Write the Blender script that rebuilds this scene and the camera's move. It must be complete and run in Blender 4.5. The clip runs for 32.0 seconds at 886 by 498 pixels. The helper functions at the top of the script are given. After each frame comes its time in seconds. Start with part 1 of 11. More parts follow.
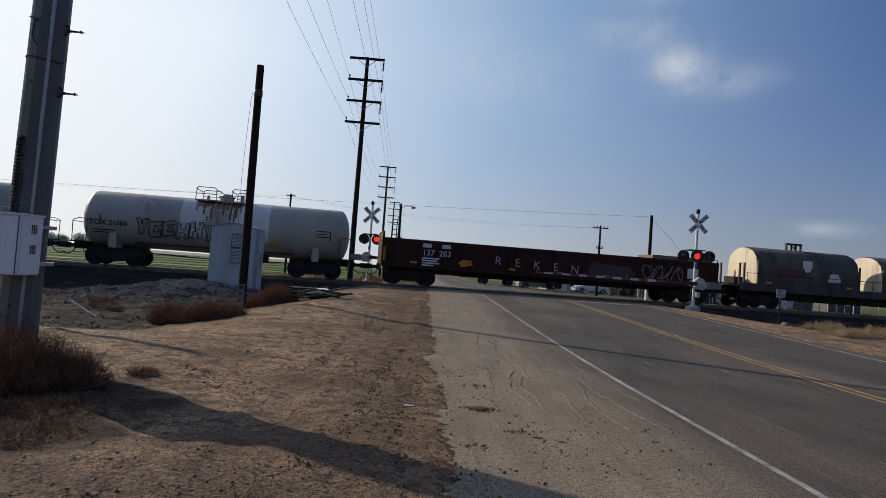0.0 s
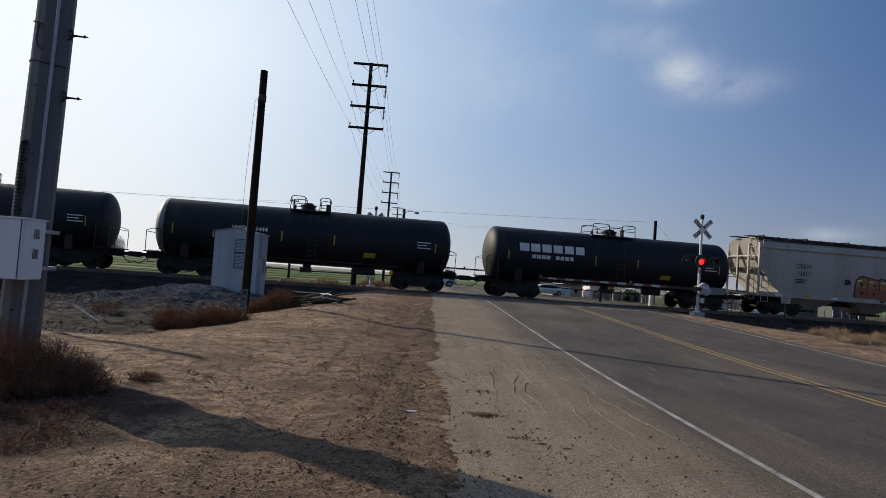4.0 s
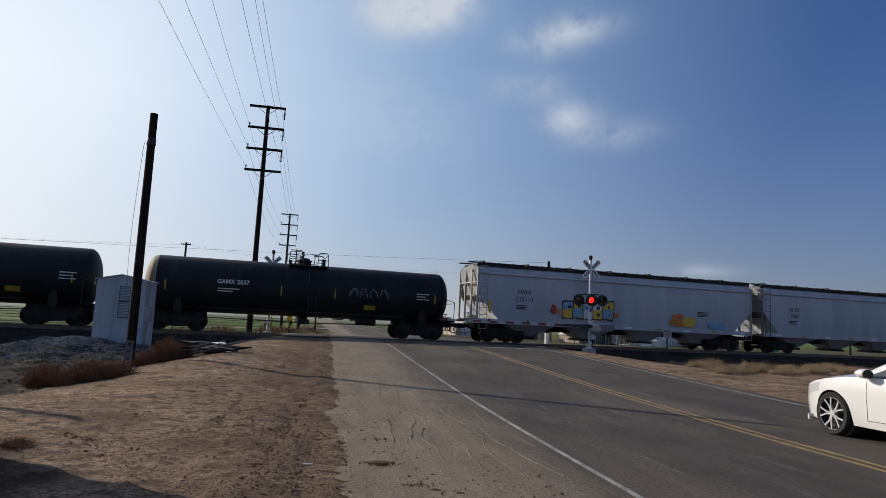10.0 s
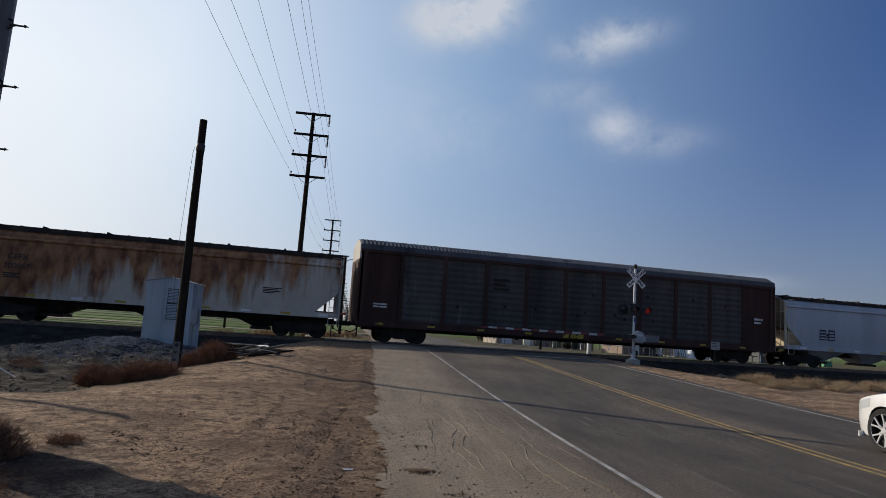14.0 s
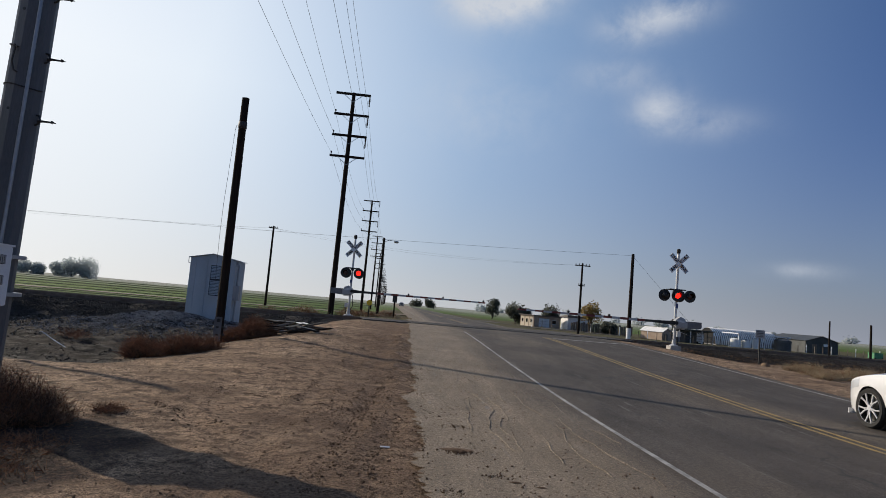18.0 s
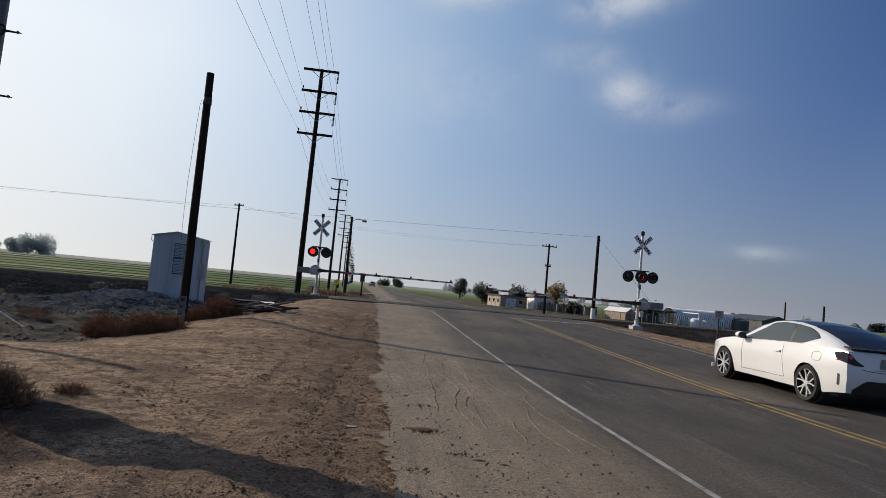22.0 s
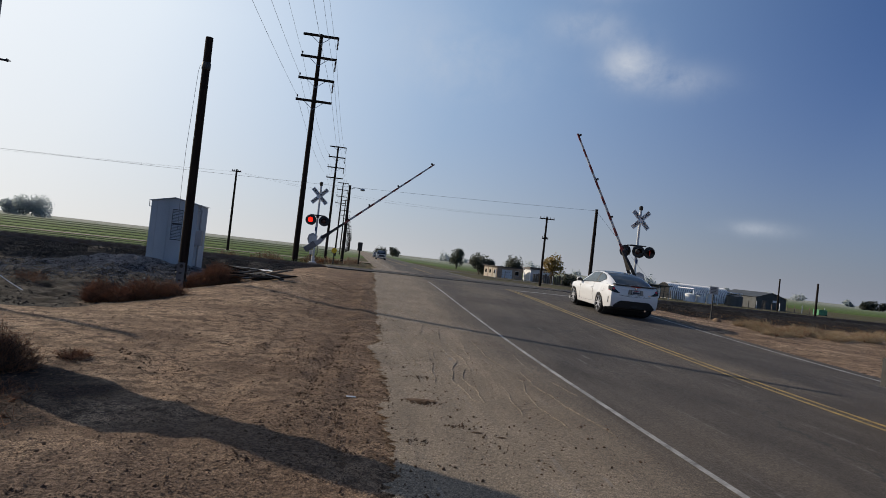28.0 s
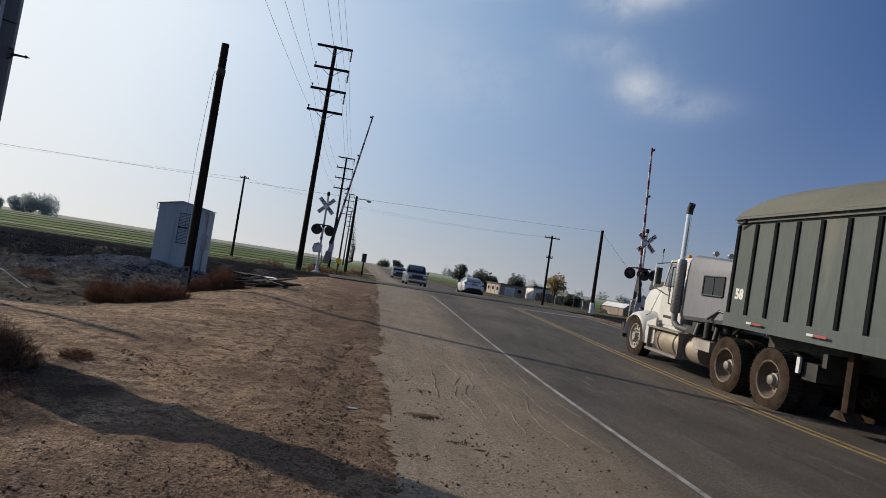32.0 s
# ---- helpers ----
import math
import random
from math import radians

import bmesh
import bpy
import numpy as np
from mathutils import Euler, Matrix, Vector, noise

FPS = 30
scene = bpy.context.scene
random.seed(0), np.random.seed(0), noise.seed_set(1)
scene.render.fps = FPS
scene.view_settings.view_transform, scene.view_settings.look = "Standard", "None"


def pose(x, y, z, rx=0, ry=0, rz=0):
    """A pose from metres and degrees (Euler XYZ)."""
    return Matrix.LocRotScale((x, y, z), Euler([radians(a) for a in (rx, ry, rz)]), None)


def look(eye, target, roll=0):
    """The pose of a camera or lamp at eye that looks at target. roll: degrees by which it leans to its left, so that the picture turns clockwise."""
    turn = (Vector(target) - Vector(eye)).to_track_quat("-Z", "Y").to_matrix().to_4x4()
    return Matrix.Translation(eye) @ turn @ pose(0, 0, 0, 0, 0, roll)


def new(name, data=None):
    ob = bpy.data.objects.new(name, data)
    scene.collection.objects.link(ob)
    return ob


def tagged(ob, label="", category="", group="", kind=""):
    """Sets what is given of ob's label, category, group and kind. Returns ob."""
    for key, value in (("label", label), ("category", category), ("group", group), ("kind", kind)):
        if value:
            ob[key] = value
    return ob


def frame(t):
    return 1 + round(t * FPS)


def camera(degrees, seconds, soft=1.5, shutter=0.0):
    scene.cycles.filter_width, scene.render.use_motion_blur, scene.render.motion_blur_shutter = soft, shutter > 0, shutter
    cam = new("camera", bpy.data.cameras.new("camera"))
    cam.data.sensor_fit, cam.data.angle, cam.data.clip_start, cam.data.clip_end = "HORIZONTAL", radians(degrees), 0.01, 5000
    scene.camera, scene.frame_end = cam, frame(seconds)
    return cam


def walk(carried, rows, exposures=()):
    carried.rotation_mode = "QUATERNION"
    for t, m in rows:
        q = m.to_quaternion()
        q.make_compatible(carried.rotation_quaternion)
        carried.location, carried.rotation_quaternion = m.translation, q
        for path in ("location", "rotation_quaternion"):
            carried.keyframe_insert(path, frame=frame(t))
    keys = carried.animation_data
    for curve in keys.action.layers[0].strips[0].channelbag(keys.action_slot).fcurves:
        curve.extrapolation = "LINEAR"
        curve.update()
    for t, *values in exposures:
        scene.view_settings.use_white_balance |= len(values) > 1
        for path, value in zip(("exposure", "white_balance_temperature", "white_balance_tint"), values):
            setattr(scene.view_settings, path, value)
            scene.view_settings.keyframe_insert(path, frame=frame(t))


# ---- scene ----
cam = camera(69.5, 32.0, soft=0.55)
PATH = [
    (0, (-0.311, 0.557, 1.36), (-0.256, 2.555, 1.427), 4.1),
    (0.5, (-0.309, 0.582, 1.354), (-0.266, 2.581, 1.419), 3.7),
    (1, (-0.312, 0.581, 1.353), (-0.252, 2.579, 1.42), 3.9),
    (1.5, (-0.307, 0.583, 1.355), (-0.233, 2.581, 1.419), 4.0),
    (2, (-0.306, 0.533, 1.364), (-0.227, 2.531, 1.415), 4.6),
    (2.5, (-0.312, 0.564, 1.368), (-0.239, 2.561, 1.448), 4.3),
    (4.5, (-0.307, 0.596, 1.348), (-0.275, 2.594, 1.431), 4.4),
    (5, (-0.308, 0.589, 1.353), (-0.282, 2.587, 1.419), 4.7),
    (5.5, (-0.315, 0.592, 1.359), (-0.291, 2.591, 1.419), 4.1),
    (6, (-0.31, 0.578, 1.352), (-0.272, 2.576, 1.419), 4.0),
    (6.5, (-0.305, 0.579, 1.36), (-0.24, 2.577, 1.424), 4.1),
    (7, (-0.298, 0.597, 1.362), (-0.184, 2.591, 1.46), 4.4),
    (7.5, (-0.294, 0.574, 1.381), (-0.137, 2.565, 1.495), 3.8),
    (8, (-0.297, 0.56, 1.387), (-0.139, 2.55, 1.523), 4.0),
    (8.5, (-0.266, 0.576, 1.376), (-0.033, 2.555, 1.548), 2.2),
    (9, (-0.254, 0.481, 1.406), (0.101, 2.442, 1.584), 0.3),
    (9.5, (-0.256, 0.367, 1.424), (0.122, 2.319, 1.633), 1.4),
    (10, (-0.261, 0.375, 1.435), (0.079, 2.332, 1.664), 2.7),
    (10.5, (-0.272, 0.431, 1.427), (0.013, 2.393, 1.687), 3.9),
    (11, (-0.284, 0.461, 1.412), (-0.075, 2.435, 1.662), 4.3),
    (11.5, (-0.296, 0.514, 1.417), (-0.149, 2.491, 1.682), 5.2),
    (12, (-0.305, 0.481, 1.419), (-0.243, 2.458, 1.713), 5.5),
    (12.5, (-0.263, 0.66, 1.438), (-0.22, 2.632, 1.768), 4.9),
    (13, (-0.254, 0.663, 1.417), (-0.151, 2.636, 1.723), 4.6),
    (13.5, (-0.243, 0.641, 1.406), (-0.069, 2.613, 1.692), 3.5),
    (14, (-0.273, 0.487, 1.424), (-0.061, 2.461, 1.668), 3.8),
    (14.5, (-0.273, 0.519, 1.421), (-0.063, 2.496, 1.632), 5.2),
    (15, (-0.279, 0.525, 1.418), (-0.07, 2.505, 1.609), 5.1),
    (15.5, (-0.285, 0.497, 1.417), (-0.088, 2.478, 1.607), 4.4),
    (17.5, (-0.291, 0.625, 1.396), (-0.192, 2.615, 1.575), 4.8),
    (18, (-0.282, 0.635, 1.388), (-0.183, 2.625, 1.568), 5.0),
    (18.5, (-0.288, 0.606, 1.393), (-0.201, 2.598, 1.556), 5.5),
    (19, (-0.283, 0.683, 1.369), (-0.179, 2.675, 1.517), 5.9),
    (19.5, (-0.266, 0.595, 1.392), (-0.036, 2.579, 1.504), 4.0),
    (20, (-0.268, 0.524, 1.408), (-0.005, 2.505, 1.502), 3.7),
    (20.5, (-0.274, 0.512, 1.416), (-0.016, 2.493, 1.522), 4.3),
    (21, (-0.281, 0.527, 1.412), (-0.034, 2.509, 1.516), 4.8),
    (21.5, (-0.285, 0.551, 1.413), (-0.055, 2.535, 1.528), 5.2),
    (22, (-0.283, 0.575, 1.414), (-0.079, 2.561, 1.539), 5.3),
    (22.5, (-0.284, 0.586, 1.401), (-0.082, 2.572, 1.532), 5.1),
    (23, (-0.294, 0.564, 1.409), (-0.003, 2.542, 1.478), 6.0),
    (23.5, (-0.291, 0.466, 1.449), (0.03, 2.439, 1.513), 5.6),
    (24, (-0.298, 0.438, 1.447), (0.03, 2.409, 1.511), 6.4),
    (24.5, (-0.301, 0.463, 1.432), (0.008, 2.439, 1.478), 6.3),
    (25, (-0.302, 0.493, 1.418), (-0.024, 2.473, 1.428), 6.1),
    (25.5, (-0.302, 0.49, 1.427), (-0.034, 2.472, 1.443), 6.4),
    (26, (-0.309, 0.52, 1.422), (-0.063, 2.505, 1.437), 6.9),
    (26.5, (-0.306, 0.52, 1.437), (-0.077, 2.507, 1.451), 7.1),
    (28.5, (-0.342, 0.567, 1.457), (-0.119, 2.554, 1.499), 6.3),
    (29, (-0.348, 0.586, 1.439), (-0.13, 2.574, 1.489), 7.4),
    (29.5, (-0.349, 0.611, 1.446), (-0.148, 2.6, 1.495), 8.0),
    (30, (-0.364, 0.519, 1.454), (-0.175, 2.508, 1.525), 9.6),
    (30.5, (-0.379, 0.602, 1.443), (-0.2, 2.592, 1.525), 10.0),
    (31, (-0.381, 0.622, 1.433), (-0.198, 2.612, 1.512), 9.7),
    (31.5, (-0.386, 0.606, 1.44), (-0.187, 2.595, 1.514), 9.3),
    (32, (-0.384, 0.598, 1.436), (-0.178, 2.585, 1.513), 8.8),
]
walk(cam, [(t, look(eye, target, roll)) for t, eye, target, roll in PATH], exposures=[(0, 0.0, 6500, 10), (2.5, 0.0, 6500, 10), (5, 0.10, 6500, 10), (6.3, 0.12, 6500, 10), (8, 0.0, 6500, 10), (10, 0.0, 6400, 10), (12, -0.03, 6400, 10), (13.2, -0.16, 6420, 10), (15, 0.09, 6430, 10), (18, -0.01, 6500, 10), (32, -0.04, 6500, 10)])

# ---- light ----
SUN_AZ, SUN_EL = 303.5, 24.0      # degrees clockwise from +y, and above the horizon
world = bpy.data.worlds.new("sky")
scene.world = world
world.use_nodes = True
wn, wl = world.node_tree.nodes, world.node_tree.links
wn.clear()
sky = wn.new("ShaderNodeTexSky")
sky.sky_type, sky.sun_disc = "NISHITA", False
sky.sun_elevation, sky.sun_rotation = radians(SUN_EL), radians(SUN_AZ)
sky.altitude, sky.air_density, sky.dust_density, sky.ozone_density = 100, 1.0, 1.6, 3.0
sky_out, sky_bg = wn.new("ShaderNodeOutputWorld"), wn.new("ShaderNodeBackground")
sky_bg.inputs["Strength"].default_value = 0.092
way = wn.new("ShaderNodeTexCoord")
wisps = wn.new("ShaderNodeTexNoise")
wisps.inputs["Scale"].default_value, wisps.inputs["Detail"].default_value = 15.0, 12.0
wisps.inputs["Roughness"].default_value, wisps.inputs["Distortion"].default_value = 0.64, 0.25
wl.new(way.outputs["Generated"], wisps.inputs["Vector"])


def wmath(op, a, b=None, clamp=False):
    n = wn.new("ShaderNodeMath")
    n.operation, n.use_clamp = op, clamp
    for i, v in enumerate((a, b)):
        if v is None:
            continue
        if isinstance(v, (int, float)):
            n.inputs[i].default_value = v
        else:
            wl.new(v, n.inputs[i])
    return n.outputs[0]


# the small clouds: bearing, height, half width, half height (degrees), density
CLOUDS = [(21.0, 18.2, 2.3, 1.7, 0.80), (25.0, 16.9, 3.4, 1.3, 0.34), (4.6, 26.6, 3.4, 2.0, 1.2), (8.2, 28.4, 3.4, 2.4, 1.5), (18.2, 24.6, 2.8, 1.4, 0.55), (21.4, 25.8, 3.0, 1.3, 0.75),
          (17.0, 21.0, 3.4, 1.3, 0.35), (5.0, 17.6, 7.0, 4.0, 0.28), (32.3, 5.2, 2.3, 0.6, 0.42), (30, 37, 9, 3, 0.4), (-14, 40, 11, 4, 0.4)]
cover = None
for az, el, hw, hh, dens in CLOUDS:
    a, e = radians(az), radians(el)
    c = Vector((math.sin(a) * math.cos(e), math.cos(a) * math.cos(e), math.sin(e)))
    side = Vector((math.cos(a), -math.sin(a), 0))
    top = side.cross(c)
    terms = []
    for axis, half in ((side, hw), (top, hh)):
        d = wn.new("ShaderNodeVectorMath")
        d.operation = "DOT_PRODUCT"
        wl.new(way.outputs["Generated"], d.inputs[0])
        d.inputs[1].default_value = axis / radians(half)
        off = wmath("SUBTRACT", d.outputs["Value"], c.dot(axis) / radians(half))
        terms.append(wmath("MULTIPLY", off, off))
    front = wn.new("ShaderNodeVectorMath")
    front.operation = "DOT_PRODUCT"
    wl.new(way.outputs["Generated"], front.inputs[0])
    front.inputs[1].default_value = c
    r2 = wmath("ADD", terms[0], terms[1])
    puff = wmath("MULTIPLY", wmath("EXPONENT", wmath("MULTIPLY", r2, -1.1)), wmath("GREATER_THAN", front.outputs["Value"], 0.3))
    ragged = wmath("MULTIPLY", wmath("SUBTRACT", wisps.outputs["Fac"], 0.26), 3.0, True)
    puff = wmath("MULTIPLY", wmath("MULTIPLY", puff, ragged), dens)
    cover = puff if cover is None else wmath("ADD", cover, puff, True)
# hazy morning air: a wide bright aureole round the sun, and mist over the horizon that whitens towards it
updown = wn.new("ShaderNodeSeparateXYZ")
wl.new(way.outputs["Generated"], updown.inputs[0])


def towards(v):
    d = wn.new("ShaderNodeVectorMath")
    d.operation = "DOT_PRODUCT"
    wl.new(way.outputs["Generated"], d.inputs[0])
    d.inputs[1].default_value = v
    return d.outputs["Value"]


def tint(fac, a, b):
    k = wn.new("ShaderNodeMixRGB")
    wl.new(fac, k.inputs["Fac"])
    for v, i in ((a, "Color1"), (b, "Color2")):
        if isinstance(v, tuple):
            k.inputs[i].default_value = (*v, 1)
        else:
            wl.new(v, k.inputs[i])
    return k.outputs["Color"]


_a, _e = radians(SUN_AZ), radians(SUN_EL)
to_sun = towards((math.sin(_a) * math.cos(_e), math.cos(_a) * math.cos(_e), math.sin(_e)))
flat = towards((math.sin(_a), math.cos(_a), 0))
near_sun = wmath("MULTIPLY", wmath("SUBTRACT", to_sun, 0.50), 2.4, True)
aureole = tint(near_sun, (4.6, 6.9, 9.4), (9.9, 10.5, 11.2))
glow = wmath("POWER", wmath("MULTIPLY", wmath("SUBTRACT", to_sun, 0.02), 1.25, True), 1.35)
glow = wmath("MULTIPLY", glow, wmath("SUBTRACT", 1.0, wmath("MULTIPLY", wmath("MULTIPLY", wmath("SUBTRACT", updown.outputs["Z"], 0.30), 2.0, True), 0.5)))
deep = wn.new("ShaderNodeMixRGB")
deep.blend_type = "MULTIPLY"
deep.inputs["Fac"].default_value = 1.0
wl.new(sky.outputs["Color"], deep.inputs["Color1"])
deep.inputs["Color2"].default_value = (0.34, 0.60, 1.00, 1)
pale = wn.new("ShaderNodeMixRGB")
pale.blend_type = "MULTIPLY"
pale.inputs["Fac"].default_value = 1.0
wl.new(sky.outputs["Color"], pale.inputs["Color1"])
pale.inputs["Color2"].default_value = (0.95, 0.98, 1.05, 1)
behind = wmath("MULTIPLY", wmath("SUBTRACT", -0.22, to_sun), 2.2, True)
upper = tint(glow, tint(behind, deep.outputs["Color"], pale.outputs["Color"]), aureole)
mist = tint(wmath("POWER", wmath("ADD", wmath("MULTIPLY", flat, 0.5), 0.5, True), 2.5), (1.95, 2.25, 3.10), (10.3, 10.2, 9.8))
haze = wmath("MULTIPLY", wmath("EXPONENT", wmath("MULTIPLY", wmath("MAXIMUM", updown.outputs["Z"], 0.0), -6.2)), 0.96)
hazy = tint(haze, upper, mist)
cloudy = wn.new("ShaderNodeMixRGB")
wl.new(cover, cloudy.inputs["Fac"])
wl.new(hazy, cloudy.inputs["Color1"])
cloudy.inputs["Color2"].default_value = (6.3, 6.75, 7.5, 1)
wl.new(cloudy.outputs["Color"], sky_bg.inputs["Color"])
wl.new(sky_bg.outputs["Background"], sky_out.inputs["Surface"])

sun = new("sun", bpy.data.lights.new("sun", "SUN"))
sun.data.energy, sun.data.angle, sun.data.color = 4.3, radians(0.55), (1.0, 0.87, 0.70)
_az, _el = radians(SUN_AZ), radians(SUN_EL)
SUN_DIR = Vector((math.sin(_az) * math.cos(_el), math.cos(_az) * math.cos(_el), math.sin(_el)))
sun.matrix_world = look(SUN_DIR * 60, (0, 0, 0))


# ---- materials ----
def surf(name, dark, light, rough=0.8, scale=3.0, bump=0.2, metal=0.0, fine=40.0, stretch=(1, 1, 1), spots=None, spot_cut=0.62, spot_scale=1.2, spread=0.0, coat=0.0):
    """A procedural surface: two colours mixed by coarse and fine noise, relief, and stains of a third colour."""
    m = bpy.data.materials.new(name)
    m.use_nodes = True
    n, l = m.node_tree.nodes, m.node_tree.links
    p = n["Principled BSDF"]
    co, mp = n.new("ShaderNodeTexCoord"), n.new("ShaderNodeMapping")
    mp.inputs["Scale"].default_value = stretch
    l.new(co.outputs["Object"], mp.inputs["Vector"])
    a, b = n.new("ShaderNodeTexNoise"), n.new("ShaderNodeTexNoise")
    a.inputs["Scale"].default_value, a.inputs["Detail"].default_value = scale, 5
    b.inputs["Scale"].default_value, b.inputs["Detail"].default_value = fine, 3
    for t in (a, b):
        l.new(mp.outputs["Vector"], t.inputs["Vector"])
    mix = n.new("ShaderNodeMath")
    mix.operation = "MULTIPLY_ADD"
    l.new(b.outputs["Fac"], mix.inputs[0])
    mix.inputs[1].default_value = 0.45
    l.new(a.outputs["Fac"], mix.inputs[2])
    ramp = n.new("ShaderNodeValToRGB")
    ramp.color_ramp.elements[0].position, ramp.color_ramp.elements[1].position = 0.48, 0.98
    ramp.color_ramp.elements[0].color, ramp.color_ramp.elements[1].color = (*dark, 1), (*light, 1)
    l.new(mix.outputs[0], ramp.inputs["Fac"])
    col = ramp.outputs["Color"]
    if spots:
        c = n.new("ShaderNodeTexNoise")
        c.inputs["Scale"].default_value, c.inputs["Detail"].default_value = spot_scale, 6
        l.new(mp.outputs["Vector"], c.inputs["Vector"])
        r2 = n.new("ShaderNodeValToRGB")
        r2.color_ramp.elements[0].position, r2.color_ramp.elements[1].position = spot_cut - 0.06, spot_cut + 0.08
        l.new(c.outputs["Fac"], r2.inputs["Fac"])
        mx = n.new("ShaderNodeMixRGB")
        l.new(r2.outputs["Color"], mx.inputs["Fac"])
        l.new(col, mx.inputs["Color1"])
        mx.inputs["Color2"].default_value = (*spots, 1)
        col = mx.outputs["Color"]
    if spread:
        oi, hs = n.new("ShaderNodeObjectInfo"), n.new("ShaderNodeHueSaturation")
        mr = n.new("ShaderNodeMapRange")
        l.new(oi.outputs["Random"], mr.inputs["Value"])
        mr.inputs["To Min"].default_value, mr.inputs["To Max"].default_value = 1 - spread, 1 + spread
        l.new(mr.outputs["Result"], hs.inputs["Value"])
        l.new(col, hs.inputs["Color"])
        col = hs.outputs["Color"]
    l.new(col, p.inputs["Base Color"])
    p.inputs["Roughness"].default_value, p.inputs["Metallic"].default_value = rough, metal
    if coat:
        p.inputs["Coat Weight"].default_value, p.inputs["Coat Roughness"].default_value = coat, 0.08
    if bump:
        bp = n.new("ShaderNodeBump")
        bp.inputs["Strength"].default_value, bp.inputs["Distance"].default_value = bump, 0.02
        l.new(mix.outputs[0], bp.inputs["Height"])
        l.new(bp.outputs["Normal"], p.inputs["Normal"])
    return m


def plain(name, c, rough=0.5, metal=0.0, glow=0.0):
    m = bpy.data.materials.new(name)
    m.use_nodes = True
    p = m.node_tree.nodes["Principled BSDF"]
    p.inputs["Base Color"].default_value = (*c, 1)
    p.inputs["Roughness"].default_value, p.inputs["Metallic"].default_value = rough, metal
    if glow:
        p.inputs["Emission Color"].default_value, p.inputs["Emission Strength"].default_value = (*c, 1), glow
    return m


def ground_material():
    """Bare soil near the crossing, crops beyond the railway in long strips, grass borders; all by place."""
    m = bpy.data.materials.new("soil_and_crops")
    m.use_nodes = True
    n, l = m.node_tree.nodes, m.node_tree.links
    p = n["Principled BSDF"]
    geo = n.new("ShaderNodeNewGeometry")

    def noise_at(scale, detail=5, stretch=None):
        t = n.new("ShaderNodeTexNoise")
        t.inputs["Scale"].default_value, t.inputs["Detail"].default_value = scale, detail
        if stretch:
            mp = n.new("ShaderNodeMapping")
            mp.inputs["Scale"].default_value = stretch
            mp.inputs["Rotation"].default_value = (0, 0, radians(-8))
            l.new(geo.outputs["Position"], mp.inputs["Vector"])
            l.new(mp.outputs["Vector"], t.inputs["Vector"])
        else:
            l.new(geo.outputs["Position"], t.inputs["Vector"])
        return t.outputs["Fac"]

    def ramp(fac, *stops):
        r = n.new("ShaderNodeValToRGB")
        while len(r.color_ramp.elements) < len(stops):
            r.color_ramp.elements.new(0.5)
        for e, (pos, c) in zip(r.color_ramp.elements, stops):
            e.position, e.color = pos, (*c, 1)
        l.new(fac, r.inputs["Fac"])
        return r.outputs["Color"]

    def mathn(op, a, b=0.0, clamp=False):
        k = n.new("ShaderNodeMath")
        k.operation, k.use_clamp = op, clamp
        for i, v in enumerate((a, b)):
            if isinstance(v, (int, float)):
                k.inputs[i].default_value = v
            else:
                l.new(v, k.inputs[i])
        return k.outputs[0]

    def mixc(fac, a, b):
        k = n.new("ShaderNodeMixRGB")
        l.new(fac, k.inputs["Fac"])
        l.new(a, k.inputs["Color1"])
        l.new(b, k.inputs["Color2"])
        return k.outputs["Color"]

    soil = ramp(noise_at(0.55, 8), (0.32, (0.225, 0.153, 0.102)), (0.5, (0.330, 0.231, 0.154)), (0.68, (0.415, 0.302, 0.205)))
    clods = ramp(noise_at(16, 8), (0.37, (0.28, 0.26, 0.25)), (0.48, (0.98, 0.97, 0.96)), (0.68, (1.18, 1.17, 1.16)))
    grains = ramp(noise_at(75, 4), (0.38, (0.32, 0.30, 0.285)), (0.52, (1.0, 0.99, 0.98)), (0.66, (1.55, 1.52, 1.48)))
    mul = n.new("ShaderNodeMixRGB")
    mul.blend_type = "MULTIPLY"
    mul.inputs["Fac"].default_value = 0.9
    l.new(soil, mul.inputs["Color1"])
    l.new(clods, mul.inputs["Color2"])
    mul2 = n.new("ShaderNodeMixRGB")
    mul2.blend_type = "MULTIPLY"
    mul2.inputs["Fac"].default_value = 0.9
    l.new(mul.outputs["Color"], mul2.inputs["Color1"])
    l.new(grains, mul2.inputs["Color2"])
    # patches at a hand's breadth, and dark pebbles
    mul3 = n.new("ShaderNodeMixRGB")
    mul3.blend_type = "MULTIPLY"
    mul3.inputs["Fac"].default_value = 1.0
    l.new(mul2.outputs["Color"], mul3.inputs["Color1"])
    l.new(ramp(noise_at(4.5, 9), (0.37, (0.40, 0.38, 0.37)), (0.48, (0.97, 0.97, 0.97)), (0.68, (1.16, 1.15, 1.13))), mul3.inputs["Color2"])
    vor = n.new("ShaderNodeTexVoronoi")
    vor.inputs["Scale"].default_value = 24.0
    l.new(geo.outputs["Position"], vor.inputs["Vector"])
    peb = mathn("MULTIPLY", mathn("LESS_THAN", vor.outputs["Distance"], 0.30), mathn("GREATER_THAN", noise_at(7.0, 3), 0.53))
    pebbled = mixc(mathn("MULTIPLY", peb, 0.85), mul3.outputs["Color"], ramp(noise_at(60, 3), (0.3, (0.05, 0.035, 0.025)), (0.7, (0.12, 0.085, 0.06))))
    # fine dark crumbs strewn over the whole verge
    vof = n.new("ShaderNodeTexVoronoi")
    vof.inputs["Scale"].default_value = 62.0
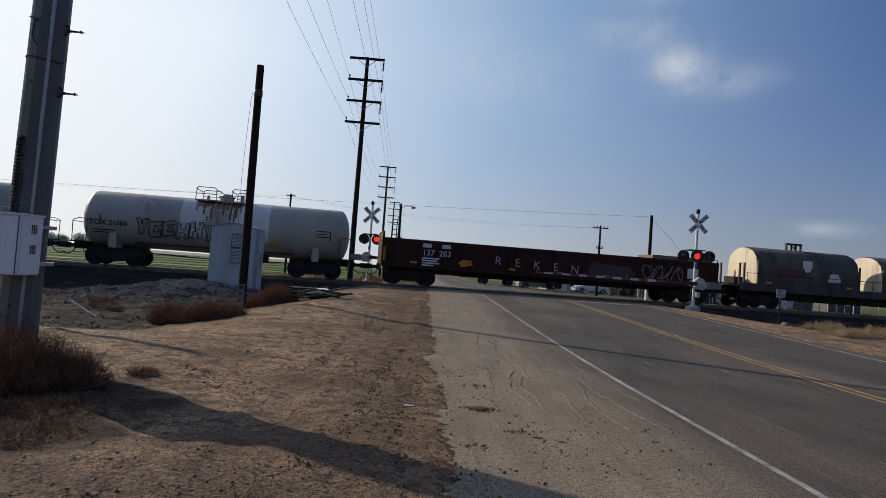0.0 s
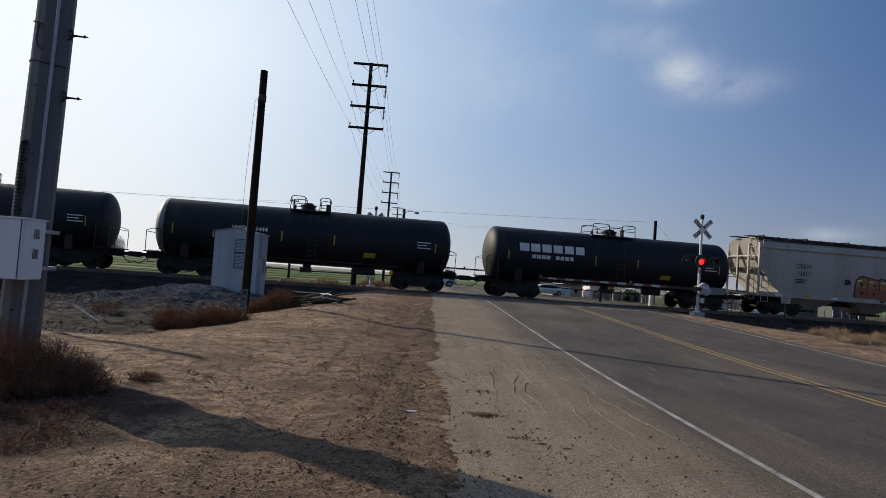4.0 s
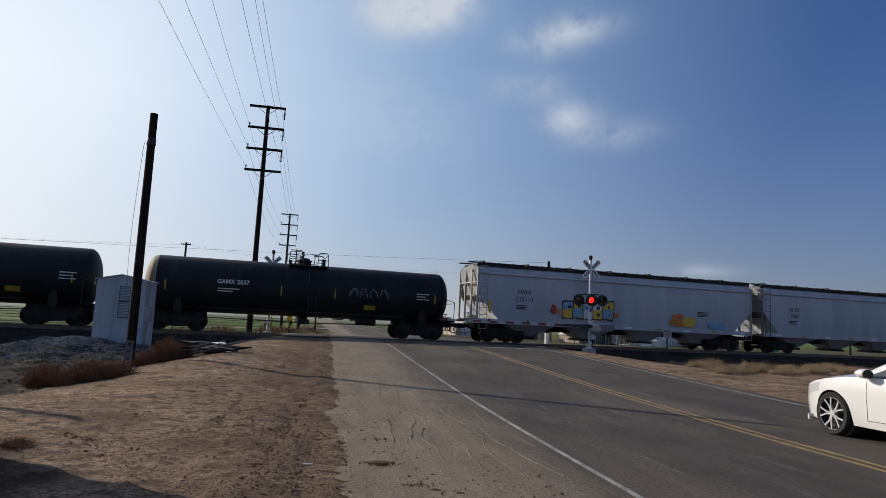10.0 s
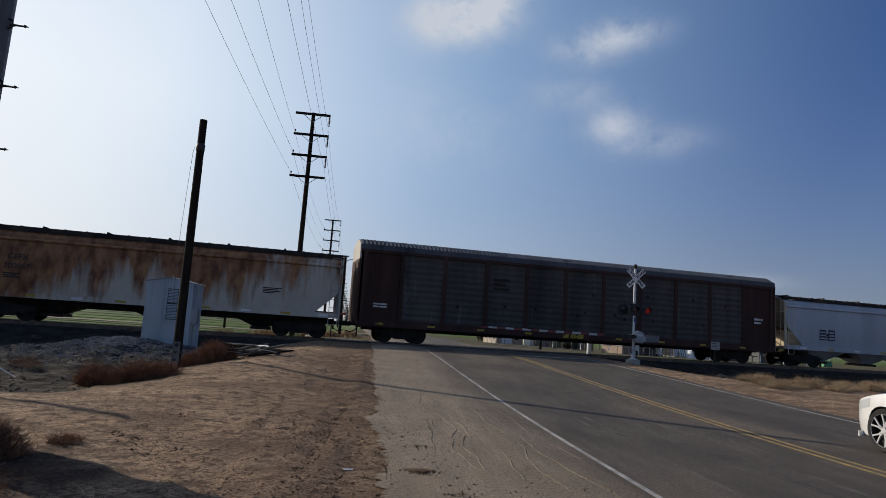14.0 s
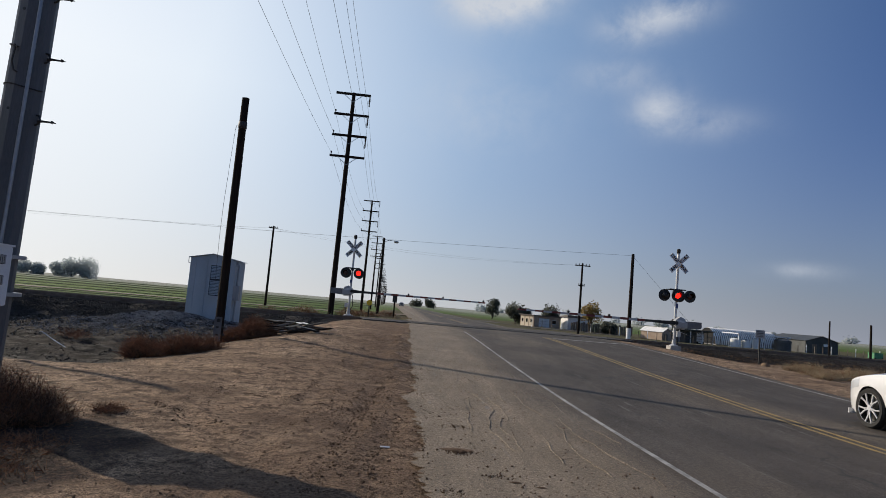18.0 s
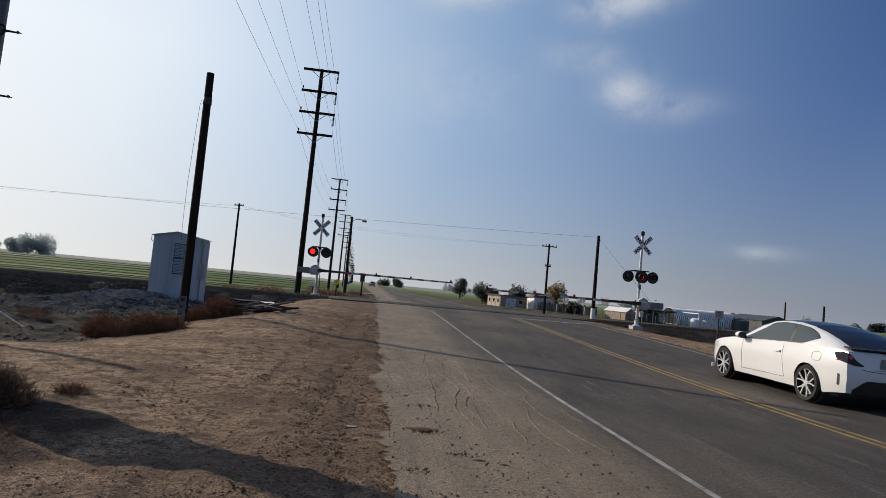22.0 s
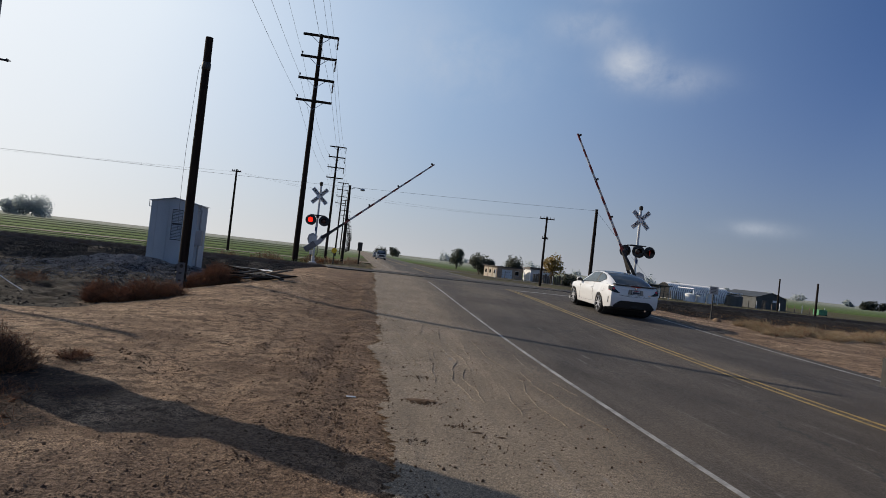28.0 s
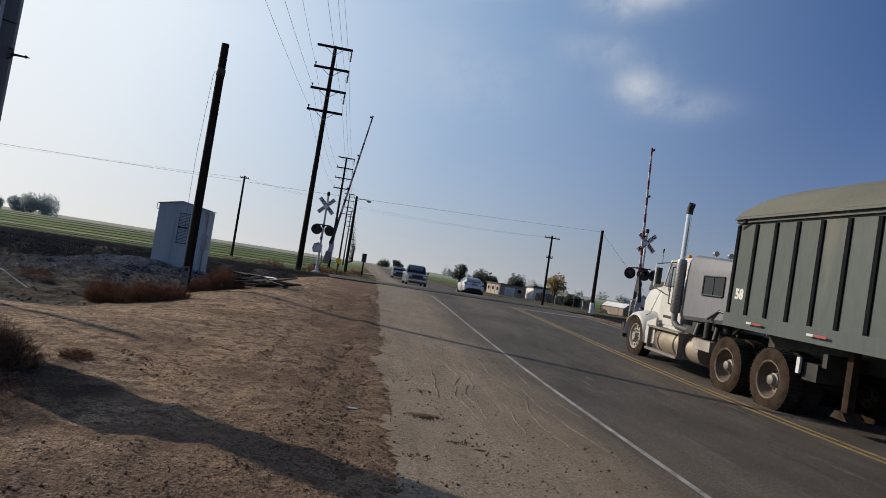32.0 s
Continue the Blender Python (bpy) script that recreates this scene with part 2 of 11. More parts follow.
    l.new(geo.outputs["Position"], vof.inputs["Vector"])
    crumbs = mathn("MULTIPLY", mathn("LESS_THAN", vof.outputs["Distance"], mathn("MULTIPLY", noise_at(2.2, 6), 0.70)), mathn("GREATER_THAN", noise_at(19.0, 3), 0.46))
    pebbled = mixc(mathn("MULTIPLY", crumbs, 0.8), pebbled, ramp(noise_at(90, 2), (0.3, (0.026, 0.017, 0.012)), (0.7, (0.085, 0.058, 0.042))))
    # dark damp and trampled patches
    damp = ramp(noise_at(0.9, 6, (0.5, 1.6, 1)), (0.50, (0, 0, 0)), (0.62, (0.72, 0.72, 0.72)))
    soil2 = mixc(damp, pebbled, ramp(noise_at(28, 7), (0.36, (0.070, 0.043, 0.028)), (0.6, (0.185, 0.123, 0.080))))
    # churned darker belt along the pavement edge
    sep = n.new("ShaderNodeSeparateXYZ")
    l.new(geo.outputs["Position"], sep.inputs[0])
    churn = mathn("SUBTRACT", 1.0, mathn("DIVIDE", mathn("ABSOLUTE", mathn("ADD", sep.outputs["X"], 0.75)), 1.5), True)
    churn = mathn("MULTIPLY", mathn("MULTIPLY", churn, noise_at(2.2, 8)), 1.6, True)
    soil2 = mixc(churn, soil2, ramp(noise_at(30, 7), (0.36, (0.055, 0.034, 0.023)), (0.62, (0.175, 0.116, 0.076))))
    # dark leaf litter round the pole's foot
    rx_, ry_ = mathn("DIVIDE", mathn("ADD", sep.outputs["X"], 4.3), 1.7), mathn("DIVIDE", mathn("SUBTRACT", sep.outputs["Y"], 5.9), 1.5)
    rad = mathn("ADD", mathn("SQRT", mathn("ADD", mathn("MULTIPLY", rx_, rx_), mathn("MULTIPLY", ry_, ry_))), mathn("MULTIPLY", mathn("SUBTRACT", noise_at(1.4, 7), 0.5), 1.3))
    # reddish trodden earth before it
    wx_, wy_ = mathn("DIVIDE", mathn("ADD", sep.outputs["X"], 3.1), 2.5), mathn("DIVIDE", mathn("SUBTRACT", sep.outputs["Y"], 3.7), 1.8)
    wad = mathn("ADD", mathn("SQRT", mathn("ADD", mathn("MULTIPLY", wx_, wx_), mathn("MULTIPLY", wy_, wy_))), mathn("MULTIPLY", mathn("SUBTRACT", noise_at(1.1, 7), 0.5), 1.4))
    soil2 = mixc(mathn("MULTIPLY", mathn("MULTIPLY", mathn("SUBTRACT", 1.15, wad), 1.5, True), 0.85), soil2, ramp(noise_at(30, 8), (0.38, (0.022, 0.013, 0.010)), (0.50, (0.090, 0.057, 0.042)), (0.66, (0.175, 0.120, 0.088))))
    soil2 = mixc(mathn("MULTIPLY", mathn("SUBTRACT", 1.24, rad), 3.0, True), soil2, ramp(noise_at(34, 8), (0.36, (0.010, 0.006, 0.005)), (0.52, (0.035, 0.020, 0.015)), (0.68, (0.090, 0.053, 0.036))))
    # cinders and spilt ballast in the ditch before the track
    ditch = mathn("MULTIPLY", mathn("DIVIDE", mathn("SUBTRACT", -5.2, mathn("ADD", sep.outputs["X"], mathn("MULTIPLY", mathn("SUBTRACT", noise_at(0.5, 6), 0.5), 3.0))), 1.0, True), mathn("DIVIDE", mathn("SUBTRACT", mathn("ADD", sep.outputs["Y"], mathn("MULTIPLY", mathn("SUBTRACT", noise_at(0.6, 6), 0.5), 5.0)), 12.0), 1.6, True))
    ditch = mathn("MULTIPLY", ditch, ramp(noise_at(0.9, 7), (0.30, (0.92, 0.92, 0.92)), (0.50, (1, 1, 1))), True)
    soil2 = mixc(ditch, soil2, ramp(noise_at(4.5, 10, (0.7, 1.4, 1)), (0.36, (0.005, 0.0045, 0.004)), (0.50, (0.020, 0.0175, 0.0155)), (0.60, (0.046, 0.040, 0.035)), (0.72, (0.105, 0.091, 0.079))))
    across = mathn("SUBTRACT", mathn("SUBTRACT", sep.outputs["Y"], 34.8), mathn("MULTIPLY", sep.outputs["X"], 0.1405))
    wob = mathn("MULTIPLY", mathn("SUBTRACT", noise_at(0.15, 4), 0.5), 6.0)
    green = ramp(noise_at(0.05, 6, (0.25, 1.5, 1)), (0.35, (0.052, 0.092, 0.014)), (0.6, (0.100, 0.158, 0.026)))
    blades = ramp(noise_at(3.0, 5), (0.3, (0.6, 0.6, 0.6)), (0.7, (1.15, 1.15, 1.1)))
    mg = n.new("ShaderNodeMixRGB")
    mg.blend_type = "MULTIPLY"
    mg.inputs["Fac"].default_value = 1.0
    l.new(green, mg.inputs["Color1"])
    l.new(blades, mg.inputs["Color2"])
    # dark irrigation borders between the crop strips, parallel to the line
    strip = mathn("ABSOLUTE", mathn("SUBTRACT", mathn("FRACT", mathn("DIVIDE", mathn("ADD", mathn("ADD", across, mathn("MULTIPLY", wob, 0.12)), 4.0), 11.5)), 0.5))
    border = mathn("GREATER_THAN", strip, 0.45)
    # farther off the crop pales and greys: distance haze put into the colour
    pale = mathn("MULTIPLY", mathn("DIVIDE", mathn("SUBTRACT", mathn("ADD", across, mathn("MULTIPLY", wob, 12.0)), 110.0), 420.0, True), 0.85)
    field_haze = ramp(noise_at(0.02, 4, (0.3, 2.0, 1)), (0.4, (0.26, 0.27, 0.23)), (0.6, (0.36, 0.36, 0.32)))
    grown = mixc(pale, mg.outputs["Color"], field_haze)
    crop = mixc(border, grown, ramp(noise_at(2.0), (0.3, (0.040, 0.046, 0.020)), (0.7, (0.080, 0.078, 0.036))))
    weeds = ramp(noise_at(1.4, 6), (0.35, (0.070, 0.056, 0.034)), (0.55, (0.095, 0.086, 0.040)), (0.7, (0.050, 0.064, 0.022)))
    near_far = mathn("DIVIDE", mathn("SUBTRACT", mathn("ADD", across, wob), 12.0), 2.5, True)
    left_side = mathn("DIVIDE", mathn("SUBTRACT", -4.0, mathn("ADD", sep.outputs["X"], mathn("MULTIPLY", wob, 0.2))), 1.5, True)
    far_right = mathn("DIVIDE", mathn("SUBTRACT", mathn("ADD", across, wob), 95.0), 6.0, True)
    field = mathn("MULTIPLY", near_far, mathn("MAXIMUM", left_side, far_right), True)
    verge = mathn("DIVIDE", mathn("SUBTRACT", mathn("ADD", across, wob), 3.5), 2.0, True)
    c1 = mixc(verge, soil2, weeds)
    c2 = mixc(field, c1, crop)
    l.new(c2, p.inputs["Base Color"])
    p.inputs["Roughness"].default_value = 0.95
    p.inputs["Specular IOR Level"].default_value = 0.15
    bp = n.new("ShaderNodeBump")
    bp.inputs["Strength"].default_value, bp.inputs["Distance"].default_value = 1.0, 0.028
    hsum = mathn("ADD", mathn("ADD", noise_at(46, 5), mathn("MULTIPLY", noise_at(120, 2), 0.35)), mathn("ADD", mathn("MULTIPLY", noise_at(12, 4), 0.25), mathn("MULTIPLY", noise_at(2.5, 4), 0.9)))
    l.new(hsum, bp.inputs["Height"])
    l.new(bp.outputs["Normal"], p.inputs["Normal"])
    return m


def asphalt_material():
    """Worn grey asphalt, sanded over on the shoulder, with wheel lanes and sealed cracks."""
    m = bpy.data.materials.new("worn_asphalt")
    m.use_nodes = True
    n, l = m.node_tree.nodes, m.node_tree.links
    p = n["Principled BSDF"]
    geo = n.new("ShaderNodeNewGeometry")
    sep = n.new("ShaderNodeSeparateXYZ")
    l.new(geo.outputs["Position"], sep.inputs[0])

    def tex(scale, detail=6, stretch=(1, 1, 1)):
        t, mp = n.new("ShaderNodeTexNoise"), n.new("ShaderNodeMapping")
        t.inputs["Scale"].default_value, t.inputs["Detail"].default_value = scale, detail
        mp.inputs["Scale"].default_value = stretch
        l.new(geo.outputs["Position"], mp.inputs["Vector"])
        l.new(mp.outputs["Vector"], t.inputs["Vector"])
        return t.outputs["Fac"]

    def ramp(fac, a, b, ca, cb):
        r = n.new("ShaderNodeValToRGB")
        r.color_ramp.elements[0].position, r.color_ramp.elements[1].position = a, b
        r.color_ramp.elements[0].color, r.color_ramp.elements[1].color = (*ca, 1), (*cb, 1)
        l.new(fac, r.inputs["Fac"])
        return r.outputs["Color"]

    def mathn(op, a, b=0.0, clamp=False):
        k = n.new("ShaderNodeMath")
        k.operation, k.use_clamp = op, clamp
        for i, v in enumerate((a, b)):
            if isinstance(v, (int, float)):
                k.inputs[i].default_value = v
            else:
                l.new(v, k.inputs[i])
        return k.outputs[0]

    def mixc(fac, a, b, kind="MIX"):
        k = n.new("ShaderNodeMixRGB")
        k.blend_type = kind
        if isinstance(fac, float):
            k.inputs["Fac"].default_value = fac
        else:
            l.new(fac, k.inputs["Fac"])
        l.new(a, k.inputs["Color1"])
        l.new(b, k.inputs["Color2"])
        return k.outputs["Color"]

    tar = ramp(tex(1.1, 8, (1, 0.5, 1)), 0.35, 0.7, (0.062, 0.052, 0.045), (0.101, 0.086, 0.073))
    sand = ramp(tex(0.9, 8), 0.3, 0.72, (0.196, 0.154, 0.111), (0.272, 0.218, 0.161))
    edge = mathn("MULTIPLY", mathn("SUBTRACT", tex(0.7, 6, (1, 0.3, 1)), 0.5), 1.7)
    shoulder = mathn("DIVIDE", mathn("SUBTRACT", 2.75, mathn("ADD", sep.outputs["X"], edge)), 1.3, True)
    veil = mathn("MULTIPLY", ramp(tex(0.35, 7, (1, 0.35, 1)), 0.5, 0.72, (0, 0, 0), (1, 1, 1)), 0.45)
    cover = mathn("MAXIMUM", shoulder, veil)
    c = mixc(cover, tar, sand)
    grit = ramp(tex(80, 5), 0.38, 0.64, (0.33, 0.33, 0.33), (1.56, 1.55, 1.52))
    c = mixc(0.8, c, grit, "MULTIPLY")
    c = mixc(0.75, c, ramp(tex(30, 7, (1, 0.8, 1)), 0.36, 0.66, (0.55, 0.55, 0.55), (1.30, 1.29, 1.27)), "MULTIPLY")
    c = mixc(0.4, c, ramp(tex(2.6, 7, (1.6, 0.22, 1)), 0.38, 0.62, (0.70, 0.69, 0.68), (1.16, 1.15, 1.13)), "MULTIPLY")
    # pale scrapes along the lane
    scrape = mathn("MULTIPLY", mathn("MULTIPLY", mathn("SUBTRACT", tex(3.2, 5, (2.6, 0.10, 1)), 0.60), 9.0, True), mathn("MULTIPLY", mathn("SUBTRACT", tex(9.0, 6, (1, 0.5, 1)), 0.42), 5.0, True))
    pale_grey = n.new("ShaderNodeRGB")
    pale_grey.outputs[0].default_value = (0.22, 0.205, 0.19, 1)
    c = mixc(mathn("MULTIPLY", scrape, 0.55), c, pale_grey.outputs[0])
    # thin sealed cracks
    vor, mp = n.new("ShaderNodeTexVoronoi"), n.new("ShaderNodeMapping")
    vor.feature = "DISTANCE_TO_EDGE"
    vor.inputs["Scale"].default_value = 0.20
    wv = n.new("ShaderNodeTexNoise")
    wv.inputs["Scale"].default_value, wv.inputs["Detail"].default_value = 1.3, 5
    l.new(geo.outputs["Position"], wv.inputs["Vector"])
    vm = n.new("ShaderNodeVectorMath")
    vm.operation = "MULTIPLY_ADD"
    l.new(wv.outputs["Color"], vm.inputs[0])
    vm.inputs[1].default_value = (1.4, 1.4, 0)
    l.new(geo.outputs["Position"], vm.inputs[2])
    mp.inputs["Scale"].default_value = (1.0, 0.75, 0)
    l.new(vm.outputs["Vector"], mp.inputs["Vector"])
    l.new(mp.outputs["Vector"], vor.inputs["Vector"])
    crack = mathn("MULTIPLY", mathn("LESS_THAN", vor.outputs["Distance"], 0.004), mathn("SUBTRACT", 1.0, shoulder))
    dark = n.new("ShaderNodeRGB")
    dark.outputs[0].default_value = (0.035, 0.034, 0.033, 1)
    c = mixc(mathn("MULTIPLY", crack, 0.75), c, dark.outputs[0])
    l.new(c, p.inputs["Base Color"])
    p.inputs["Roughness"].default_value = 0.85
    p.inputs["Specular IOR Level"].default_value = 0.3
    bp = n.new("ShaderNodeBump")
    bp.inputs["Strength"].default_value, bp.inputs["Distance"].default_value = 0.8, 0.012
    l.new(mathn("ADD", tex(80, 5), mathn("MULTIPLY", tex(6, 5), 1.5)), bp.inputs["Height"])
    l.new(bp.outputs["Normal"], p.inputs["Normal"])
    return m


GROUND, ASPHALT = ground_material(), asphalt_material()
WHITE_LINE = surf("road_paint_white", (0.10, 0.098, 0.092), (0.42, 0.41, 0.39), 0.8, 3.5, 0.1, fine=30)
YELLOW_LINE = surf("road_paint_yellow", (0.13, 0.10, 0.055), (0.42, 0.28, 0.07), 0.8, 3.5, 0.1, fine=30)
PANEL = surf("rubber_crossing_panel", (0.035, 0.033, 0.031), (0.085, 0.08, 0.074), 0.9, 1.5, 0.3)
CONCRETE = surf("concrete", (0.25, 0.24, 0.22), (0.42, 0.40, 0.37), 0.9, 1.5, 0.3)
BALLAST = surf("ballast_stone", (0.016, 0.014, 0.013), (0.062, 0.056, 0.052), 0.95, 2.0, 0.9, fine=16)
GRAVEL = surf("grey_gravel", (0.080, 0.082, 0.090), (0.27, 0.27, 0.28), 0.95, 5.0, 1.0, fine=30)
STONE = surf("loose_stone", (0.022, 0.020, 0.018), (0.070, 0.063, 0.058), 0.9, 2.0, 0.4, spread=0.3)
CLOD = surf("dirt_clod", (0.13, 0.088, 0.056), (0.27, 0.192, 0.128), 0.95, 8.0, 0.4)
CLOD_DARK = surf("dark_damp_clod", (0.07, 0.045, 0.030), (0.16, 0.108, 0.072), 0.95, 8.0, 0.4)
RAIL = surf("rail_steel", (0.10, 0.07, 0.05), (0.22, 0.17, 0.14), 0.5, 4.0, 0.2, metal=0.6)
RAIL_TOP = surf("worn_rail_head", (0.07, 0.06, 0.055), (0.15, 0.135, 0.125), 0.6, 4.0, 0.05, metal=0.5)
TIE = surf("creosoted_tie", (0.03, 0.025, 0.02), (0.09, 0.075, 0.06), 0.9, 4.0, 0.5, stretch=(8, 1, 1))
WOOD_DARK = surf("tarred_pole_wood", (0.010, 0.008, 0.007), (0.036, 0.027, 0.021), 0.9, 2.0, 0.4, stretch=(6, 6, 0.5))
WOOD_GREY = surf("weathered_wood", (0.11, 0.09, 0.07), (0.26, 0.22, 0.18), 0.9, 2.0, 0.4, stretch=(8, 8, 0.6))
GALV = surf("galvanised_steel", (0.22, 0.23, 0.25), (0.40, 0.41, 0.43), 0.45, 2.2, 0.1, metal=0.75, stretch=(1, 1, 0.4))
POLE_STEEL = surf("grey_pole_steel", (0.075, 0.078, 0.083), (0.135, 0.14, 0.148), 0.65, 1.6, 0.1, metal=0.15, stretch=(2, 2, 0.3))
STEEL_DARK = surf("dark_steel", (0.02, 0.02, 0.02), (0.07, 0.065, 0.06), 0.6, 3.0, 0.2, metal=0.5)
BLACK = surf("black_paint", (0.008, 0.008, 0.009), (0.022, 0.022, 0.023), 0.5, 3.0, 0.1)
RUBBER = surf("tyre_rubber", (0.006, 0.006, 0.006), (0.018, 0.017, 0.016), 0.85, 6.0, 0.2)
RUBBER_DUSTY = surf("dusty_tyre_rubber", (0.018, 0.013, 0.010), (0.060, 0.042, 0.031), 0.95, 5.0, 0.3)
SEAM_GREY = plain("shaded_slot", (0.05, 0.055, 0.06), 0.8)
SHED_PAINT = surf("pale_blue_shed_paint", (0.30, 0.345, 0.385), (0.43, 0.475, 0.515), 0.55, 1.4, 0.05, stretch=(1, 1, 0.3), spots=(0.34, 0.33, 0.30), spot_cut=0.72)
WHITE_ENAMEL = surf("white_enamel", (0.60, 0.62, 0.64), (0.76, 0.77, 0.78), 0.4, 1.2, 0.03, spots=(0.42, 0.38, 0.33), spot_cut=0.74)
SIGN_WHITE = surf("reflective_white", (0.62, 0.62, 0.62), (0.80, 0.80, 0.80), 0.35, 3.0, 0.02)
SIGN_BLACK = plain("sign_black", (0.012, 0.012, 0.012), 0.5)
LAMP_RED = plain("lit_red_lamp", (1.0, 0.016, 0.008), 0.3, 0, 2.2)
LAMP_DIM = plain("off_axis_red_lamp", (0.35, 0.010, 0.008), 0.3, 0, 0.12)
LENS_DARK = plain("dark_red_lens", (0.045, 0.008, 0.008), 0.15)
ARM_RED = surf("faded_arm_red", (0.14, 0.030, 0.026), (0.24, 0.05, 0.042), 0.6, 4.0, 0.05)
ARM_WHITE = surf("faded_arm_white", (0.38, 0.38, 0.38), (0.54, 0.54, 0.54), 0.6, 4.0, 0.05)
WEIGHT_GREY = surf("grey_casting", (0.11, 0.115, 0.12), (0.19, 0.195, 0.20), 0.6, 4.0, 0.1)
WEIGHT_PALE = surf("pale_grey_casting", (0.30, 0.31, 0.32), (0.44, 0.45, 0.46), 0.55, 3.0, 0.08)
RED = surf("gate_red", (0.20, 0.03, 0.03), (0.32, 0.055, 0.05), 0.5, 4.0, 0.05)
ALU = surf("aluminium_paint", (0.46, 0.47, 0.48), (0.66, 0.67, 0.68), 0.45, 3.0, 0.08, metal=0.1)
YELLOW = plain("sticker_yellow", (0.80, 0.55, 0.03), 0.5)
BLUE_STICKER = plain("sticker_blue", (0.04, 0.07, 0.20), 0.5)
WIRE = plain("wire_aluminium", (0.10, 0.10, 0.11), 0.5, 0.6)
INSULATOR = plain("brown_porcelain", (0.05, 0.03, 0.025), 0.25)
TWIG = surf("dry_brush_twigs", (0.13, 0.058, 0.032), (0.33, 0.165, 0.09), 0.9, 5.0, 0.0)
TWIG_DARK = surf("dead_dark_twigs", (0.035, 0.024, 0.020), (0.11, 0.075, 0.055), 0.9, 5.0, 0.0)
STRAW = surf("dry_straw", (0.25, 0.19, 0.115), (0.45, 0.36, 0.235), 0.9, 5.0, 0.0)
LEAF = surf("tree_leaves", (0.060, 0.068, 0.052), (0.115, 0.122, 0.096), 0.8, 0.6, 0.0)
# second leaf tone is for far trees: distance haze put into its colour
LEAF_HAZE = surf("grey_gum_leaves", (0.34, 0.38, 0.38), (0.46, 0.50, 0.50), 0.9, 0.6, 0.0)
LEAF_DRY = surf("autumn_leaves", (0.16, 0.11, 0.035), (0.34, 0.25, 0.09), 0.8, 0.6, 0.0)
LEVEE = surf("rank_border_grass", (0.045, 0.055, 0.020), (0.105, 0.110, 0.048), 0.9, 1.5, 0.3)
BARK = surf("bark", (0.05, 0.04, 0.03), (0.13, 0.10, 0.08), 0.95, 3.0, 0.4)
for matt in (BALLAST, GRAVEL, STONE, CLOD, CLOD_DARK, TIE, WOOD_DARK, WOOD_GREY, TWIG, TWIG_DARK, STRAW, RUBBER_DUSTY):
    matt.node_tree.nodes["Principled BSDF"].inputs["Specular IOR Level"].default_value = 0.08
for leafy in (LEAF, LEAF_HAZE, LEAF_DRY):
    # leaves let light through
    nt_ = leafy.node_tree
    thin, both = nt_.nodes.new("ShaderNodeBsdfTranslucent"), nt_.nodes.new("ShaderNodeMixShader")
    base_ = nt_.nodes["Principled BSDF"]
    nt_.links.new(base_.inputs["Base Color"].links[0].from_socket, thin.inputs["Color"])
    both.inputs["Fac"].default_value = 0.5
    nt_.links.new(base_.outputs["BSDF"], both.inputs[1])
    nt_.links.new(thin.outputs["BSDF"], both.inputs[2])
    nt_.links.new(both.outputs["Shader"], nt_.nodes["Material Output"].inputs["Surface"])
GLASS_DARK = plain("tinted_glass", (0.012, 0.014, 0.016), 0.04)
GLASS_DARK.node_tree.nodes["Principled BSDF"].inputs["Specular IOR Level"].default_value = 0.25
CHROME = plain("chrome", (0.75, 0.75, 0.76), 0.12, 1.0)
PAPER = plain("litter_paper", (0.75, 0.74, 0.72), 0.7)


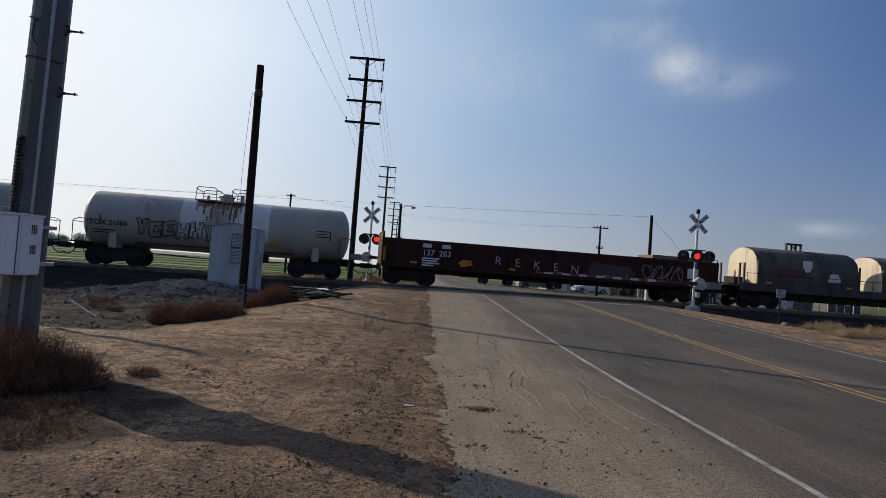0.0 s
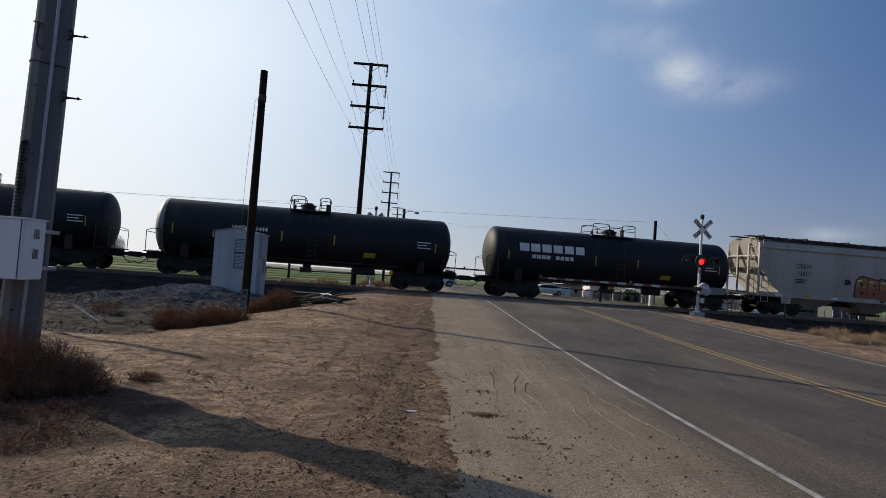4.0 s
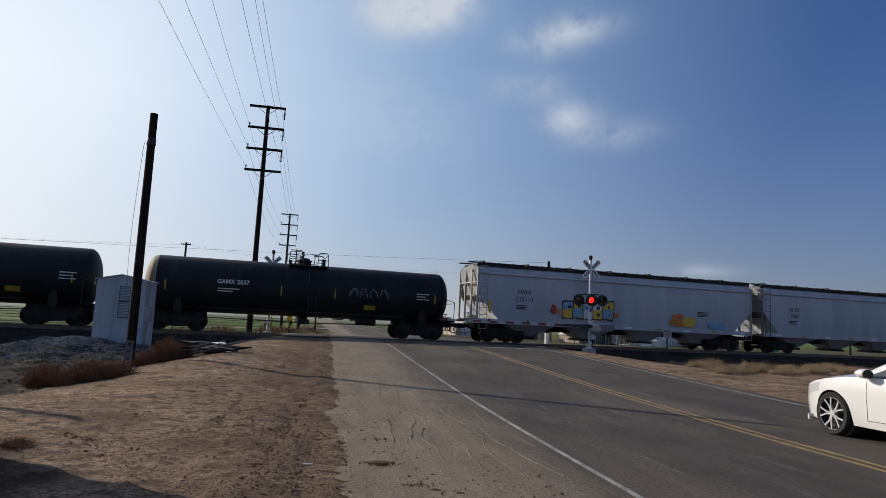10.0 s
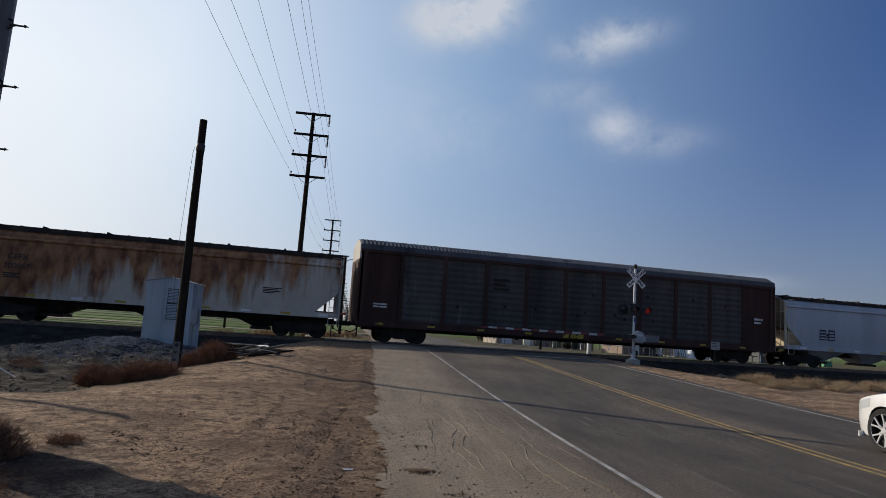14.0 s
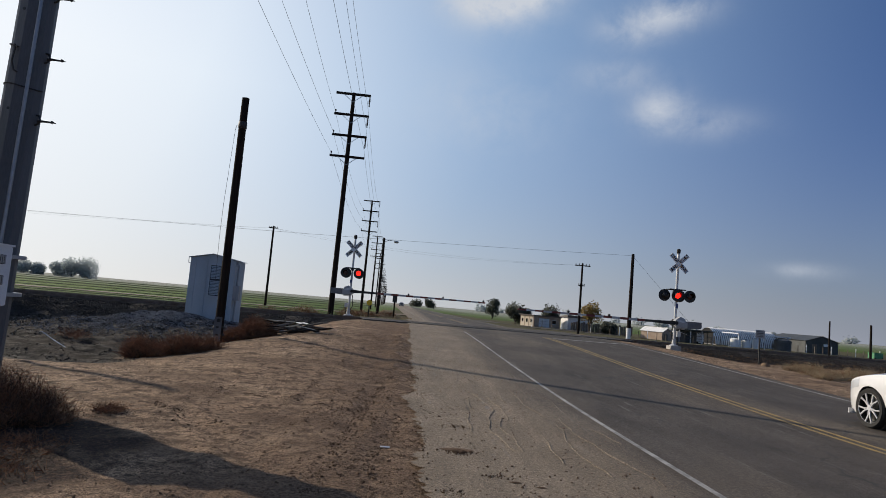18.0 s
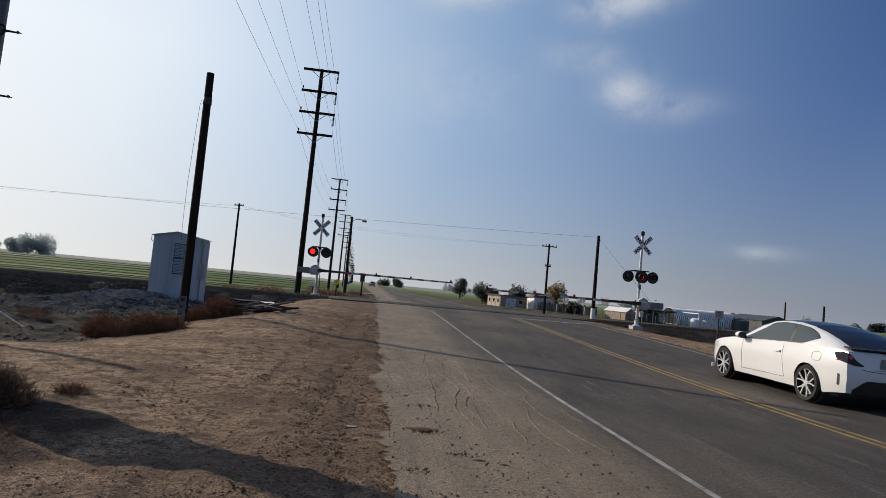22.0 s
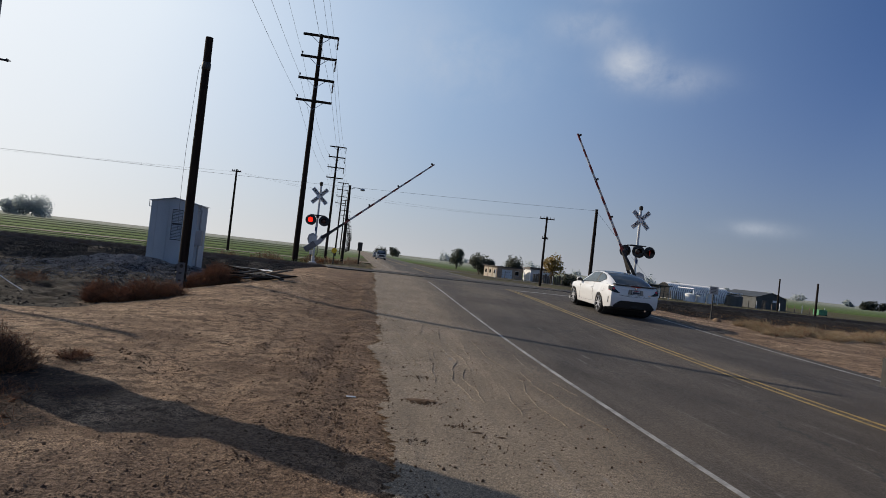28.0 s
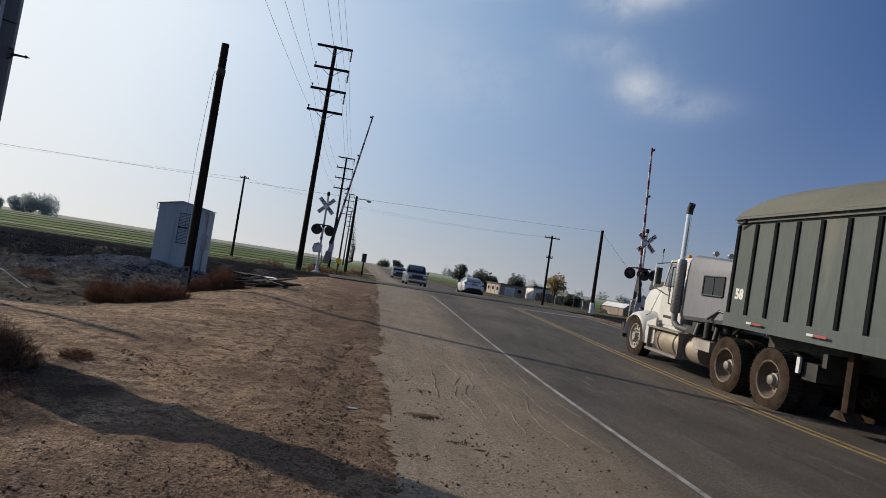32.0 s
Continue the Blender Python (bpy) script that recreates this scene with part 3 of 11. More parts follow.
# ---- mesh building ----
class Mesh:
    """Gathers vertices and faces for one part."""

    def __init__(self):
        self.v, self.f = [], []

    def add(self, verts, faces):
        k = len(self.v)
        self.v += [tuple(p) for p in verts]
        self.f += [tuple(i + k for i in f) for f in faces]
        return self

    def box(self, x0, x1, y0, y1, z0, z1, m=None):
        p = [Vector((x, y, z)) for x in (x0, x1) for y in (y0, y1) for z in (z0, z1)]
        if m is not None:
            p = [m @ q for q in p]
        return self.add(p, [(0, 1, 3, 2), (4, 6, 7, 5), (0, 4, 5, 1), (2, 3, 7, 6), (0, 2, 6, 4), (1, 5, 7, 3)])

    def bar(self, a, b, w, h=None, up=(0, 0, 1)):
        """A straight square bar from a to b."""
        a, b, h = Vector(a), Vector(b), h or w
        d = (b - a).normalized()
        s = d.cross(Vector(up))
        if s.length < 1e-4:
            s = d.cross(Vector((1, 0, 0)))
        s.normalize()
        t = s.cross(d)
        p = [q + s * (w / 2 * i) + t * (h / 2 * j) for q in (a, b) for i, j in ((-1, -1), (1, -1), (1, 1), (-1, 1))]
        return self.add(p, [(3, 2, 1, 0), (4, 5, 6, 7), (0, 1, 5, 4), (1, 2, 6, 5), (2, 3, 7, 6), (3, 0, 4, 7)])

    def cyl(self, a, b, r, r2=None, seg=12, caps=True):
        a, b, r2 = Vector(a), Vector(b), r if r2 is None else r2
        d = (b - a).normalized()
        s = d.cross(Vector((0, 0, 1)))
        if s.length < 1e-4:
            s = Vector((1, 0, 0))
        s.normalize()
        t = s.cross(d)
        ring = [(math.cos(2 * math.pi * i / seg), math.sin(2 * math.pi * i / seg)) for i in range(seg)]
        p = [a + (s * c + t * q) * r for c, q in ring] + [b + (s * c + t * q) * r2 for c, q in ring]
        f = [((i + 1) % seg, i, i + seg, (i + 1) % seg + seg) for i in range(seg)]
        if caps:
            f += [tuple(range(seg)), tuple(range(2 * seg - 1, seg - 1, -1))]
        return self.add(p, f)

    def tube(self, pts, r, seg=6):
        for a, b in zip(pts, pts[1:]):
            if (Vector(b) - Vector(a)).length > 1e-5:
                self.cyl(a, b, r, seg=seg)
        return self

    def lathe(self, profile, axis="x", seg=32, centre=(0, 0, 0), caps=True):
        """Turns (along, radius) pairs round an axis."""
        c, p, f = Vector(centre), [], []
        for along, r in profile:
            for i in range(seg):
                a = 2 * math.pi * i / seg
                u, w = r * math.cos(a), r * math.sin(a)
                p.append(c + Vector({"x": (along, u, w), "y": (w, along, u), "z": (u, w, along)}[axis]))
        for k in range(len(profile) - 1):
            for i in range(seg):
                j = (i + 1) % seg
                f.append((k * seg + i, k * seg + j, (k + 1) * seg + j, (k + 1) * seg + i))
        if caps:
            f.append(tuple(range(seg - 1, -1, -1)))
            f.append(tuple((len(profile) - 1) * seg + i for i in range(seg)))
        return self.add(p, f)

    def prism(self, poly, y0, y1, plane="xz"):
        """A flat outline pulled along its third axis."""
        put = {"xz": lambda a, b, d: (a, d, b), "yz": lambda a, b, d: (d, a, b), "xy": lambda a, b, d: (a, b, d)}[plane]
        k = len(poly)
        p = [put(a, b, y0) for a, b in poly] + [put(a, b, y1) for a, b in poly]
        f = [tuple(range(k)), tuple(range(2 * k - 1, k - 1, -1))] + [((i + 1) % k, i, i + k, (i + 1) % k + k) for i in range(k)]
        return self.add(p, f)

    def loft(self, sections, closed=True):
        """Skins equal rings of points, one after another."""
        k, p, f = len(sections[0]), [], []
        for s in sections:
            p += s
        for a in range(len(sections) - 1):
            for i in range(k if closed else k - 1):
                j = (i + 1) % k
                f.append((a * k + i, a * k + j, (a + 1) * k + j, (a + 1) * k + i))
        if closed:
            f += [tuple(range(k - 1, -1, -1)), tuple((len(sections) - 1) * k + i for i in range(k))]
        return self.add(p, f)


def part(name, b, material, parent=None, label="", m=None, smooth=35, kind=""):
    me = bpy.data.meshes.new(name)
    me.from_pydata(b.v, [], b.f)
    me.materials.append(material)
    if smooth:
        bm = bmesh.new()
        bm.from_mesh(me)
        bmesh.ops.recalc_face_normals(bm, faces=bm.faces)
        for f in bm.faces:
            f.smooth = True
        for e in bm.edges:
            if len(e.link_faces) == 2 and e.calc_face_angle(0) > radians(smooth):
                e.smooth = False
        bm.to_mesh(me)
        bm.free()
    ob = new(name, me)
    if parent is not None:
        ob.parent = parent
    if m is not None:
        ob.matrix_local = m
    return tagged(ob, label, kind=kind)


def again(ob, parent=None, m=None, name=""):
    """Another object on the same mesh."""
    o = new(name or ob.name.split(".")[0], ob.data)
    o.parent = parent if parent is not None else ob.parent
    if m is not None:
        o.matrix_local = m
    if "label" in ob:
        o["label"] = ob["label"]
    return o


def thing(name, label, category, m=None, group="", kind=""):
    e = new(name)
    e.empty_display_size = 0.2
    if m is not None:
        e.matrix_world = m
    return tagged(e, label, category, group, kind)


def lettering(string, size, m, material, parent, name="lettering", bold=0.0):
    """Raised letters in the built-in font; they face -y before the pose m."""
    cu = bpy.data.curves.new("letters", "FONT")
    cu.body, cu.size, cu.align_x, cu.align_y, cu.resolution_u, cu.extrude = string, size, "CENTER", "CENTER", 2, 0.002
    cu.offset = bold
    tmp = bpy.data.objects.new("letters", cu)
    me = bpy.data.meshes.new_from_object(tmp)
    bpy.data.objects.remove(tmp)
    me.materials.clear()
    me.materials.append(material)
    ob = new(name, me)
    ob.parent = parent
    ob.matrix_local = m @ pose(0, 0, 0, 90, 0, 0)
    return ob


# ---- plan ----
TILT = 8.0                                             # the line crosses the road at this slant
TRACK = pose(0, 34.8, 0.47, 0, 0, TILT)                # rail top
TAN = math.tan(radians(TILT))


def across(x, y):
    """Distance beyond the middle of the track."""
    return (y - 34.8 - TAN * x) * math.cos(radians(TILT))


def step(v, a, b):
    s = min(1, max(0, (v - a) / (b - a)))
    return s * s * (3 - 2 * s)


def road_z(x, y):
    a = across(x, y)
    if a < 0:
        return 0.43 * step(a, -27.0, -3.0)
    return 0.43 - 0.45 * step(a, 4.0, 26.0)


def bend(y):
    """Past the line the road veers a little to the side of the poles."""
    return -0.024 * max(0.0, y - 37.0)


def ground_z(x, y):
    """The lie of the land without the railway bed."""
    a = across(x, y)
    z = road_z(x, y) - 0.035
    left = step(-x, 2.2, 7.0)
    right = step(x, 11.2, 17.0)
    if a < 0:
        low_l = 0.02 - 0.30 * step(y, 9.0, 14.5) - 0.18 * step(-x, 8.0, 13.0)
        z = z * (1 - left) + low_l * left
        z -= right * (0.12 + 0.42 * step(a, -15.0, -5.0))
        mound = 0.60 * math.exp(-(((x + 8.8) / 3.3) ** 2 + ((y - 24.4) / 2.4) ** 2))
        z += mound * step(-x, 4.6, 5.6)
        z += 0.16 * math.exp(-(((x + 3.2) / 1.6) ** 2 + ((y - 17.5) / 5.0) ** 2))
    else:
        z = z * (1 - max(left, right)) + (-0.1 - 0.3 * step(a, 10, 60) - 0.5 * step(x, 20, 45) * step(a, 20, 60)) * max(left, right)
    lumps = step(-x, 5.4, 7.0) * step(y, 13.0, 16.0) * step(31.0 - y, 0, 3)
    z += lumps * (0.13 * noise.noise((x * 0.9, y * 1.3, 13)) + 0.085 * noise.noise((x * 2.2, y * 2.6, 17)) + 0.05 * abs(noise.noise((x * 4.6, y * 5.2, 43))))
    near = step(30 - math.hypot(x, y - 10), 0, 20)
    z += near * (0.035 * noise.noise((x * 0.7, y * 0.7, 1)) + 0.018 * noise.noise((x * 2.1, y * 2.1, 3))) * step(abs(x - 5.3), 5.2, 6.2)
    z += 0.10 * left * near * noise.noise((x * 0.35, y * 0.35, 7))
    return z


def spaced(lo, hi, dense_lo, dense_hi, stepsize, grow=1.35):
    c = list(np.arange(dense_lo, dense_hi + 1e-6, stepsize))
    d, p = stepsize, dense_lo
    while p > lo:
        d *= grow
        p = max(lo, p - d)
        c.insert(0, p)
    d, p = stepsize, dense_hi
    while p < hi:
        d *= grow
        p = min(hi, p + d)
        c.append(p)
    return c


def sheet(xs, ys, height):
    b = Mesh()
    b.v = [(float(x), float(y), height(x, y)) for y in ys for x in xs]
    k = len(xs)
    b.f = [(j * k + i, j * k + i + 1, (j + 1) * k + i + 1, (j + 1) * k + i) for j in range(len(ys) - 1) for i in range(k - 1)]
    return b


gx = spaced(-2600, 0.7, -14, 0.7, 0.11) + list(np.arange(1.2, 10.6, 0.6)) + spaced(10.8, 2600, 10.8, 17, 0.22)
gy = spaced(-120, 33, 2.5, 32.4, 0.12) + spaced(33.2, 3200, 33.2, 44, 0.3)
RUTS = [[(-3.15, 8.56), (-2.61, 7.96), (-2.03, 7.18)], [(-2.9, 10.0), (-2.46, 9.79), (-1.79, 9.62), (-1.05, 9.13), (-0.27, 8.5)], [(-2.61, 24.0), (-1.36, 21.7), (-0.48, 19.0)], [(-0.5, 12.5), (-0.75, 8.5), (-0.9, 5.0)],
        [(-0.2, 9.0), (-0.5, 6.5), (-0.3, 4.5)], [(-4.8, 12.2), (-3.4, 11.9), (-1.9, 12.6), (-0.6, 14.2)], [(-1.1, 17.5), (-1.35, 12.0), (-1.55, 7.5), (-1.6, 4.5)], [(-3.6, 18.5), (-2.4, 16.0), (-1.0, 14.8)]]


def rut(x, y):
    """Wheel ruts pressed into the dirt, with a low lip on each side."""
    z = 0.0
    for line in RUTS:
        best = 9.0
        for (xa, ya), (xb, yb) in zip(line, line[1:]):
            if min(ya, yb) - 0.5 < y < max(ya, yb) + 0.5:
                dx, dy = xb - xa, yb - ya
                q = min(1.0, max(0.0, ((x - xa) * dx + (y - ya) * dy) / (dx * dx + dy * dy)))
                best = min(best, math.hypot(x - xa - dx * q, y - ya - dy * q))
        if best < 0.6:
            best += 0.05 * noise.noise((x * 3.0, y * 3.0, 2))
            z += (-0.024 * math.exp(-(best / 0.10) ** 2) + 0.017 * math.exp(-((best - 0.23) / 0.08) ** 2)) * (0.6 + 0.8 * noise.noise((x * 0.8, y * 0.8, 41)))
    return z


def lay(x, y):
    z = ground_z(x, y)
    if -7.0 < x < 0.8 and 2.0 < y < 26.0:
        z += rut(x, y) + 0.012 * noise.noise((x * 4.5, y * 4.5, 19)) + 0.007 * noise.noise((x * 9.0, y * 9.0, 23))
        z += 0.07 * step(y, 9.0, 15.0) * step(27.0 - y, 0, 3.0) * math.exp(-((x + 0.42 + 0.12 * noise.noise((3.0, y * 0.7, 5))) / 0.22) ** 2) * max(0.0, 0.6 + noise.noise((x * 2.5, y * 1.3, 29)))
    ragged = 0.12 * noise.noise((0.0, y * 0.6, 9)) + 0.10 * noise.noise((5.0, y * 2.2, 9))
    xr = x - bend(y)
    if -0.1 + ragged < xr < 10.7 and y < 600:
        z -= 0.09 * step(xr, -0.1 + ragged, 0.3 + ragged)
    return z


ground = part("ground", sheet(gx, gy, lay), GROUND, smooth=0)
ground.data.polygons.foreach_set("use_smooth", [True] * len(ground.data.polygons))
tagged(ground, "tan dirt verge with green crop fields beyond the railway", "ground", kind="structure")


# ---- road ----
def ribbon(b, x0, x1, y0, y1, lift, wob=0.0, seed=0, dy=0.5):
    ys = np.arange(y0, y1 + 1e-6, dy)
    rows = []
    for y in ys:
        e0 = x0 + wob * (1.3 * noise.noise((seed, y * 0.45, 2)) + 0.6 * noise.noise((seed, y * 1.6, 5)) + 0.35 * noise.noise((seed, y * 6.0, 7)) + 0.45 * noise.noise((seed, y * 17.0, 7)) + 0.35 * noise.noise((seed, y * 41.0, 7)))
        rows.append([(e0 + (x1 - e0) * i / 12 + bend(y), float(y), 0) for i in range(13)])
    k = len(b.v)
    b.v += [(x, y, road_z(x, y) + lift) for r in rows for x, y, _ in r]
    for j in range(len(rows) - 1):
        for i in range(12):
            q = k + j * 13 + i
            b.f.append((q, q + 1, q + 14, q + 13))


rb = Mesh()
ribbon(rb, -0.05, 10.35, -30, 3, 0.0, 0.16, 3, 0.25)
ribbon(rb, -0.05, 10.35, 3, 27, 0.0, 0.16, 3, 0.025)
ribbon(rb, -0.05, 10.35, 27, 60, 0.0, 0.16, 3, 0.1)
ribbon(rb, 0.8, 10.2, 60, 900, 0.0, 0.1, 4, 4.0)
road = part("road", rb, ASPHALT, smooth=0)
tagged(road, "worn grey two-lane asphalt road with a sandy shoulder", "road", kind="structure")


def stripe(name, x, w, spans, material, label, lean=0.0):
    b = Mesh()
    for y0, y1, dy in spans:
        ys = np.arange(y0, y1 + 1e-6, dy)
        k = len(b.v)
        for y in ys:
            c = x + lean * (min(y, 37) - 6) + bend(y)
            b.v += [(c - w / 2, float(y), road_z(c, y) + 0.006), (c + w / 2, float(y), road_z(c, y) + 0.006)]
        b.f += [(k + 2 * i, k + 2 * i + 1, k + 2 * i + 3, k + 2 * i + 2) for i in range(len(ys) - 1)]
    return tagged(part(name, b, material, smooth=0), label, "road marking", kind="structure")


stripe("edge_line_1", 2.51, 0.07, [(-30, 28.6, 0.4), (41, 300, 2)], WHITE_LINE, "worn white edge line painted on the asphalt", -0.008)
stripe("centre_line_1", 6.03, 0.085, [(-30, 29.6, 0.4), (43, 300, 2)], YELLOW_LINE, "faded yellow double centre line on the asphalt")
stripe("centre_line_2", 6.24, 0.085, [(-30, 29.6, 0.4), (43, 300, 2)], YELLOW_LINE, "faded yellow double centre line on the asphalt")
stripe("edge_line_2", 9.90, 0.10, [(-30, 30.5, 0.4), (43, 300, 2)], WHITE_LINE, "worn white edge line painted on the asphalt")
sl = Mesh()
sl.add([(6.4, 28.9, road_z(6.4, 28.9) + 0.006), (9.6, 29.35, road_z(9.6, 29.35) + 0.006), (9.6, 29.75, road_z(9.6, 29.75) + 0.006), (6.4, 29.3, road_z(6.4, 29.3) + 0.006)], [(0, 1, 2, 3)])
tagged(part("stop_line", sl, WHITE_LINE, smooth=0), "worn white stop line before the tracks", "road marking", kind="structure")

# frontage road beyond the line
fr = Mesh()
xs = np.arange(-240, 241, 4.0)
for i, x in enumerate(xs):
    y = 34.8 + TAN * x + 49
    fr.v += [(x, y - 4, ground_z(x, y - 4) + 0.05), (x, y + 4, ground_z(x, y + 4) + 0.05)]
fr.f = [(2 * i, 2 * i + 2, 2 * i + 3, 2 * i + 1) for i in range(len(xs) - 1)]
tagged(part("frontage_road", fr, ASPHALT, smooth=0), "grey asphalt road parallel to the railway", "road", kind="structure")

# low grassy levees between the crop strips
levees = thing("field_borders", "low grassy borders between the crop strips", "field border", kind="structure")
for a_, h_, x1_ in ((15.5, 0.07, -5.5), (23, 0.08, -6.0), (33, 0.08, -6.5), (46, 0.09, -7.0), (63, 0.11, -7.5), (88, 0.13, -8.5), (125, 0.18, -10.0), (180, 0.23, -12.0), (270, 0.32, -15.0)):
    b = Mesh()
    xs_ = np.linspace(-420, x1_, 120)
    rows = []
    for x in xs_:
        y = 34.8 + TAN * x + a_ + 1.2 * noise.noise((x * 0.02, a_, 1))
        z = ground_z(x, y)
        h = h_ * (0.8 + 0.5 * noise.noise((x * 0.25, a_, 5)))
        rows.append([(float(x), y - h_ * 1.6, z - 0.05), (float(x), y - h_ * 0.5, z + h), (float(x), y + h_ * 0.5, z + h), (float(x), y + h_ * 1.6, z - 0.05)])
    part("levee", b.loft(rows, closed=False), LEVEE, levees, smooth=60)

# ---- railway ----
bed = Mesh()
prof = [(-4.3, -0.98), (-3.5, -0.62), (-1.75, -0.19), (-1.3, -0.17), (1.3, -0.17), (1.75, -0.19), (3.3, -0.62), (3.9, -0.95)]
bxs = [x for x in np.arange(-400, 401, 2.0) if abs(x) > 60] + list(np.arange(-60, 60.1, 0.5))
bxs.sort()
for x in bxs:
    for j, (yy, zz) in enumerate(prof):
        jig = 0.06 * noise.noise((x * 1.3, yy * 2, 4)) if 0 < j < 7 else 0
        low = 0.30 if -3.5 < x - 0.0 < 12.5 else 0.0
        bed.v.append((x, yy * (1 - 0.03 * low), max(zz, -0.95) + jig - (low * 0.9 if j in (1, 2, 5, 6) else 0)))
kk = len(prof)
bed.f = [(i * kk + j, (i + 1) * kk + j, (i + 1) * kk + j + 1, i * kk + j + 1) for i in range(len(bxs) - 1) for j in range(kk - 1)]
ballast = part("ballast_bed", bed, BALLAST, m=TRACK, smooth=60)
tagged(ballast, "dark crushed-stone ballast bed under the railway track", "ballast", kind="structure")

track = thing("railway_track", "rusty steel railway track on dark wooden ties", "railway track", TRACK, kind="structure")
for s in (-0.7525, 0.7525):
    b = Mesh()
    b.box(-400, 400, s - 0.075, s + 0.075, -0.17, -0.145)
    b.box(-400, 400, s - 0.010, s + 0.010, -0.145, -0.04)
    b.box(-400, 400, s - 0.036, s + 0.036, -0.04, -0.004)
    part("rail", b, RAIL, track, smooth=0)
    b = Mesh()
    b.box(-400, 400, s - 0.030, s + 0.030, -0.004, 0.0)
    part("rail_head", b, RAIL_TOP, track, smooth=0)
tb = Mesh().box(-0.115, 0.115, -1.3, 1.3, -0.30, -0.165)
tie = part("tie", tb, TIE, track, m=pose(-45, 0, 0), smooth=0)
for i in range(1, 180):
    x = -45 + i * 0.55
    if -3.2 < x < 11.9:
        continue
    again(tie, track, pose(x + random.uniform(-0.02, 0.02), random.uniform(-0.03, 0.03), random.uniform(-0.01, 0.004), 0, 0, random.uniform(-1, 1)))
# crossing surface: panels between and beside the rails
for i in range(6):
    x0 = -2.6 + i * 2.44
    for y0, y1 in ((-0.64, -0.02), (0.02, 0.64), (-1.55, -0.80), (0.80, 1.55)):
        b = Mesh().box(x0 + 0.01, x0 + 2.43, y0, y1, -0.16, -0.012)
        part("crossing_panel", b, PANEL, track, smooth=0)


def stones(name, spots, material, lo, hi, label, category="stone", lift=0.25):
    """Many small irregular stones in one mesh."""
    b, rnd = Mesh(), random.Random(len(spots))
    octa = [(1, 0, 0), (-1, 0, 0), (0, 1, 0), (0, -1, 0), (0, 0, 1), (0, 0, -1)]
    faces = [(0, 2, 4), (2, 1, 4), (1, 3, 4), (3, 0, 4), (2, 0, 5), (1, 2, 5), (3, 1, 5), (0, 3, 5)]
    for x, y, z in spots:
        s = lo * (hi / lo) ** (rnd.random() ** 2.2)
        t = Euler((rnd.random() * 6, rnd.random() * 6, rnd.random() * 6)).to_matrix()
        sc = [s * rnd.uniform(0.6, 1.3) for _ in range(3)]
        b.add([t @ Vector((px * sc[0], py * sc[1], pz * sc[2])) + Vector((x, y, z + s * lift)) for px, py, pz in octa], faces)
    return tagged(part(name, b, material, smooth=0), label, category, kind="stuff")


rnd = random.Random(5)
spots = []
for _ in range(13000):
    x = rnd.choice((rnd.uniform(-34, -3.0), rnd.uniform(12, 40)))
    yy = rnd.uniform(-4.1, -1.2)
    zz = np.interp(yy, [p[0] for p in prof], [p[1] for p in prof])
    spots.append(tuple(TRACK @ Vector((x, yy, zz))))
for _ in range(26000):
    x, yy = rnd.uniform(-28, -3.6), rnd.uniform(-4.25, -1.2)
    zz = np.interp(yy, [p[0] for p in prof], [p[1] for p in prof])
    spots.append(tuple(TRACK @ Vector((x, yy, zz))))
for _ in range(12000):
    x, yy = rnd.uniform(12, 36), rnd.uniform(-4.25, -1.2)
    zz = np.interp(yy, [p[0] for p in prof], [p[1] for p in prof])
    spots.append(tuple(TRACK @ Vector((x, yy, zz))))
stones("ballast_stones", spots, STONE, 0.020, 0.055, "loose dark ballast stones on the track shoulder")
spots = []
for _ in range(34000):
    a, r = rnd.uniform(0, 6.3), abs(rnd.gauss(0, 1))
    x, y = -8.9 + 2.9 * r * math.cos(a), 23.8 + 2.2 * r * math.sin(a)
    if across(x, y) < -4.2 and x < -4.6:
        spots.append((x, y, lay(x, y)))
stones("mound_gravel", spots, GRAVEL, 0.014, 0.032, "grey gravel heaped round the signal hut", "stone", 0.1)
spots = []
for _ in range(15000):
    x = rnd.uniform(-5.5, 2.2)
    y = 2.6 + 16 * rnd.random() ** 1.6
    if x > 0.3 and rnd.random() < 0.88:
        continue
    spots.append((x, y, lay(x, y) if x < 0 else max(lay(x, y), road_z(x, y))))
stones("dirt_clods", spots, CLOD_DARK, 0.0035, 0.014, "small dirt clods and pebbles on the verge", "dirt clods", -0.30)
spots = []
while len(spots) < 16000:
    x, y = rnd.gauss(-0.8, 0.95), 2.6 + 20 * rnd.random() ** 1.5
    if x > 1.6 or noise.noise((x * 1.4, y * 0.9, 11)) + 0.25 * noise.noise((x * 5, y * 5, 3)) < rnd.uniform(-0.5, 0.25) + (0.35 if x > 0.0 else 0):
        continue
    spots.append((x, y, lay(x, y) if x < 0 else max(lay(x, y), road_z(x, y))))
stones("dark_clods", spots, CLOD_DARK, 0.0035, 0.017, "dark damp clods churned up along the pavement edge", "dirt clods", -0.25)
spots = []
for _ in range(15000):
    x, y = rnd.uniform(-16, -5.4), rnd.uniform(13.5, 30)
    if noise.noise((x * 0.7, y * 0.7, 4)) > -0.1:
        spots.append((x, y, lay(x, y)))
shoulder_spots = []
while len(shoulder_spots) < 1500:
    x, y = 2.2 * rnd.random() ** 1.5, 3.2 + 13 * rnd.random() ** 1.4
    if noise.noise((x * 1.8, y * 0.8, 21)) > rnd.uniform(-0.45, 0.4):
        shoulder_spots.append((x, y, road_z(x, y)))
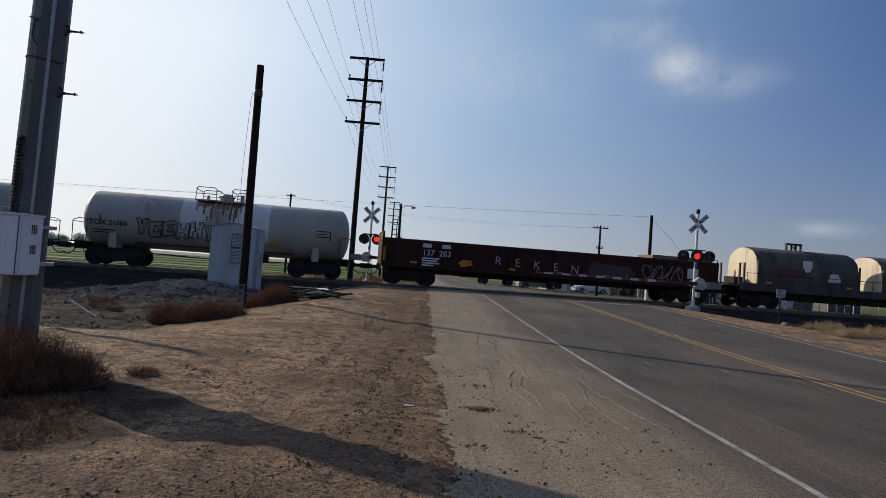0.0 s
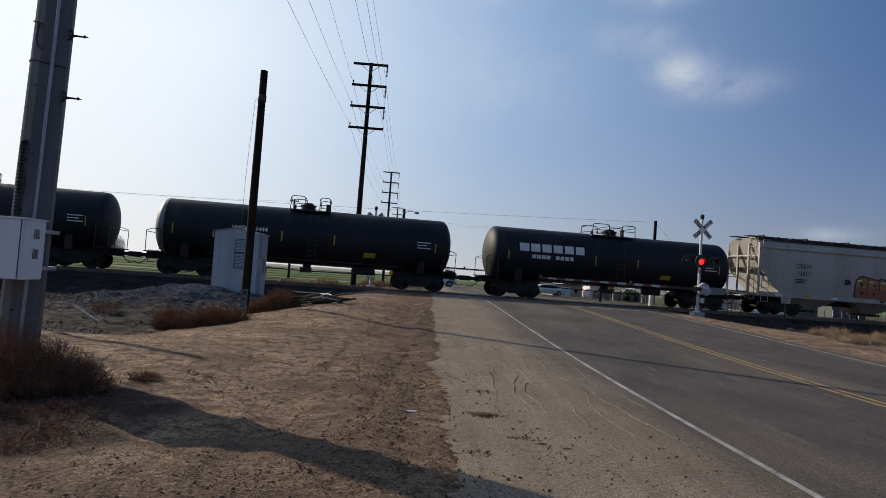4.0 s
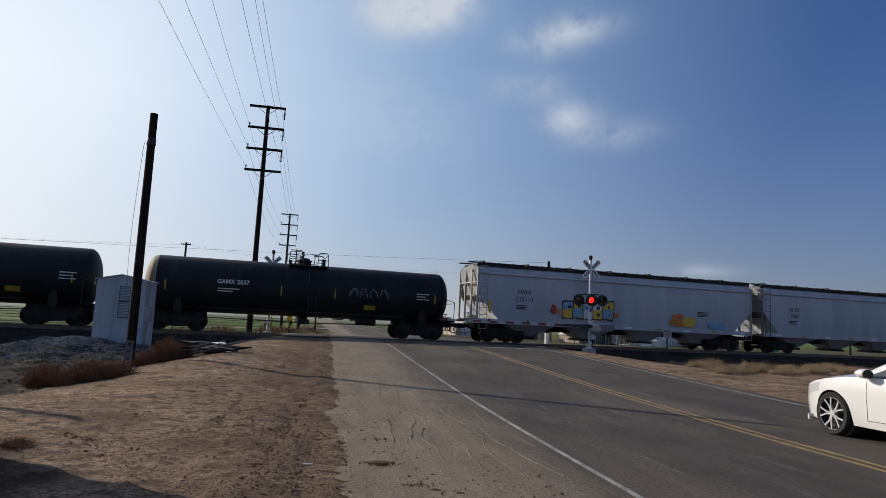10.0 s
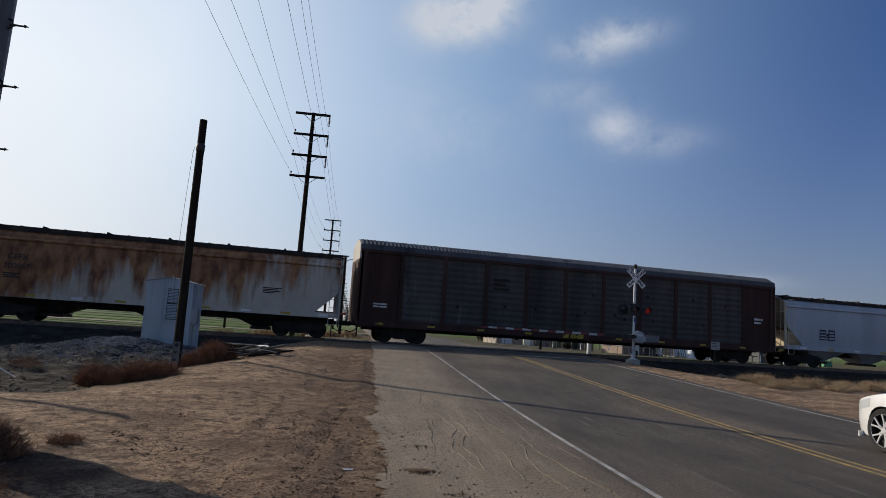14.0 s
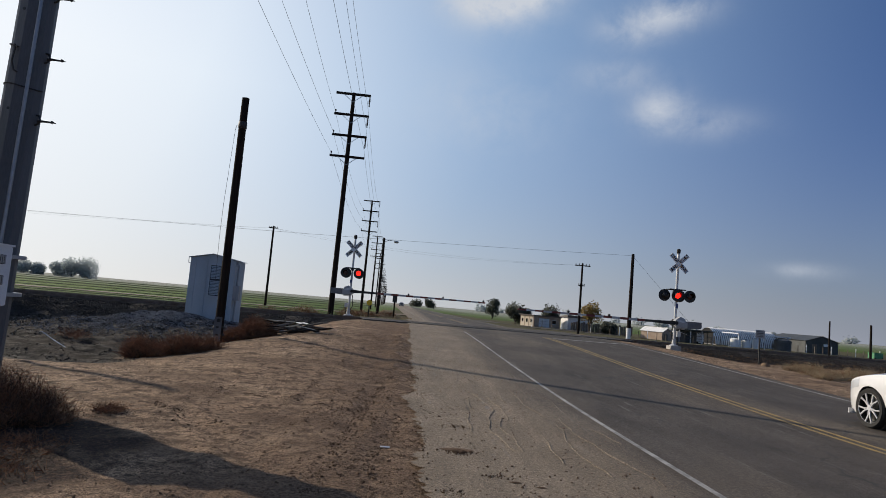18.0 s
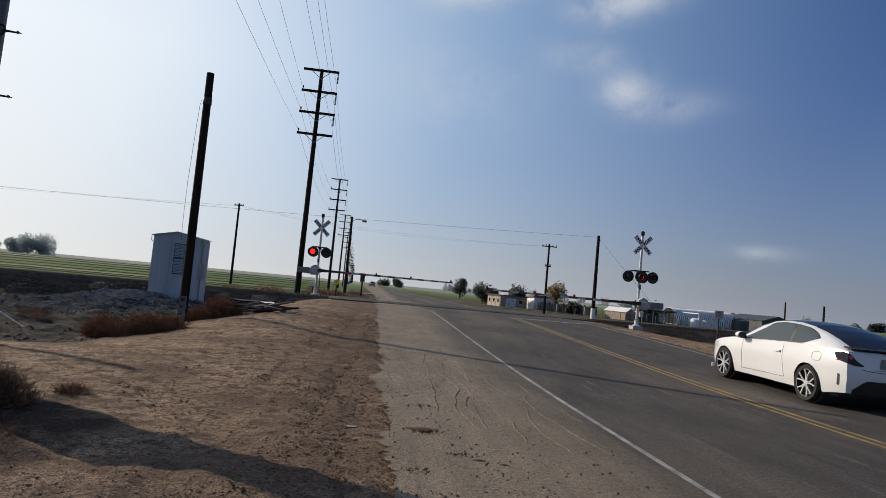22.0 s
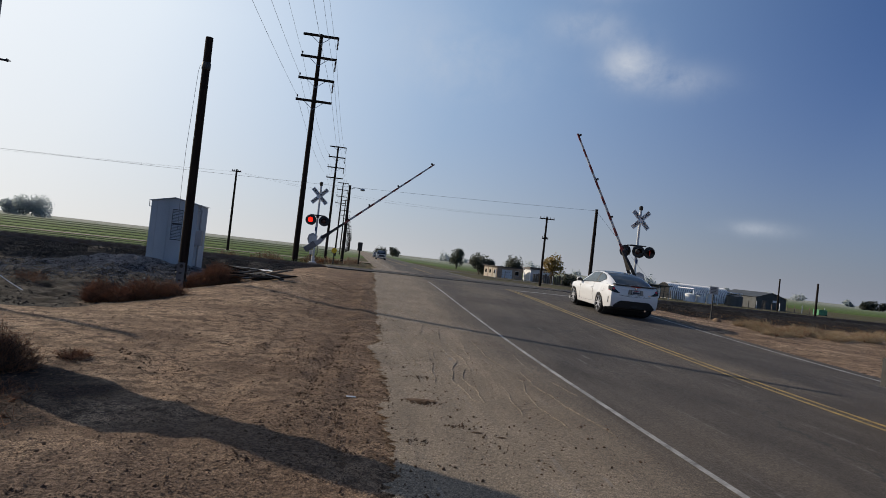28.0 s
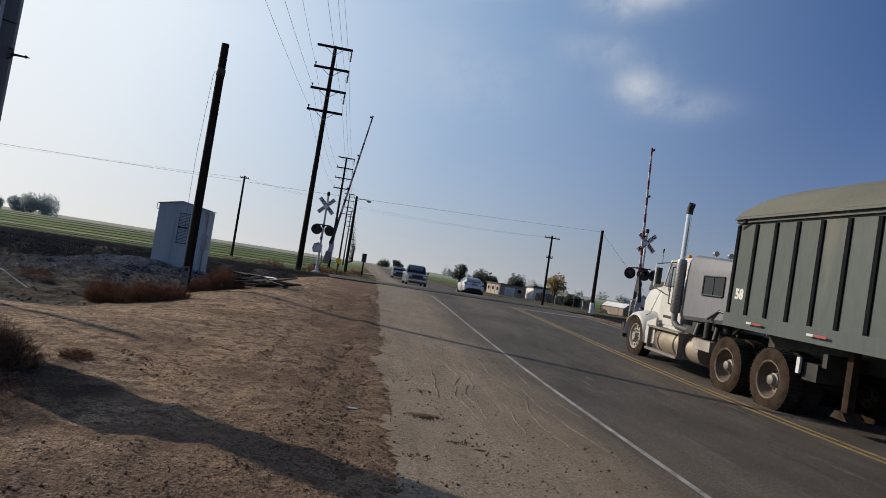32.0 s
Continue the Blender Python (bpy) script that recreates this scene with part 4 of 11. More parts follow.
for cx, cy, n_ in ((0.36, 6.95, 260), (0.62, 6.15, 60), (0.45, 8.3, 50), (0.20, 5.6, 60)):
    shoulder_spots += [(x, y, road_z(x, y)) for x, y in ((cx + rnd.gauss(0, 0.075), cy + rnd.gauss(0, 0.05)) for _ in range(n_))]
stones("shoulder_clods", shoulder_spots, CLOD_DARK, 0.004, 0.016, "small dark clods scattered on the sandy shoulder", "dirt clods")
track_spots = []
for line in RUTS[:5]:
    for (xa, ya), (xb, yb) in zip(line, line[1:]):
        m_ = int(math.hypot(xb - xa, yb - ya) * 130)
        for _ in range(m_):
            q = rnd.random()
            x, y = xa + (xb - xa) * q + rnd.gauss(0, 0.045), ya + (yb - ya) * q + rnd.gauss(0, 0.045)
            track_spots.append((x, y, lay(x, y)))
stones("rut_clods", track_spots, CLOD_DARK, 0.004, 0.016, "dark clods pressed up along old wheel ruts", "dirt clods")
stones("rubble", spots, STONE, 0.008, 0.045, "dark rubble and clods in the ditch by the track", "rubble", -0.1)

spots = []
while len(spots) < 12000:
    x, a = rnd.uniform(-26, -5.6), -3.6 - 7.5 * rnd.random() ** 1.3
    y = 34.8 + TAN * x + a
    if math.hypot((x + 7.6) / 1.6, (y - 25.6) / 1.4) > 1.0 and noise.noise((x * 0.5, y * 0.8, 51)) > rnd.uniform(-0.6, 0.3):
        spots.append((x, y, lay(x, y)))
stones("spilt_ballast", spots, STONE, 0.018, 0.055, "dark ballast spilt down into the ditch by the track", "stone", 0.0)
spots = []
while len(spots) < 9000:
    x, y = rnd.uniform(-6.0, -0.05), 3.6 + 19 * rnd.random() ** 1.25
    if noise.noise((x * 0.9, y * 0.6, 31)) + 0.5 * noise.noise((x * 3.5, y * 2.5, 37)) > rnd.uniform(-0.55, 0.65):
        spots.append((x, y, lay(x, y)))
stones("verge_clods", spots[::2], CLOD_DARK, 0.005, 0.019, "dark clods and crumbs strewn over the dirt verge", "dirt clods", -0.15)
stones("pale_clods", spots[1::2], CLOD, 0.005, 0.018, "sandy clods and crumbs strewn over the dirt verge", "dirt clods", -0.15)
spots = []
while len(spots) < 2600:
    x, a = rnd.uniform(13.6, 34), rnd.uniform(-7.0, -2.2)
    y = 34.8 + TAN * x + a
    if rnd.random() < step(a, -7.0, -3.5) + 0.1:
        spots.append((x, y, lay(x, y) + (0.25 * step(a, -4.0, -2.6))))
stones("verge_rubble", spots, CLOD_DARK, 0.02, 0.06, "brown rubble and spilt ballast beside the track", "rubble", -0.1)

# sand ridges left by tyres on the shoulder
b = Mesh()
for k, (x0, y0, y1) in enumerate([(0.95, 7.2, 12.5), (1.15, 7.6, 13.2), (1.40, 6.8, 13.5), (1.7, 6.4, 12.0), (2.0, 6.0, 9.5), (0.62, 8.0, 12.0), (0.35, 9, 14.5), (2.2, 8.0, 12.0), (1.05, 7.2, 9.5), (0.80, 9.5, 16.0)]):
    ys = np.arange(y0, y1, 0.04)
    rows = []
    for y in ys:
        c = x0 + 0.20 * noise.noise((k * 3.1, y * 0.55, 0)) + 0.06 * noise.noise((k, y * 1.6, 4)) + 0.02 * noise.noise((k, y * 5.5, 6))
        h = 0.0085 * step(noise.noise((k * 7.7, y * 0.8, 3)) + 0.4 * noise.noise((k * 2.7, y * 4, 3)), -0.5, 0.0)
        z = road_z(c, y) + 0.001
        wd = 0.6 + 0.8 * abs(noise.noise((k, y * 3.0, 12)))
        rows.append([(c - 0.010 * wd, float(y), z), (c - 0.002, float(y), z + h * (0.75 + 0.7 * noise.noise((k, y * 14.0, 8)))), (c + 0.003, float(y), z + h * (0.8 + 0.5 * noise.noise((k, y * 19.0, 3)))), (c + 0.012 * wd, float(y), z)])
    b.loft(rows, closed=False)
tagged(part("sand_ridges", b, ASPHALT, smooth=80), "thin winding sand ridges on the road shoulder", "sand", kind="stuff")

# ---- wooden utility poles ----
POLE_LABEL = "tall dark wooden utility pole with four crossarms"


def crossarm(parent, z, half, hang, pins):
    b = Mesh().box(-half, half, -0.17, -0.05, z - 0.07, z + 0.07)
    arm = part("crossarm", b, WOOD_DARK, parent, smooth=0)
    b = Mesh()
    for s in (-1, 1):
        b.bar((s * 0.62, -0.12, z - 0.05), (0, -0.14, z - 0.55), 0.03)
    part("brace", b, GALV, arm, smooth=0)
    for x in pins:
        b = Mesh().lathe([(z + 0.07, 0.02), (z + 0.16, 0.02), (z + 0.17, 0.055), (z + 0.22, 0.045), (z + 0.24, 0.06), (z + 0.29, 0.035)], "z", 8, (x, -0.11, 0))
        part("insulator", b, INSULATOR, arm)
    for x in hang:
        b = Mesh().lathe([(z - 0.75, 0.03)] + [(z - 0.72 + 0.08 * i + d, r) for i in range(8) for d, r in ((0, 0.03), (0.03, 0.075), (0.05, 0.03))] + [(z - 0.06, 0.02)], "z", 8, (x, -0.11, 0))
        part("hanging_insulator", b, INSULATOR, arm)


def power_pole(x, y, top, lean=0.0):
    base = ground_z(x, y) - 0.1
    t = thing("utility_pole", POLE_LABEL, "utility pole", pose(x, y, base, 0, lean, 0), "poles along the road")
    h = top - base
    part("pole", Mesh().lathe([(-0.3, 0.19), (2, 0.18), (h * 0.6, 0.15), (h, 0.115)], "z", 14), WOOD_DARK, t)
    for k in range(4):
        crossarm(t, h - 0.12 - 1.40 * k, 1.13, (1.08,) if k < 3 else (), (-1.05,) if k else ())
    return t


POLES = [(-5.05 - 0.0272 * 46 * k, 42 + 46.0 * k) for k in range(14)]
for k, (x, y) in enumerate(POLES):
    power_pole(x, y, 14.88 + 0.35 * min(k, 1) - 0.15 * k, 0.3)


def wires(name, runs, r, label):
    """Sagging conductors: from, to, sag."""
    w = thing(name, label, "wires", kind="structure")
    for a, c, sag in runs:
        a, c, pts = Vector(a), Vector(c), []
        n = 14
        for i in range(n + 1):
            s = i / n
            p = a.lerp(c, s)
            p.z -= sag * 4 * s * (1 - s)
            pts.append(p)
        part("conductor", Mesh().tube(pts, r, 5), WIRE, w, smooth=80)
    return w


runs = []
for k in range(len(POLES) - 1):
    (x0, y0), (x1, y1) = POLES[k], POLES[k + 1]
    for i in range(4):
        z0, z1 = 14.76 - 1.40 * i - 0.15 * k + (0.35 if k else 0), 15.11 - 1.40 * i - 0.15 * (k + 1)
        if i:
            runs.append(((x0 - 1.05, y0, z0 + 0.28), (x1 - 1.05, y1, z1 + 0.28), 0.8))
        if i < 3:
            runs.append(((x0 + 1.08, y0, z0 - 0.75), (x1 + 1.08, y1, z1 - 0.75), 0.8))
near_l = [(-4.75, 8, 13.6), (-5.9, 8, 13.1), (-6.9, 8, 13.0)]
near_r = [(-3.35, 8, 14.6), (-3.45, 8, 14.0), (-3.75, 8, 13.0)]
for i in range(3):
    runs.append(((-6.1, 42, 13.36 - 1.40 * i + 0.28), near_l[i], 0.35))
    runs.append(((-3.97, 42, 14.76 - 1.40 * i - 0.75), near_r[i], 0.35))
wires("overhead_wires", runs, 0.008, "thin overhead power lines strung between the poles")

# ---- steel pole with step bolts and a cabinet ----
SPX, SPY = -4.87, 8.1
sp = thing("steel_pole", "thick grey tapered steel pole with step bolts and conduit", "utility pole", pose(SPX - 0.085, SPY, 0.0, 0, 1.0, 0))
part("shaft", Mesh().lathe([(-0.4, 0.218), (1.0, 0.212), (3.5, 0.200), (9, 0.172), (15.4, 0.14)], "z", 12), POLE_STEEL, sp, smooth=25)
part("conduit", Mesh().tube([(0.135, -0.185, -0.2), (0.126, -0.172, 3.5), (0.110, -0.152, 8), (0.092, -0.128, 14)], 0.02, 8), GALV, sp)
b = Mesh()
for i in range(19):
    z = 1.68 + i * 0.041
    b.lathe([(z, 0.016), (z + 0.014, 0.034), (z + 0.022, 0.034), (z + 0.036, 0.016)], "z", 10, (-0.052, -0.230, 0))
part("ribbed_cable", b, BLACK, sp, kind="stuff")
part("cable_clamp", Mesh().tube([(-0.052, -0.230, 2.44), (-0.052, -0.230, 2.50), (-0.06, -0.18, 2.53)], 0.03, 6), STEEL_DARK, sp)
part("cable_tail", Mesh().tube([(-0.02, -0.22, 1.66), (-0.035, -0.235, 1.82), (0.005, -0.23, 1.98), (-0.01, -0.22, 2.12)], 0.012, 6).tube([(-0.06, -0.215, 1.66), (-0.07, -0.225, 1.76), (-0.03, -0.225, 1.80)], 0.010, 6), BLACK, sp)
for z, a in ((1.75, 268), (2.32, 262), (3.18, 263), (4.35, 258), (0.62, 275), (0.36, 290)):
    r_ = 0.214 - 0.005 * z
    q = radians(a)
    part("bolt_hole", Mesh().cyl((r_ * math.cos(q) * 0.9, r_ * math.sin(q) * 0.9, z), (r_ * math.cos(q) * 1.015, r_ * math.sin(q) * 1.015, z), 0.017, seg=10), BLACK, sp)
part("band_wire", Mesh().tube([(0.203 * math.cos(q), 0.203 * math.sin(q), 3.46 + 0.018 * math.sin(q * 2)) for q in np.linspace(math.pi, 2 * math.pi, 13)], 0.008, 5), STEEL_DARK, sp)
part("loop_wire", Mesh().tube([(-0.07, -0.195, 3.92), (-0.05, -0.21, 3.86), (-0.06, -0.215, 3.72), (-0.03, -0.21, 3.62), (0.01, -0.205, 3.60)], 0.010, 6).tube([(-0.15, -0.15, 3.93), (-0.02, -0.215, 3.89)], 0.010, 6), STEEL_DARK, sp)
for k in range(12):
    z = 3.10 + 0.735 * k
    for s in (1,):
        r = 0.214 - 0.005 * z
        b = Mesh().tube([(r - 0.015, -0.03, z + 0.07), (r + 0.03, -0.03, z + 0.065), (r + 0.045, -0.03, z + 0.015), (r + 0.03, -0.03, z - 0.03), (r - 0.015, -0.03, z - 0.05)], 0.011, 6)
        b.cyl((r + 0.02, -0.03, z), (r + 0.08, -0.03, z + 0.008), 0.020, 0.014, 8).cyl((r + 0.07, -0.03, z + 0.008), (r + 0.19, -0.03, z + 0.004), 0.013, 0.010, 8).cyl((r + 0.175, -0.03, z - 0.008), (r + 0.188, -0.03, z + 0.022), 0.014, seg=6).cyl((r + 0.19, -0.03, z + 0.004), (r + 0.225, -0.03, z + 0.002), 0.010, 0.004, 6)
        part("step_bolt", b, STEEL_DARK, sp)
cab = thing("utility_cabinet", "white metal meter cabinet strapped to the steel pole, with caution stickers", "electrical cabinet", pose(SPX + 0.02, SPY, 0.985, 0, 0, 0))
bm = bmesh.new()
bmesh.ops.create_cube(bm, size=1, matrix=Matrix.Translation((-0.09, -0.43, 0.325)) @ Matrix.Diagonal((0.66, 0.38, 0.65, 1)))
bmesh.ops.bevel(bm, geom=bm.edges[:], offset=0.012, segments=2, affect="EDGES")
me = bpy.data.meshes.new("body")
bm.to_mesh(me)
bm.free()
me.materials.append(WHITE_ENAMEL)
o = new("body", me)
o.parent = cab
part("lid_edge", Mesh().box(-0.43, 0.25, -0.635, -0.23, 0.645, 0.665), WHITE_ENAMEL, cab, smooth=0)
for z in (0.50, 0.28):
    v = part("side_vent", Mesh().box(0.2405, 0.246, -0.45, -0.36, z - 0.05, z + 0.05), STEEL_DARK, cab, smooth=0)
    for i in range(3):
        part("slat", Mesh().box(0.246, 0.251, -0.45 + 0.034 * i, -0.432 + 0.034 * i, z - 0.045, z + 0.045), GALV, v, smooth=0)
s = part("caution_sticker", Mesh().box(-0.34, -0.08, -0.625, -0.6205, 0.44, 0.51), YELLOW, cab, smooth=0)
lettering("CAUTION", 0.05, pose(-0.21, -0.627, 0.475), SIGN_BLACK, s)
part("notice_bar", Mesh().box(-0.34, -0.10, -0.625, -0.6205, 0.545, 0.60), BLUE_STICKER, cab, smooth=0)
for z in (0.34, 0.38, 0.24, 0.62):
    part("notice_bar", Mesh().box(-0.34, -0.12 - 0.05 * (z < 0.3), -0.625, -0.6205, z, z + 0.016), BLUE_STICKER, cab, smooth=0)
part("corner_seam", Mesh().box(0.196, 0.206, -0.626, -0.618, 0.01, 0.64), BLUE_STICKER, cab, smooth=0)
part("strap", Mesh().lathe([(0.1, 0.224), (0.14, 0.224)], "z", 16, (0, 0, 0)), GALV, cab)
part("strap", Mesh().lathe([(0.52, 0.222), (0.56, 0.222)], "z", 16, (0, 0, 0)), GALV, cab)
part("bracket", Mesh().box(-0.2, 0.15, -0.27, -0.15, 0.05, 0.6), GALV, cab, smooth=0)

# poles added outside the view to throw their shadows over the dirt
for x, y, h, r in ((-7.28, 9.42, 11.0, 0.165), (-13.5, 16.2, 6.0, 0.11)):
    t = thing("wood_pole", "plain wooden pole added out of view for its shadow", "pole", pose(x, y, ground_z(x, y) - 0.1))
    part("shaft", Mesh().lathe([(-0.3, r), (h, r * 0.75)], "z", 12), WOOD_DARK, t)

# ---- short dark pole by the hut, with its ground wire ----
x, y = -5.25, 18.3
t = thing("cut_off_pole", "short cut-off dark wooden pole with a loose ground wire", "pole", pose(x, y, -0.35))
part("shaft", Mesh().lathe([(-0.3, 0.124), (0.4, 0.122), (3.5, 0.112), (7.03, 0.100)], "z", 14), WOOD_DARK, t)
part("band", Mesh().lathe([(6.15, 0.105), (6.17, 0.118), (6.33, 0.118), (6.35, 0.104)], "z", 14), STEEL_DARK, t)
part("loose_wire", Mesh().tube([(-0.14, -0.05, 6.25), (-0.17, -0.05, 6.1), (-0.21, -0.04, 5.2), (-0.26, -0.02, 4.0), (-0.27, 0, 3.1), (-0.24, 0, 1.8)], 0.005, 5), WIRE, t)
plate = part("guard_plate", Mesh().box(-0.09, 0.10, -0.16, -0.125, 0.15, 0.95), POLE_STEEL, t, "galvanised strips round the foot", smooth=0)
part("plate_disc", Mesh().cyl((0.02, -0.175, 0.86), (0.02, -0.158, 0.86), 0.05, seg=14), STEEL_DARK, plate)
for z in (0.45, 0.65):
    part("plate_band", Mesh().lathe([(z, 0.165), (z + 0.05, 0.165)], "z", 14), STEEL_DARK, t)

# ---- signal hut ----
HX, HY = -7.60, 25.64
hut = thing("signal_hut", "pale blue-grey sheet-metal signal hut on a gravel mound", "hut", pose(HX, HY, 0.0, 0, 0, 0))
w2, d2 = 0.83, 0.70
b = Mesh().box(-w2, w2, -d2, d2, 0.02, 2.42)
b.prism([(-w2, 2.42), (w2, 2.42), (0.0, 2.60)], -d2, d2)
part("shell", b, SHED_PAINT, hut, smooth=0)
for s, z0 in ((-1, 0), (1, 0)):
    part("roof_sheet", Mesh().add([(0, -d2 - 0.06, 2.625), (s * (w2 + 0.06), -d2 - 0.06, 2.44), (s * (w2 + 0.06), d2 + 0.06, 2.44), (0, d2 + 0.06, 2.625),
                                   (0, -d2 - 0.06, 2.605), (s * (w2 + 0.06), -d2 - 0.06, 2.42), (s * (w2 + 0.06), d2 + 0.06, 2.42), (0, d2 + 0.06, 2.605)],
                                  [(0, 1, 2, 3), (4, 7, 6, 5), (0, 4, 5, 1), (1, 5, 6, 2), (2, 6, 7, 3), (3, 7, 4, 0)]), SHED_PAINT, hut, smooth=0)
for x in (-0.62, -0.20, 0.62):
    part("wall_seam", Mesh().box(x - 0.012, x + 0.012, -d2 - 0.012, -d2 + 0.002, 0.04, 2.42), SHED_PAINT, hut, smooth=0)
lv = part("louvre", Mesh().box(-0.06, 0.34, -d2 - 0.012, -d2 + 0.01, 1.05, 2.2), SEAM_GREY, hut, smooth=0)
part("louvre_frame", Mesh().box(-0.09, -0.05, -d2 - 0.05, -d2 + 0.01, 1.02, 2.23).box(0.33, 0.37, -d2 - 0.05, -d2 + 0.01, 1.02, 2.23).box(-0.05, 0.33, -d2 - 0.05, -d2 + 0.01, 1.02, 1.06).box(-0.05, 0.33, -d2 - 0.05, -d2 + 0.01, 2.19, 2.23), SHED_PAINT, lv, smooth=0)
for i in range(20):
    z = 1.10 + i * 0.054
    if i == 10:
        continue
    part("slat", Mesh().add([(-0.03, -d2 - 0.045, z), (0.31, -d2 - 0.045, z), (0.31, -d2 - 0.018, z + 0.035), (-0.03, -d2 - 0.018, z + 0.035),
                             (-0.03, -d2 - 0.04, z - 0.006), (0.31, -d2 - 0.04, z - 0.006), (0.31, -d2 - 0.014, z + 0.029), (-0.03, -d2 - 0.014, z + 0.029)],
                            [(0, 1, 2, 3), (7, 6, 5, 4), (0, 4, 5, 1), (1, 5, 6, 2), (2, 6, 7, 3), (3, 7, 4, 0)]), SHED_PAINT, lv, smooth=0)
dr = part("door", Mesh().box(w2 - 0.01, w2 + 0.03, -0.35, 0.45, 0.12, 2.15), SHED_PAINT, hut, smooth=0)
part("door_handle", Mesh().tube([(w2 + 0.03, -0.25, 1.05), (w2 + 0.09, -0.25, 1.05), (w2 + 0.09, -0.25, 1.25), (w2 + 0.03, -0.25, 1.25)], 0.012), STEEL_DARK, dr)
part("meter_box", Mesh().box(w2, w2 + 0.22, -0.68, -0.44, 0.95, 1.5), GALV, hut, smooth=0)
part("meter_conduit", Mesh().tube([(w2 + 0.1, -0.56, 1.5), (w2 + 0.1, -0.56, 2.25), (w2 + 0.0, -0.56, 2.35)], 0.03, 8), GALV, hut)
part("meter_conduit", Mesh().tube([(w2 + 0.1, -0.56, 0.95), (w2 + 0.1, -0.56, 0.0)], 0.03, 8), GALV, hut)
for s in (-1, 1):
    part("lifting_eye", Mesh().tube([(s * (w2 + 0.02), -0.65, 2.42), (s * (w2 + 0.09), -0.65, 2.44), (s * (w2 + 0.09), -0.65, 2.22), (s * (w2 + 0.02), -0.65, 2.2)], 0.012), GALV, hut)
part("base_skid", Mesh().box(-w2 - 0.02, w2 + 0.02, -d2 - 0.02, d2 + 0.02, -0.5, 0.02), CONCRETE, hut, smooth=0)


# ---- crossing signals with gates ----
MOVES = []                                             # (object, rows) keyed at the end


def flash_rows(period, first, lit_for):
    """A lens disc turns its lit face out for a while in each period."""
    rows, t = [(0.0, 0 if abs(((0 - first + period / 2) % period) - period / 2) < lit_for / 2 else 180)], None
    k = -1
    while first + k * period < 31.5:
        for at, seq in ((first + k * period - lit_for / 2, (180, 120, 60, 0)), (first + k * period + lit_for / 2, (0, 60, 120, 180))):
            for i, a in enumerate(seq):
                tt = round(at * 30 - 1.5 + i) / 30
                if 0.02 < tt < 31.98:
                    rows.append((tt, a))
        k += 1
    rows.append((32.0, rows[-1][1]))
    return [(t, pose(0, 0, 0, 0, 0, a)) for t, a in rows]


def lamp(parent, x, y, z, facing, rows, lit=None):
    """A round crossing lamp: black backing disc, hood and a lens that flashes. facing: -1 towards -y."""
    m = pose(x, y, z, 0, 0, 0 if facing < 0 else 180)
    b = Mesh().lathe([(0.0, 0.29), (0.012, 0.30), (0.03, 0.30)], "y", 28)
    disc = part("lamp_backing", b, BLACK, parent, m=m)
    part("lamp_housing", Mesh().lathe([(0.03, 0.10), (0.05, 0.14), (0.15, 0.13), (0.2, 0.06)], "y", 18), BLACK, disc)
    b = Mesh()
    n = 16
    ring = []
    for i in range(n + 1):
        a = math.pi * (-0.12 + 1.24 * i / n)
        ring.append(((0.165 * math.cos(a), 0.165 * math.sin(a)), (0.157 * math.cos(a), 0.157 * math.sin(a))))
    for yy in (-0.26, 0.0):
        b.v += [(o[0], yy * (0.55 + 0.45 * max(0, o[1] / 0.165)), o[1]) for o, _ in ring]
    for yy in (-0.26, 0.0):
        b.v += [(i[0], yy * (0.55 + 0.45 * max(0, i[1] / 0.157)), i[1]) for _, i in ring]
    k = n + 1
    b.f = [(i, i + 1, k + i + 1, k + i) for i in range(n)] + [(2 * k + i + 1, 2 * k + i, 3 * k + i, 3 * k + i + 1) for i in range(n)] + [(i + 1, i, 2 * k + i, 2 * k + i + 1) for i in range(n)]
    part("hood", b, BLACK, disc)
    lens = part("lens", Mesh().lathe([(-0.030, 0.02), (-0.028, 0.08), (-0.020, 0.13), (-0.004, 0.148)], "y", 22), LAMP_RED, disc, "red flashing lens")
    lens.data.materials.append(LENS_DARK)
    back = Mesh().lathe([(0.004, 0.148), (0.020, 0.13), (0.028, 0.08), (0.030, 0.02)], "y", 22)
    k = len(lens.data.vertices)
    me = bpy.data.meshes.new("lens")
    allv = [tuple(v.co) for v in lens.data.vertices] + back.v
    allf = [tuple(p.vertices) for p in lens.data.polygons] + [tuple(i + k for i in f) for f in back.f]
    me.from_pydata(allv, [], allf)
    me.materials.append(lit or LAMP_RED)
    me.materials.append(LENS_DARK)
    for p in me.polygons:
        p.material_index = 0 if p.index < len(lens.data.polygons) else 1
    lens.data = me
    MOVES.append((lens, rows))
    return disc


def crossbuck(parent, z, facing):
    y = -0.12 * 1
    for k, (a, word) in enumerate(((45, "CROSSING"), (-45, "RAILROAD"))):
        m = pose(0, y - 0.02 * k if facing < 0 else 0.12 + 0.02 * k, z, 0, a, 0)
        bl = part("crossbuck_blade", Mesh().box(-0.61, 0.61, -0.006, 0.006, -0.115, 0.115), SIGN_WHITE, parent, "white reflective blade", m, 0)
        for ff in (-1, 1):
            for s in (-1, 1):
                half = word[:4] if s < 0 else word[4:]
                lettering(half, 0.20, pose(s * 0.335, ff * 0.009, 0, 0, 0, 0 if ff < 0 else 180), SIGN_BLACK, bl, bold=0.006)


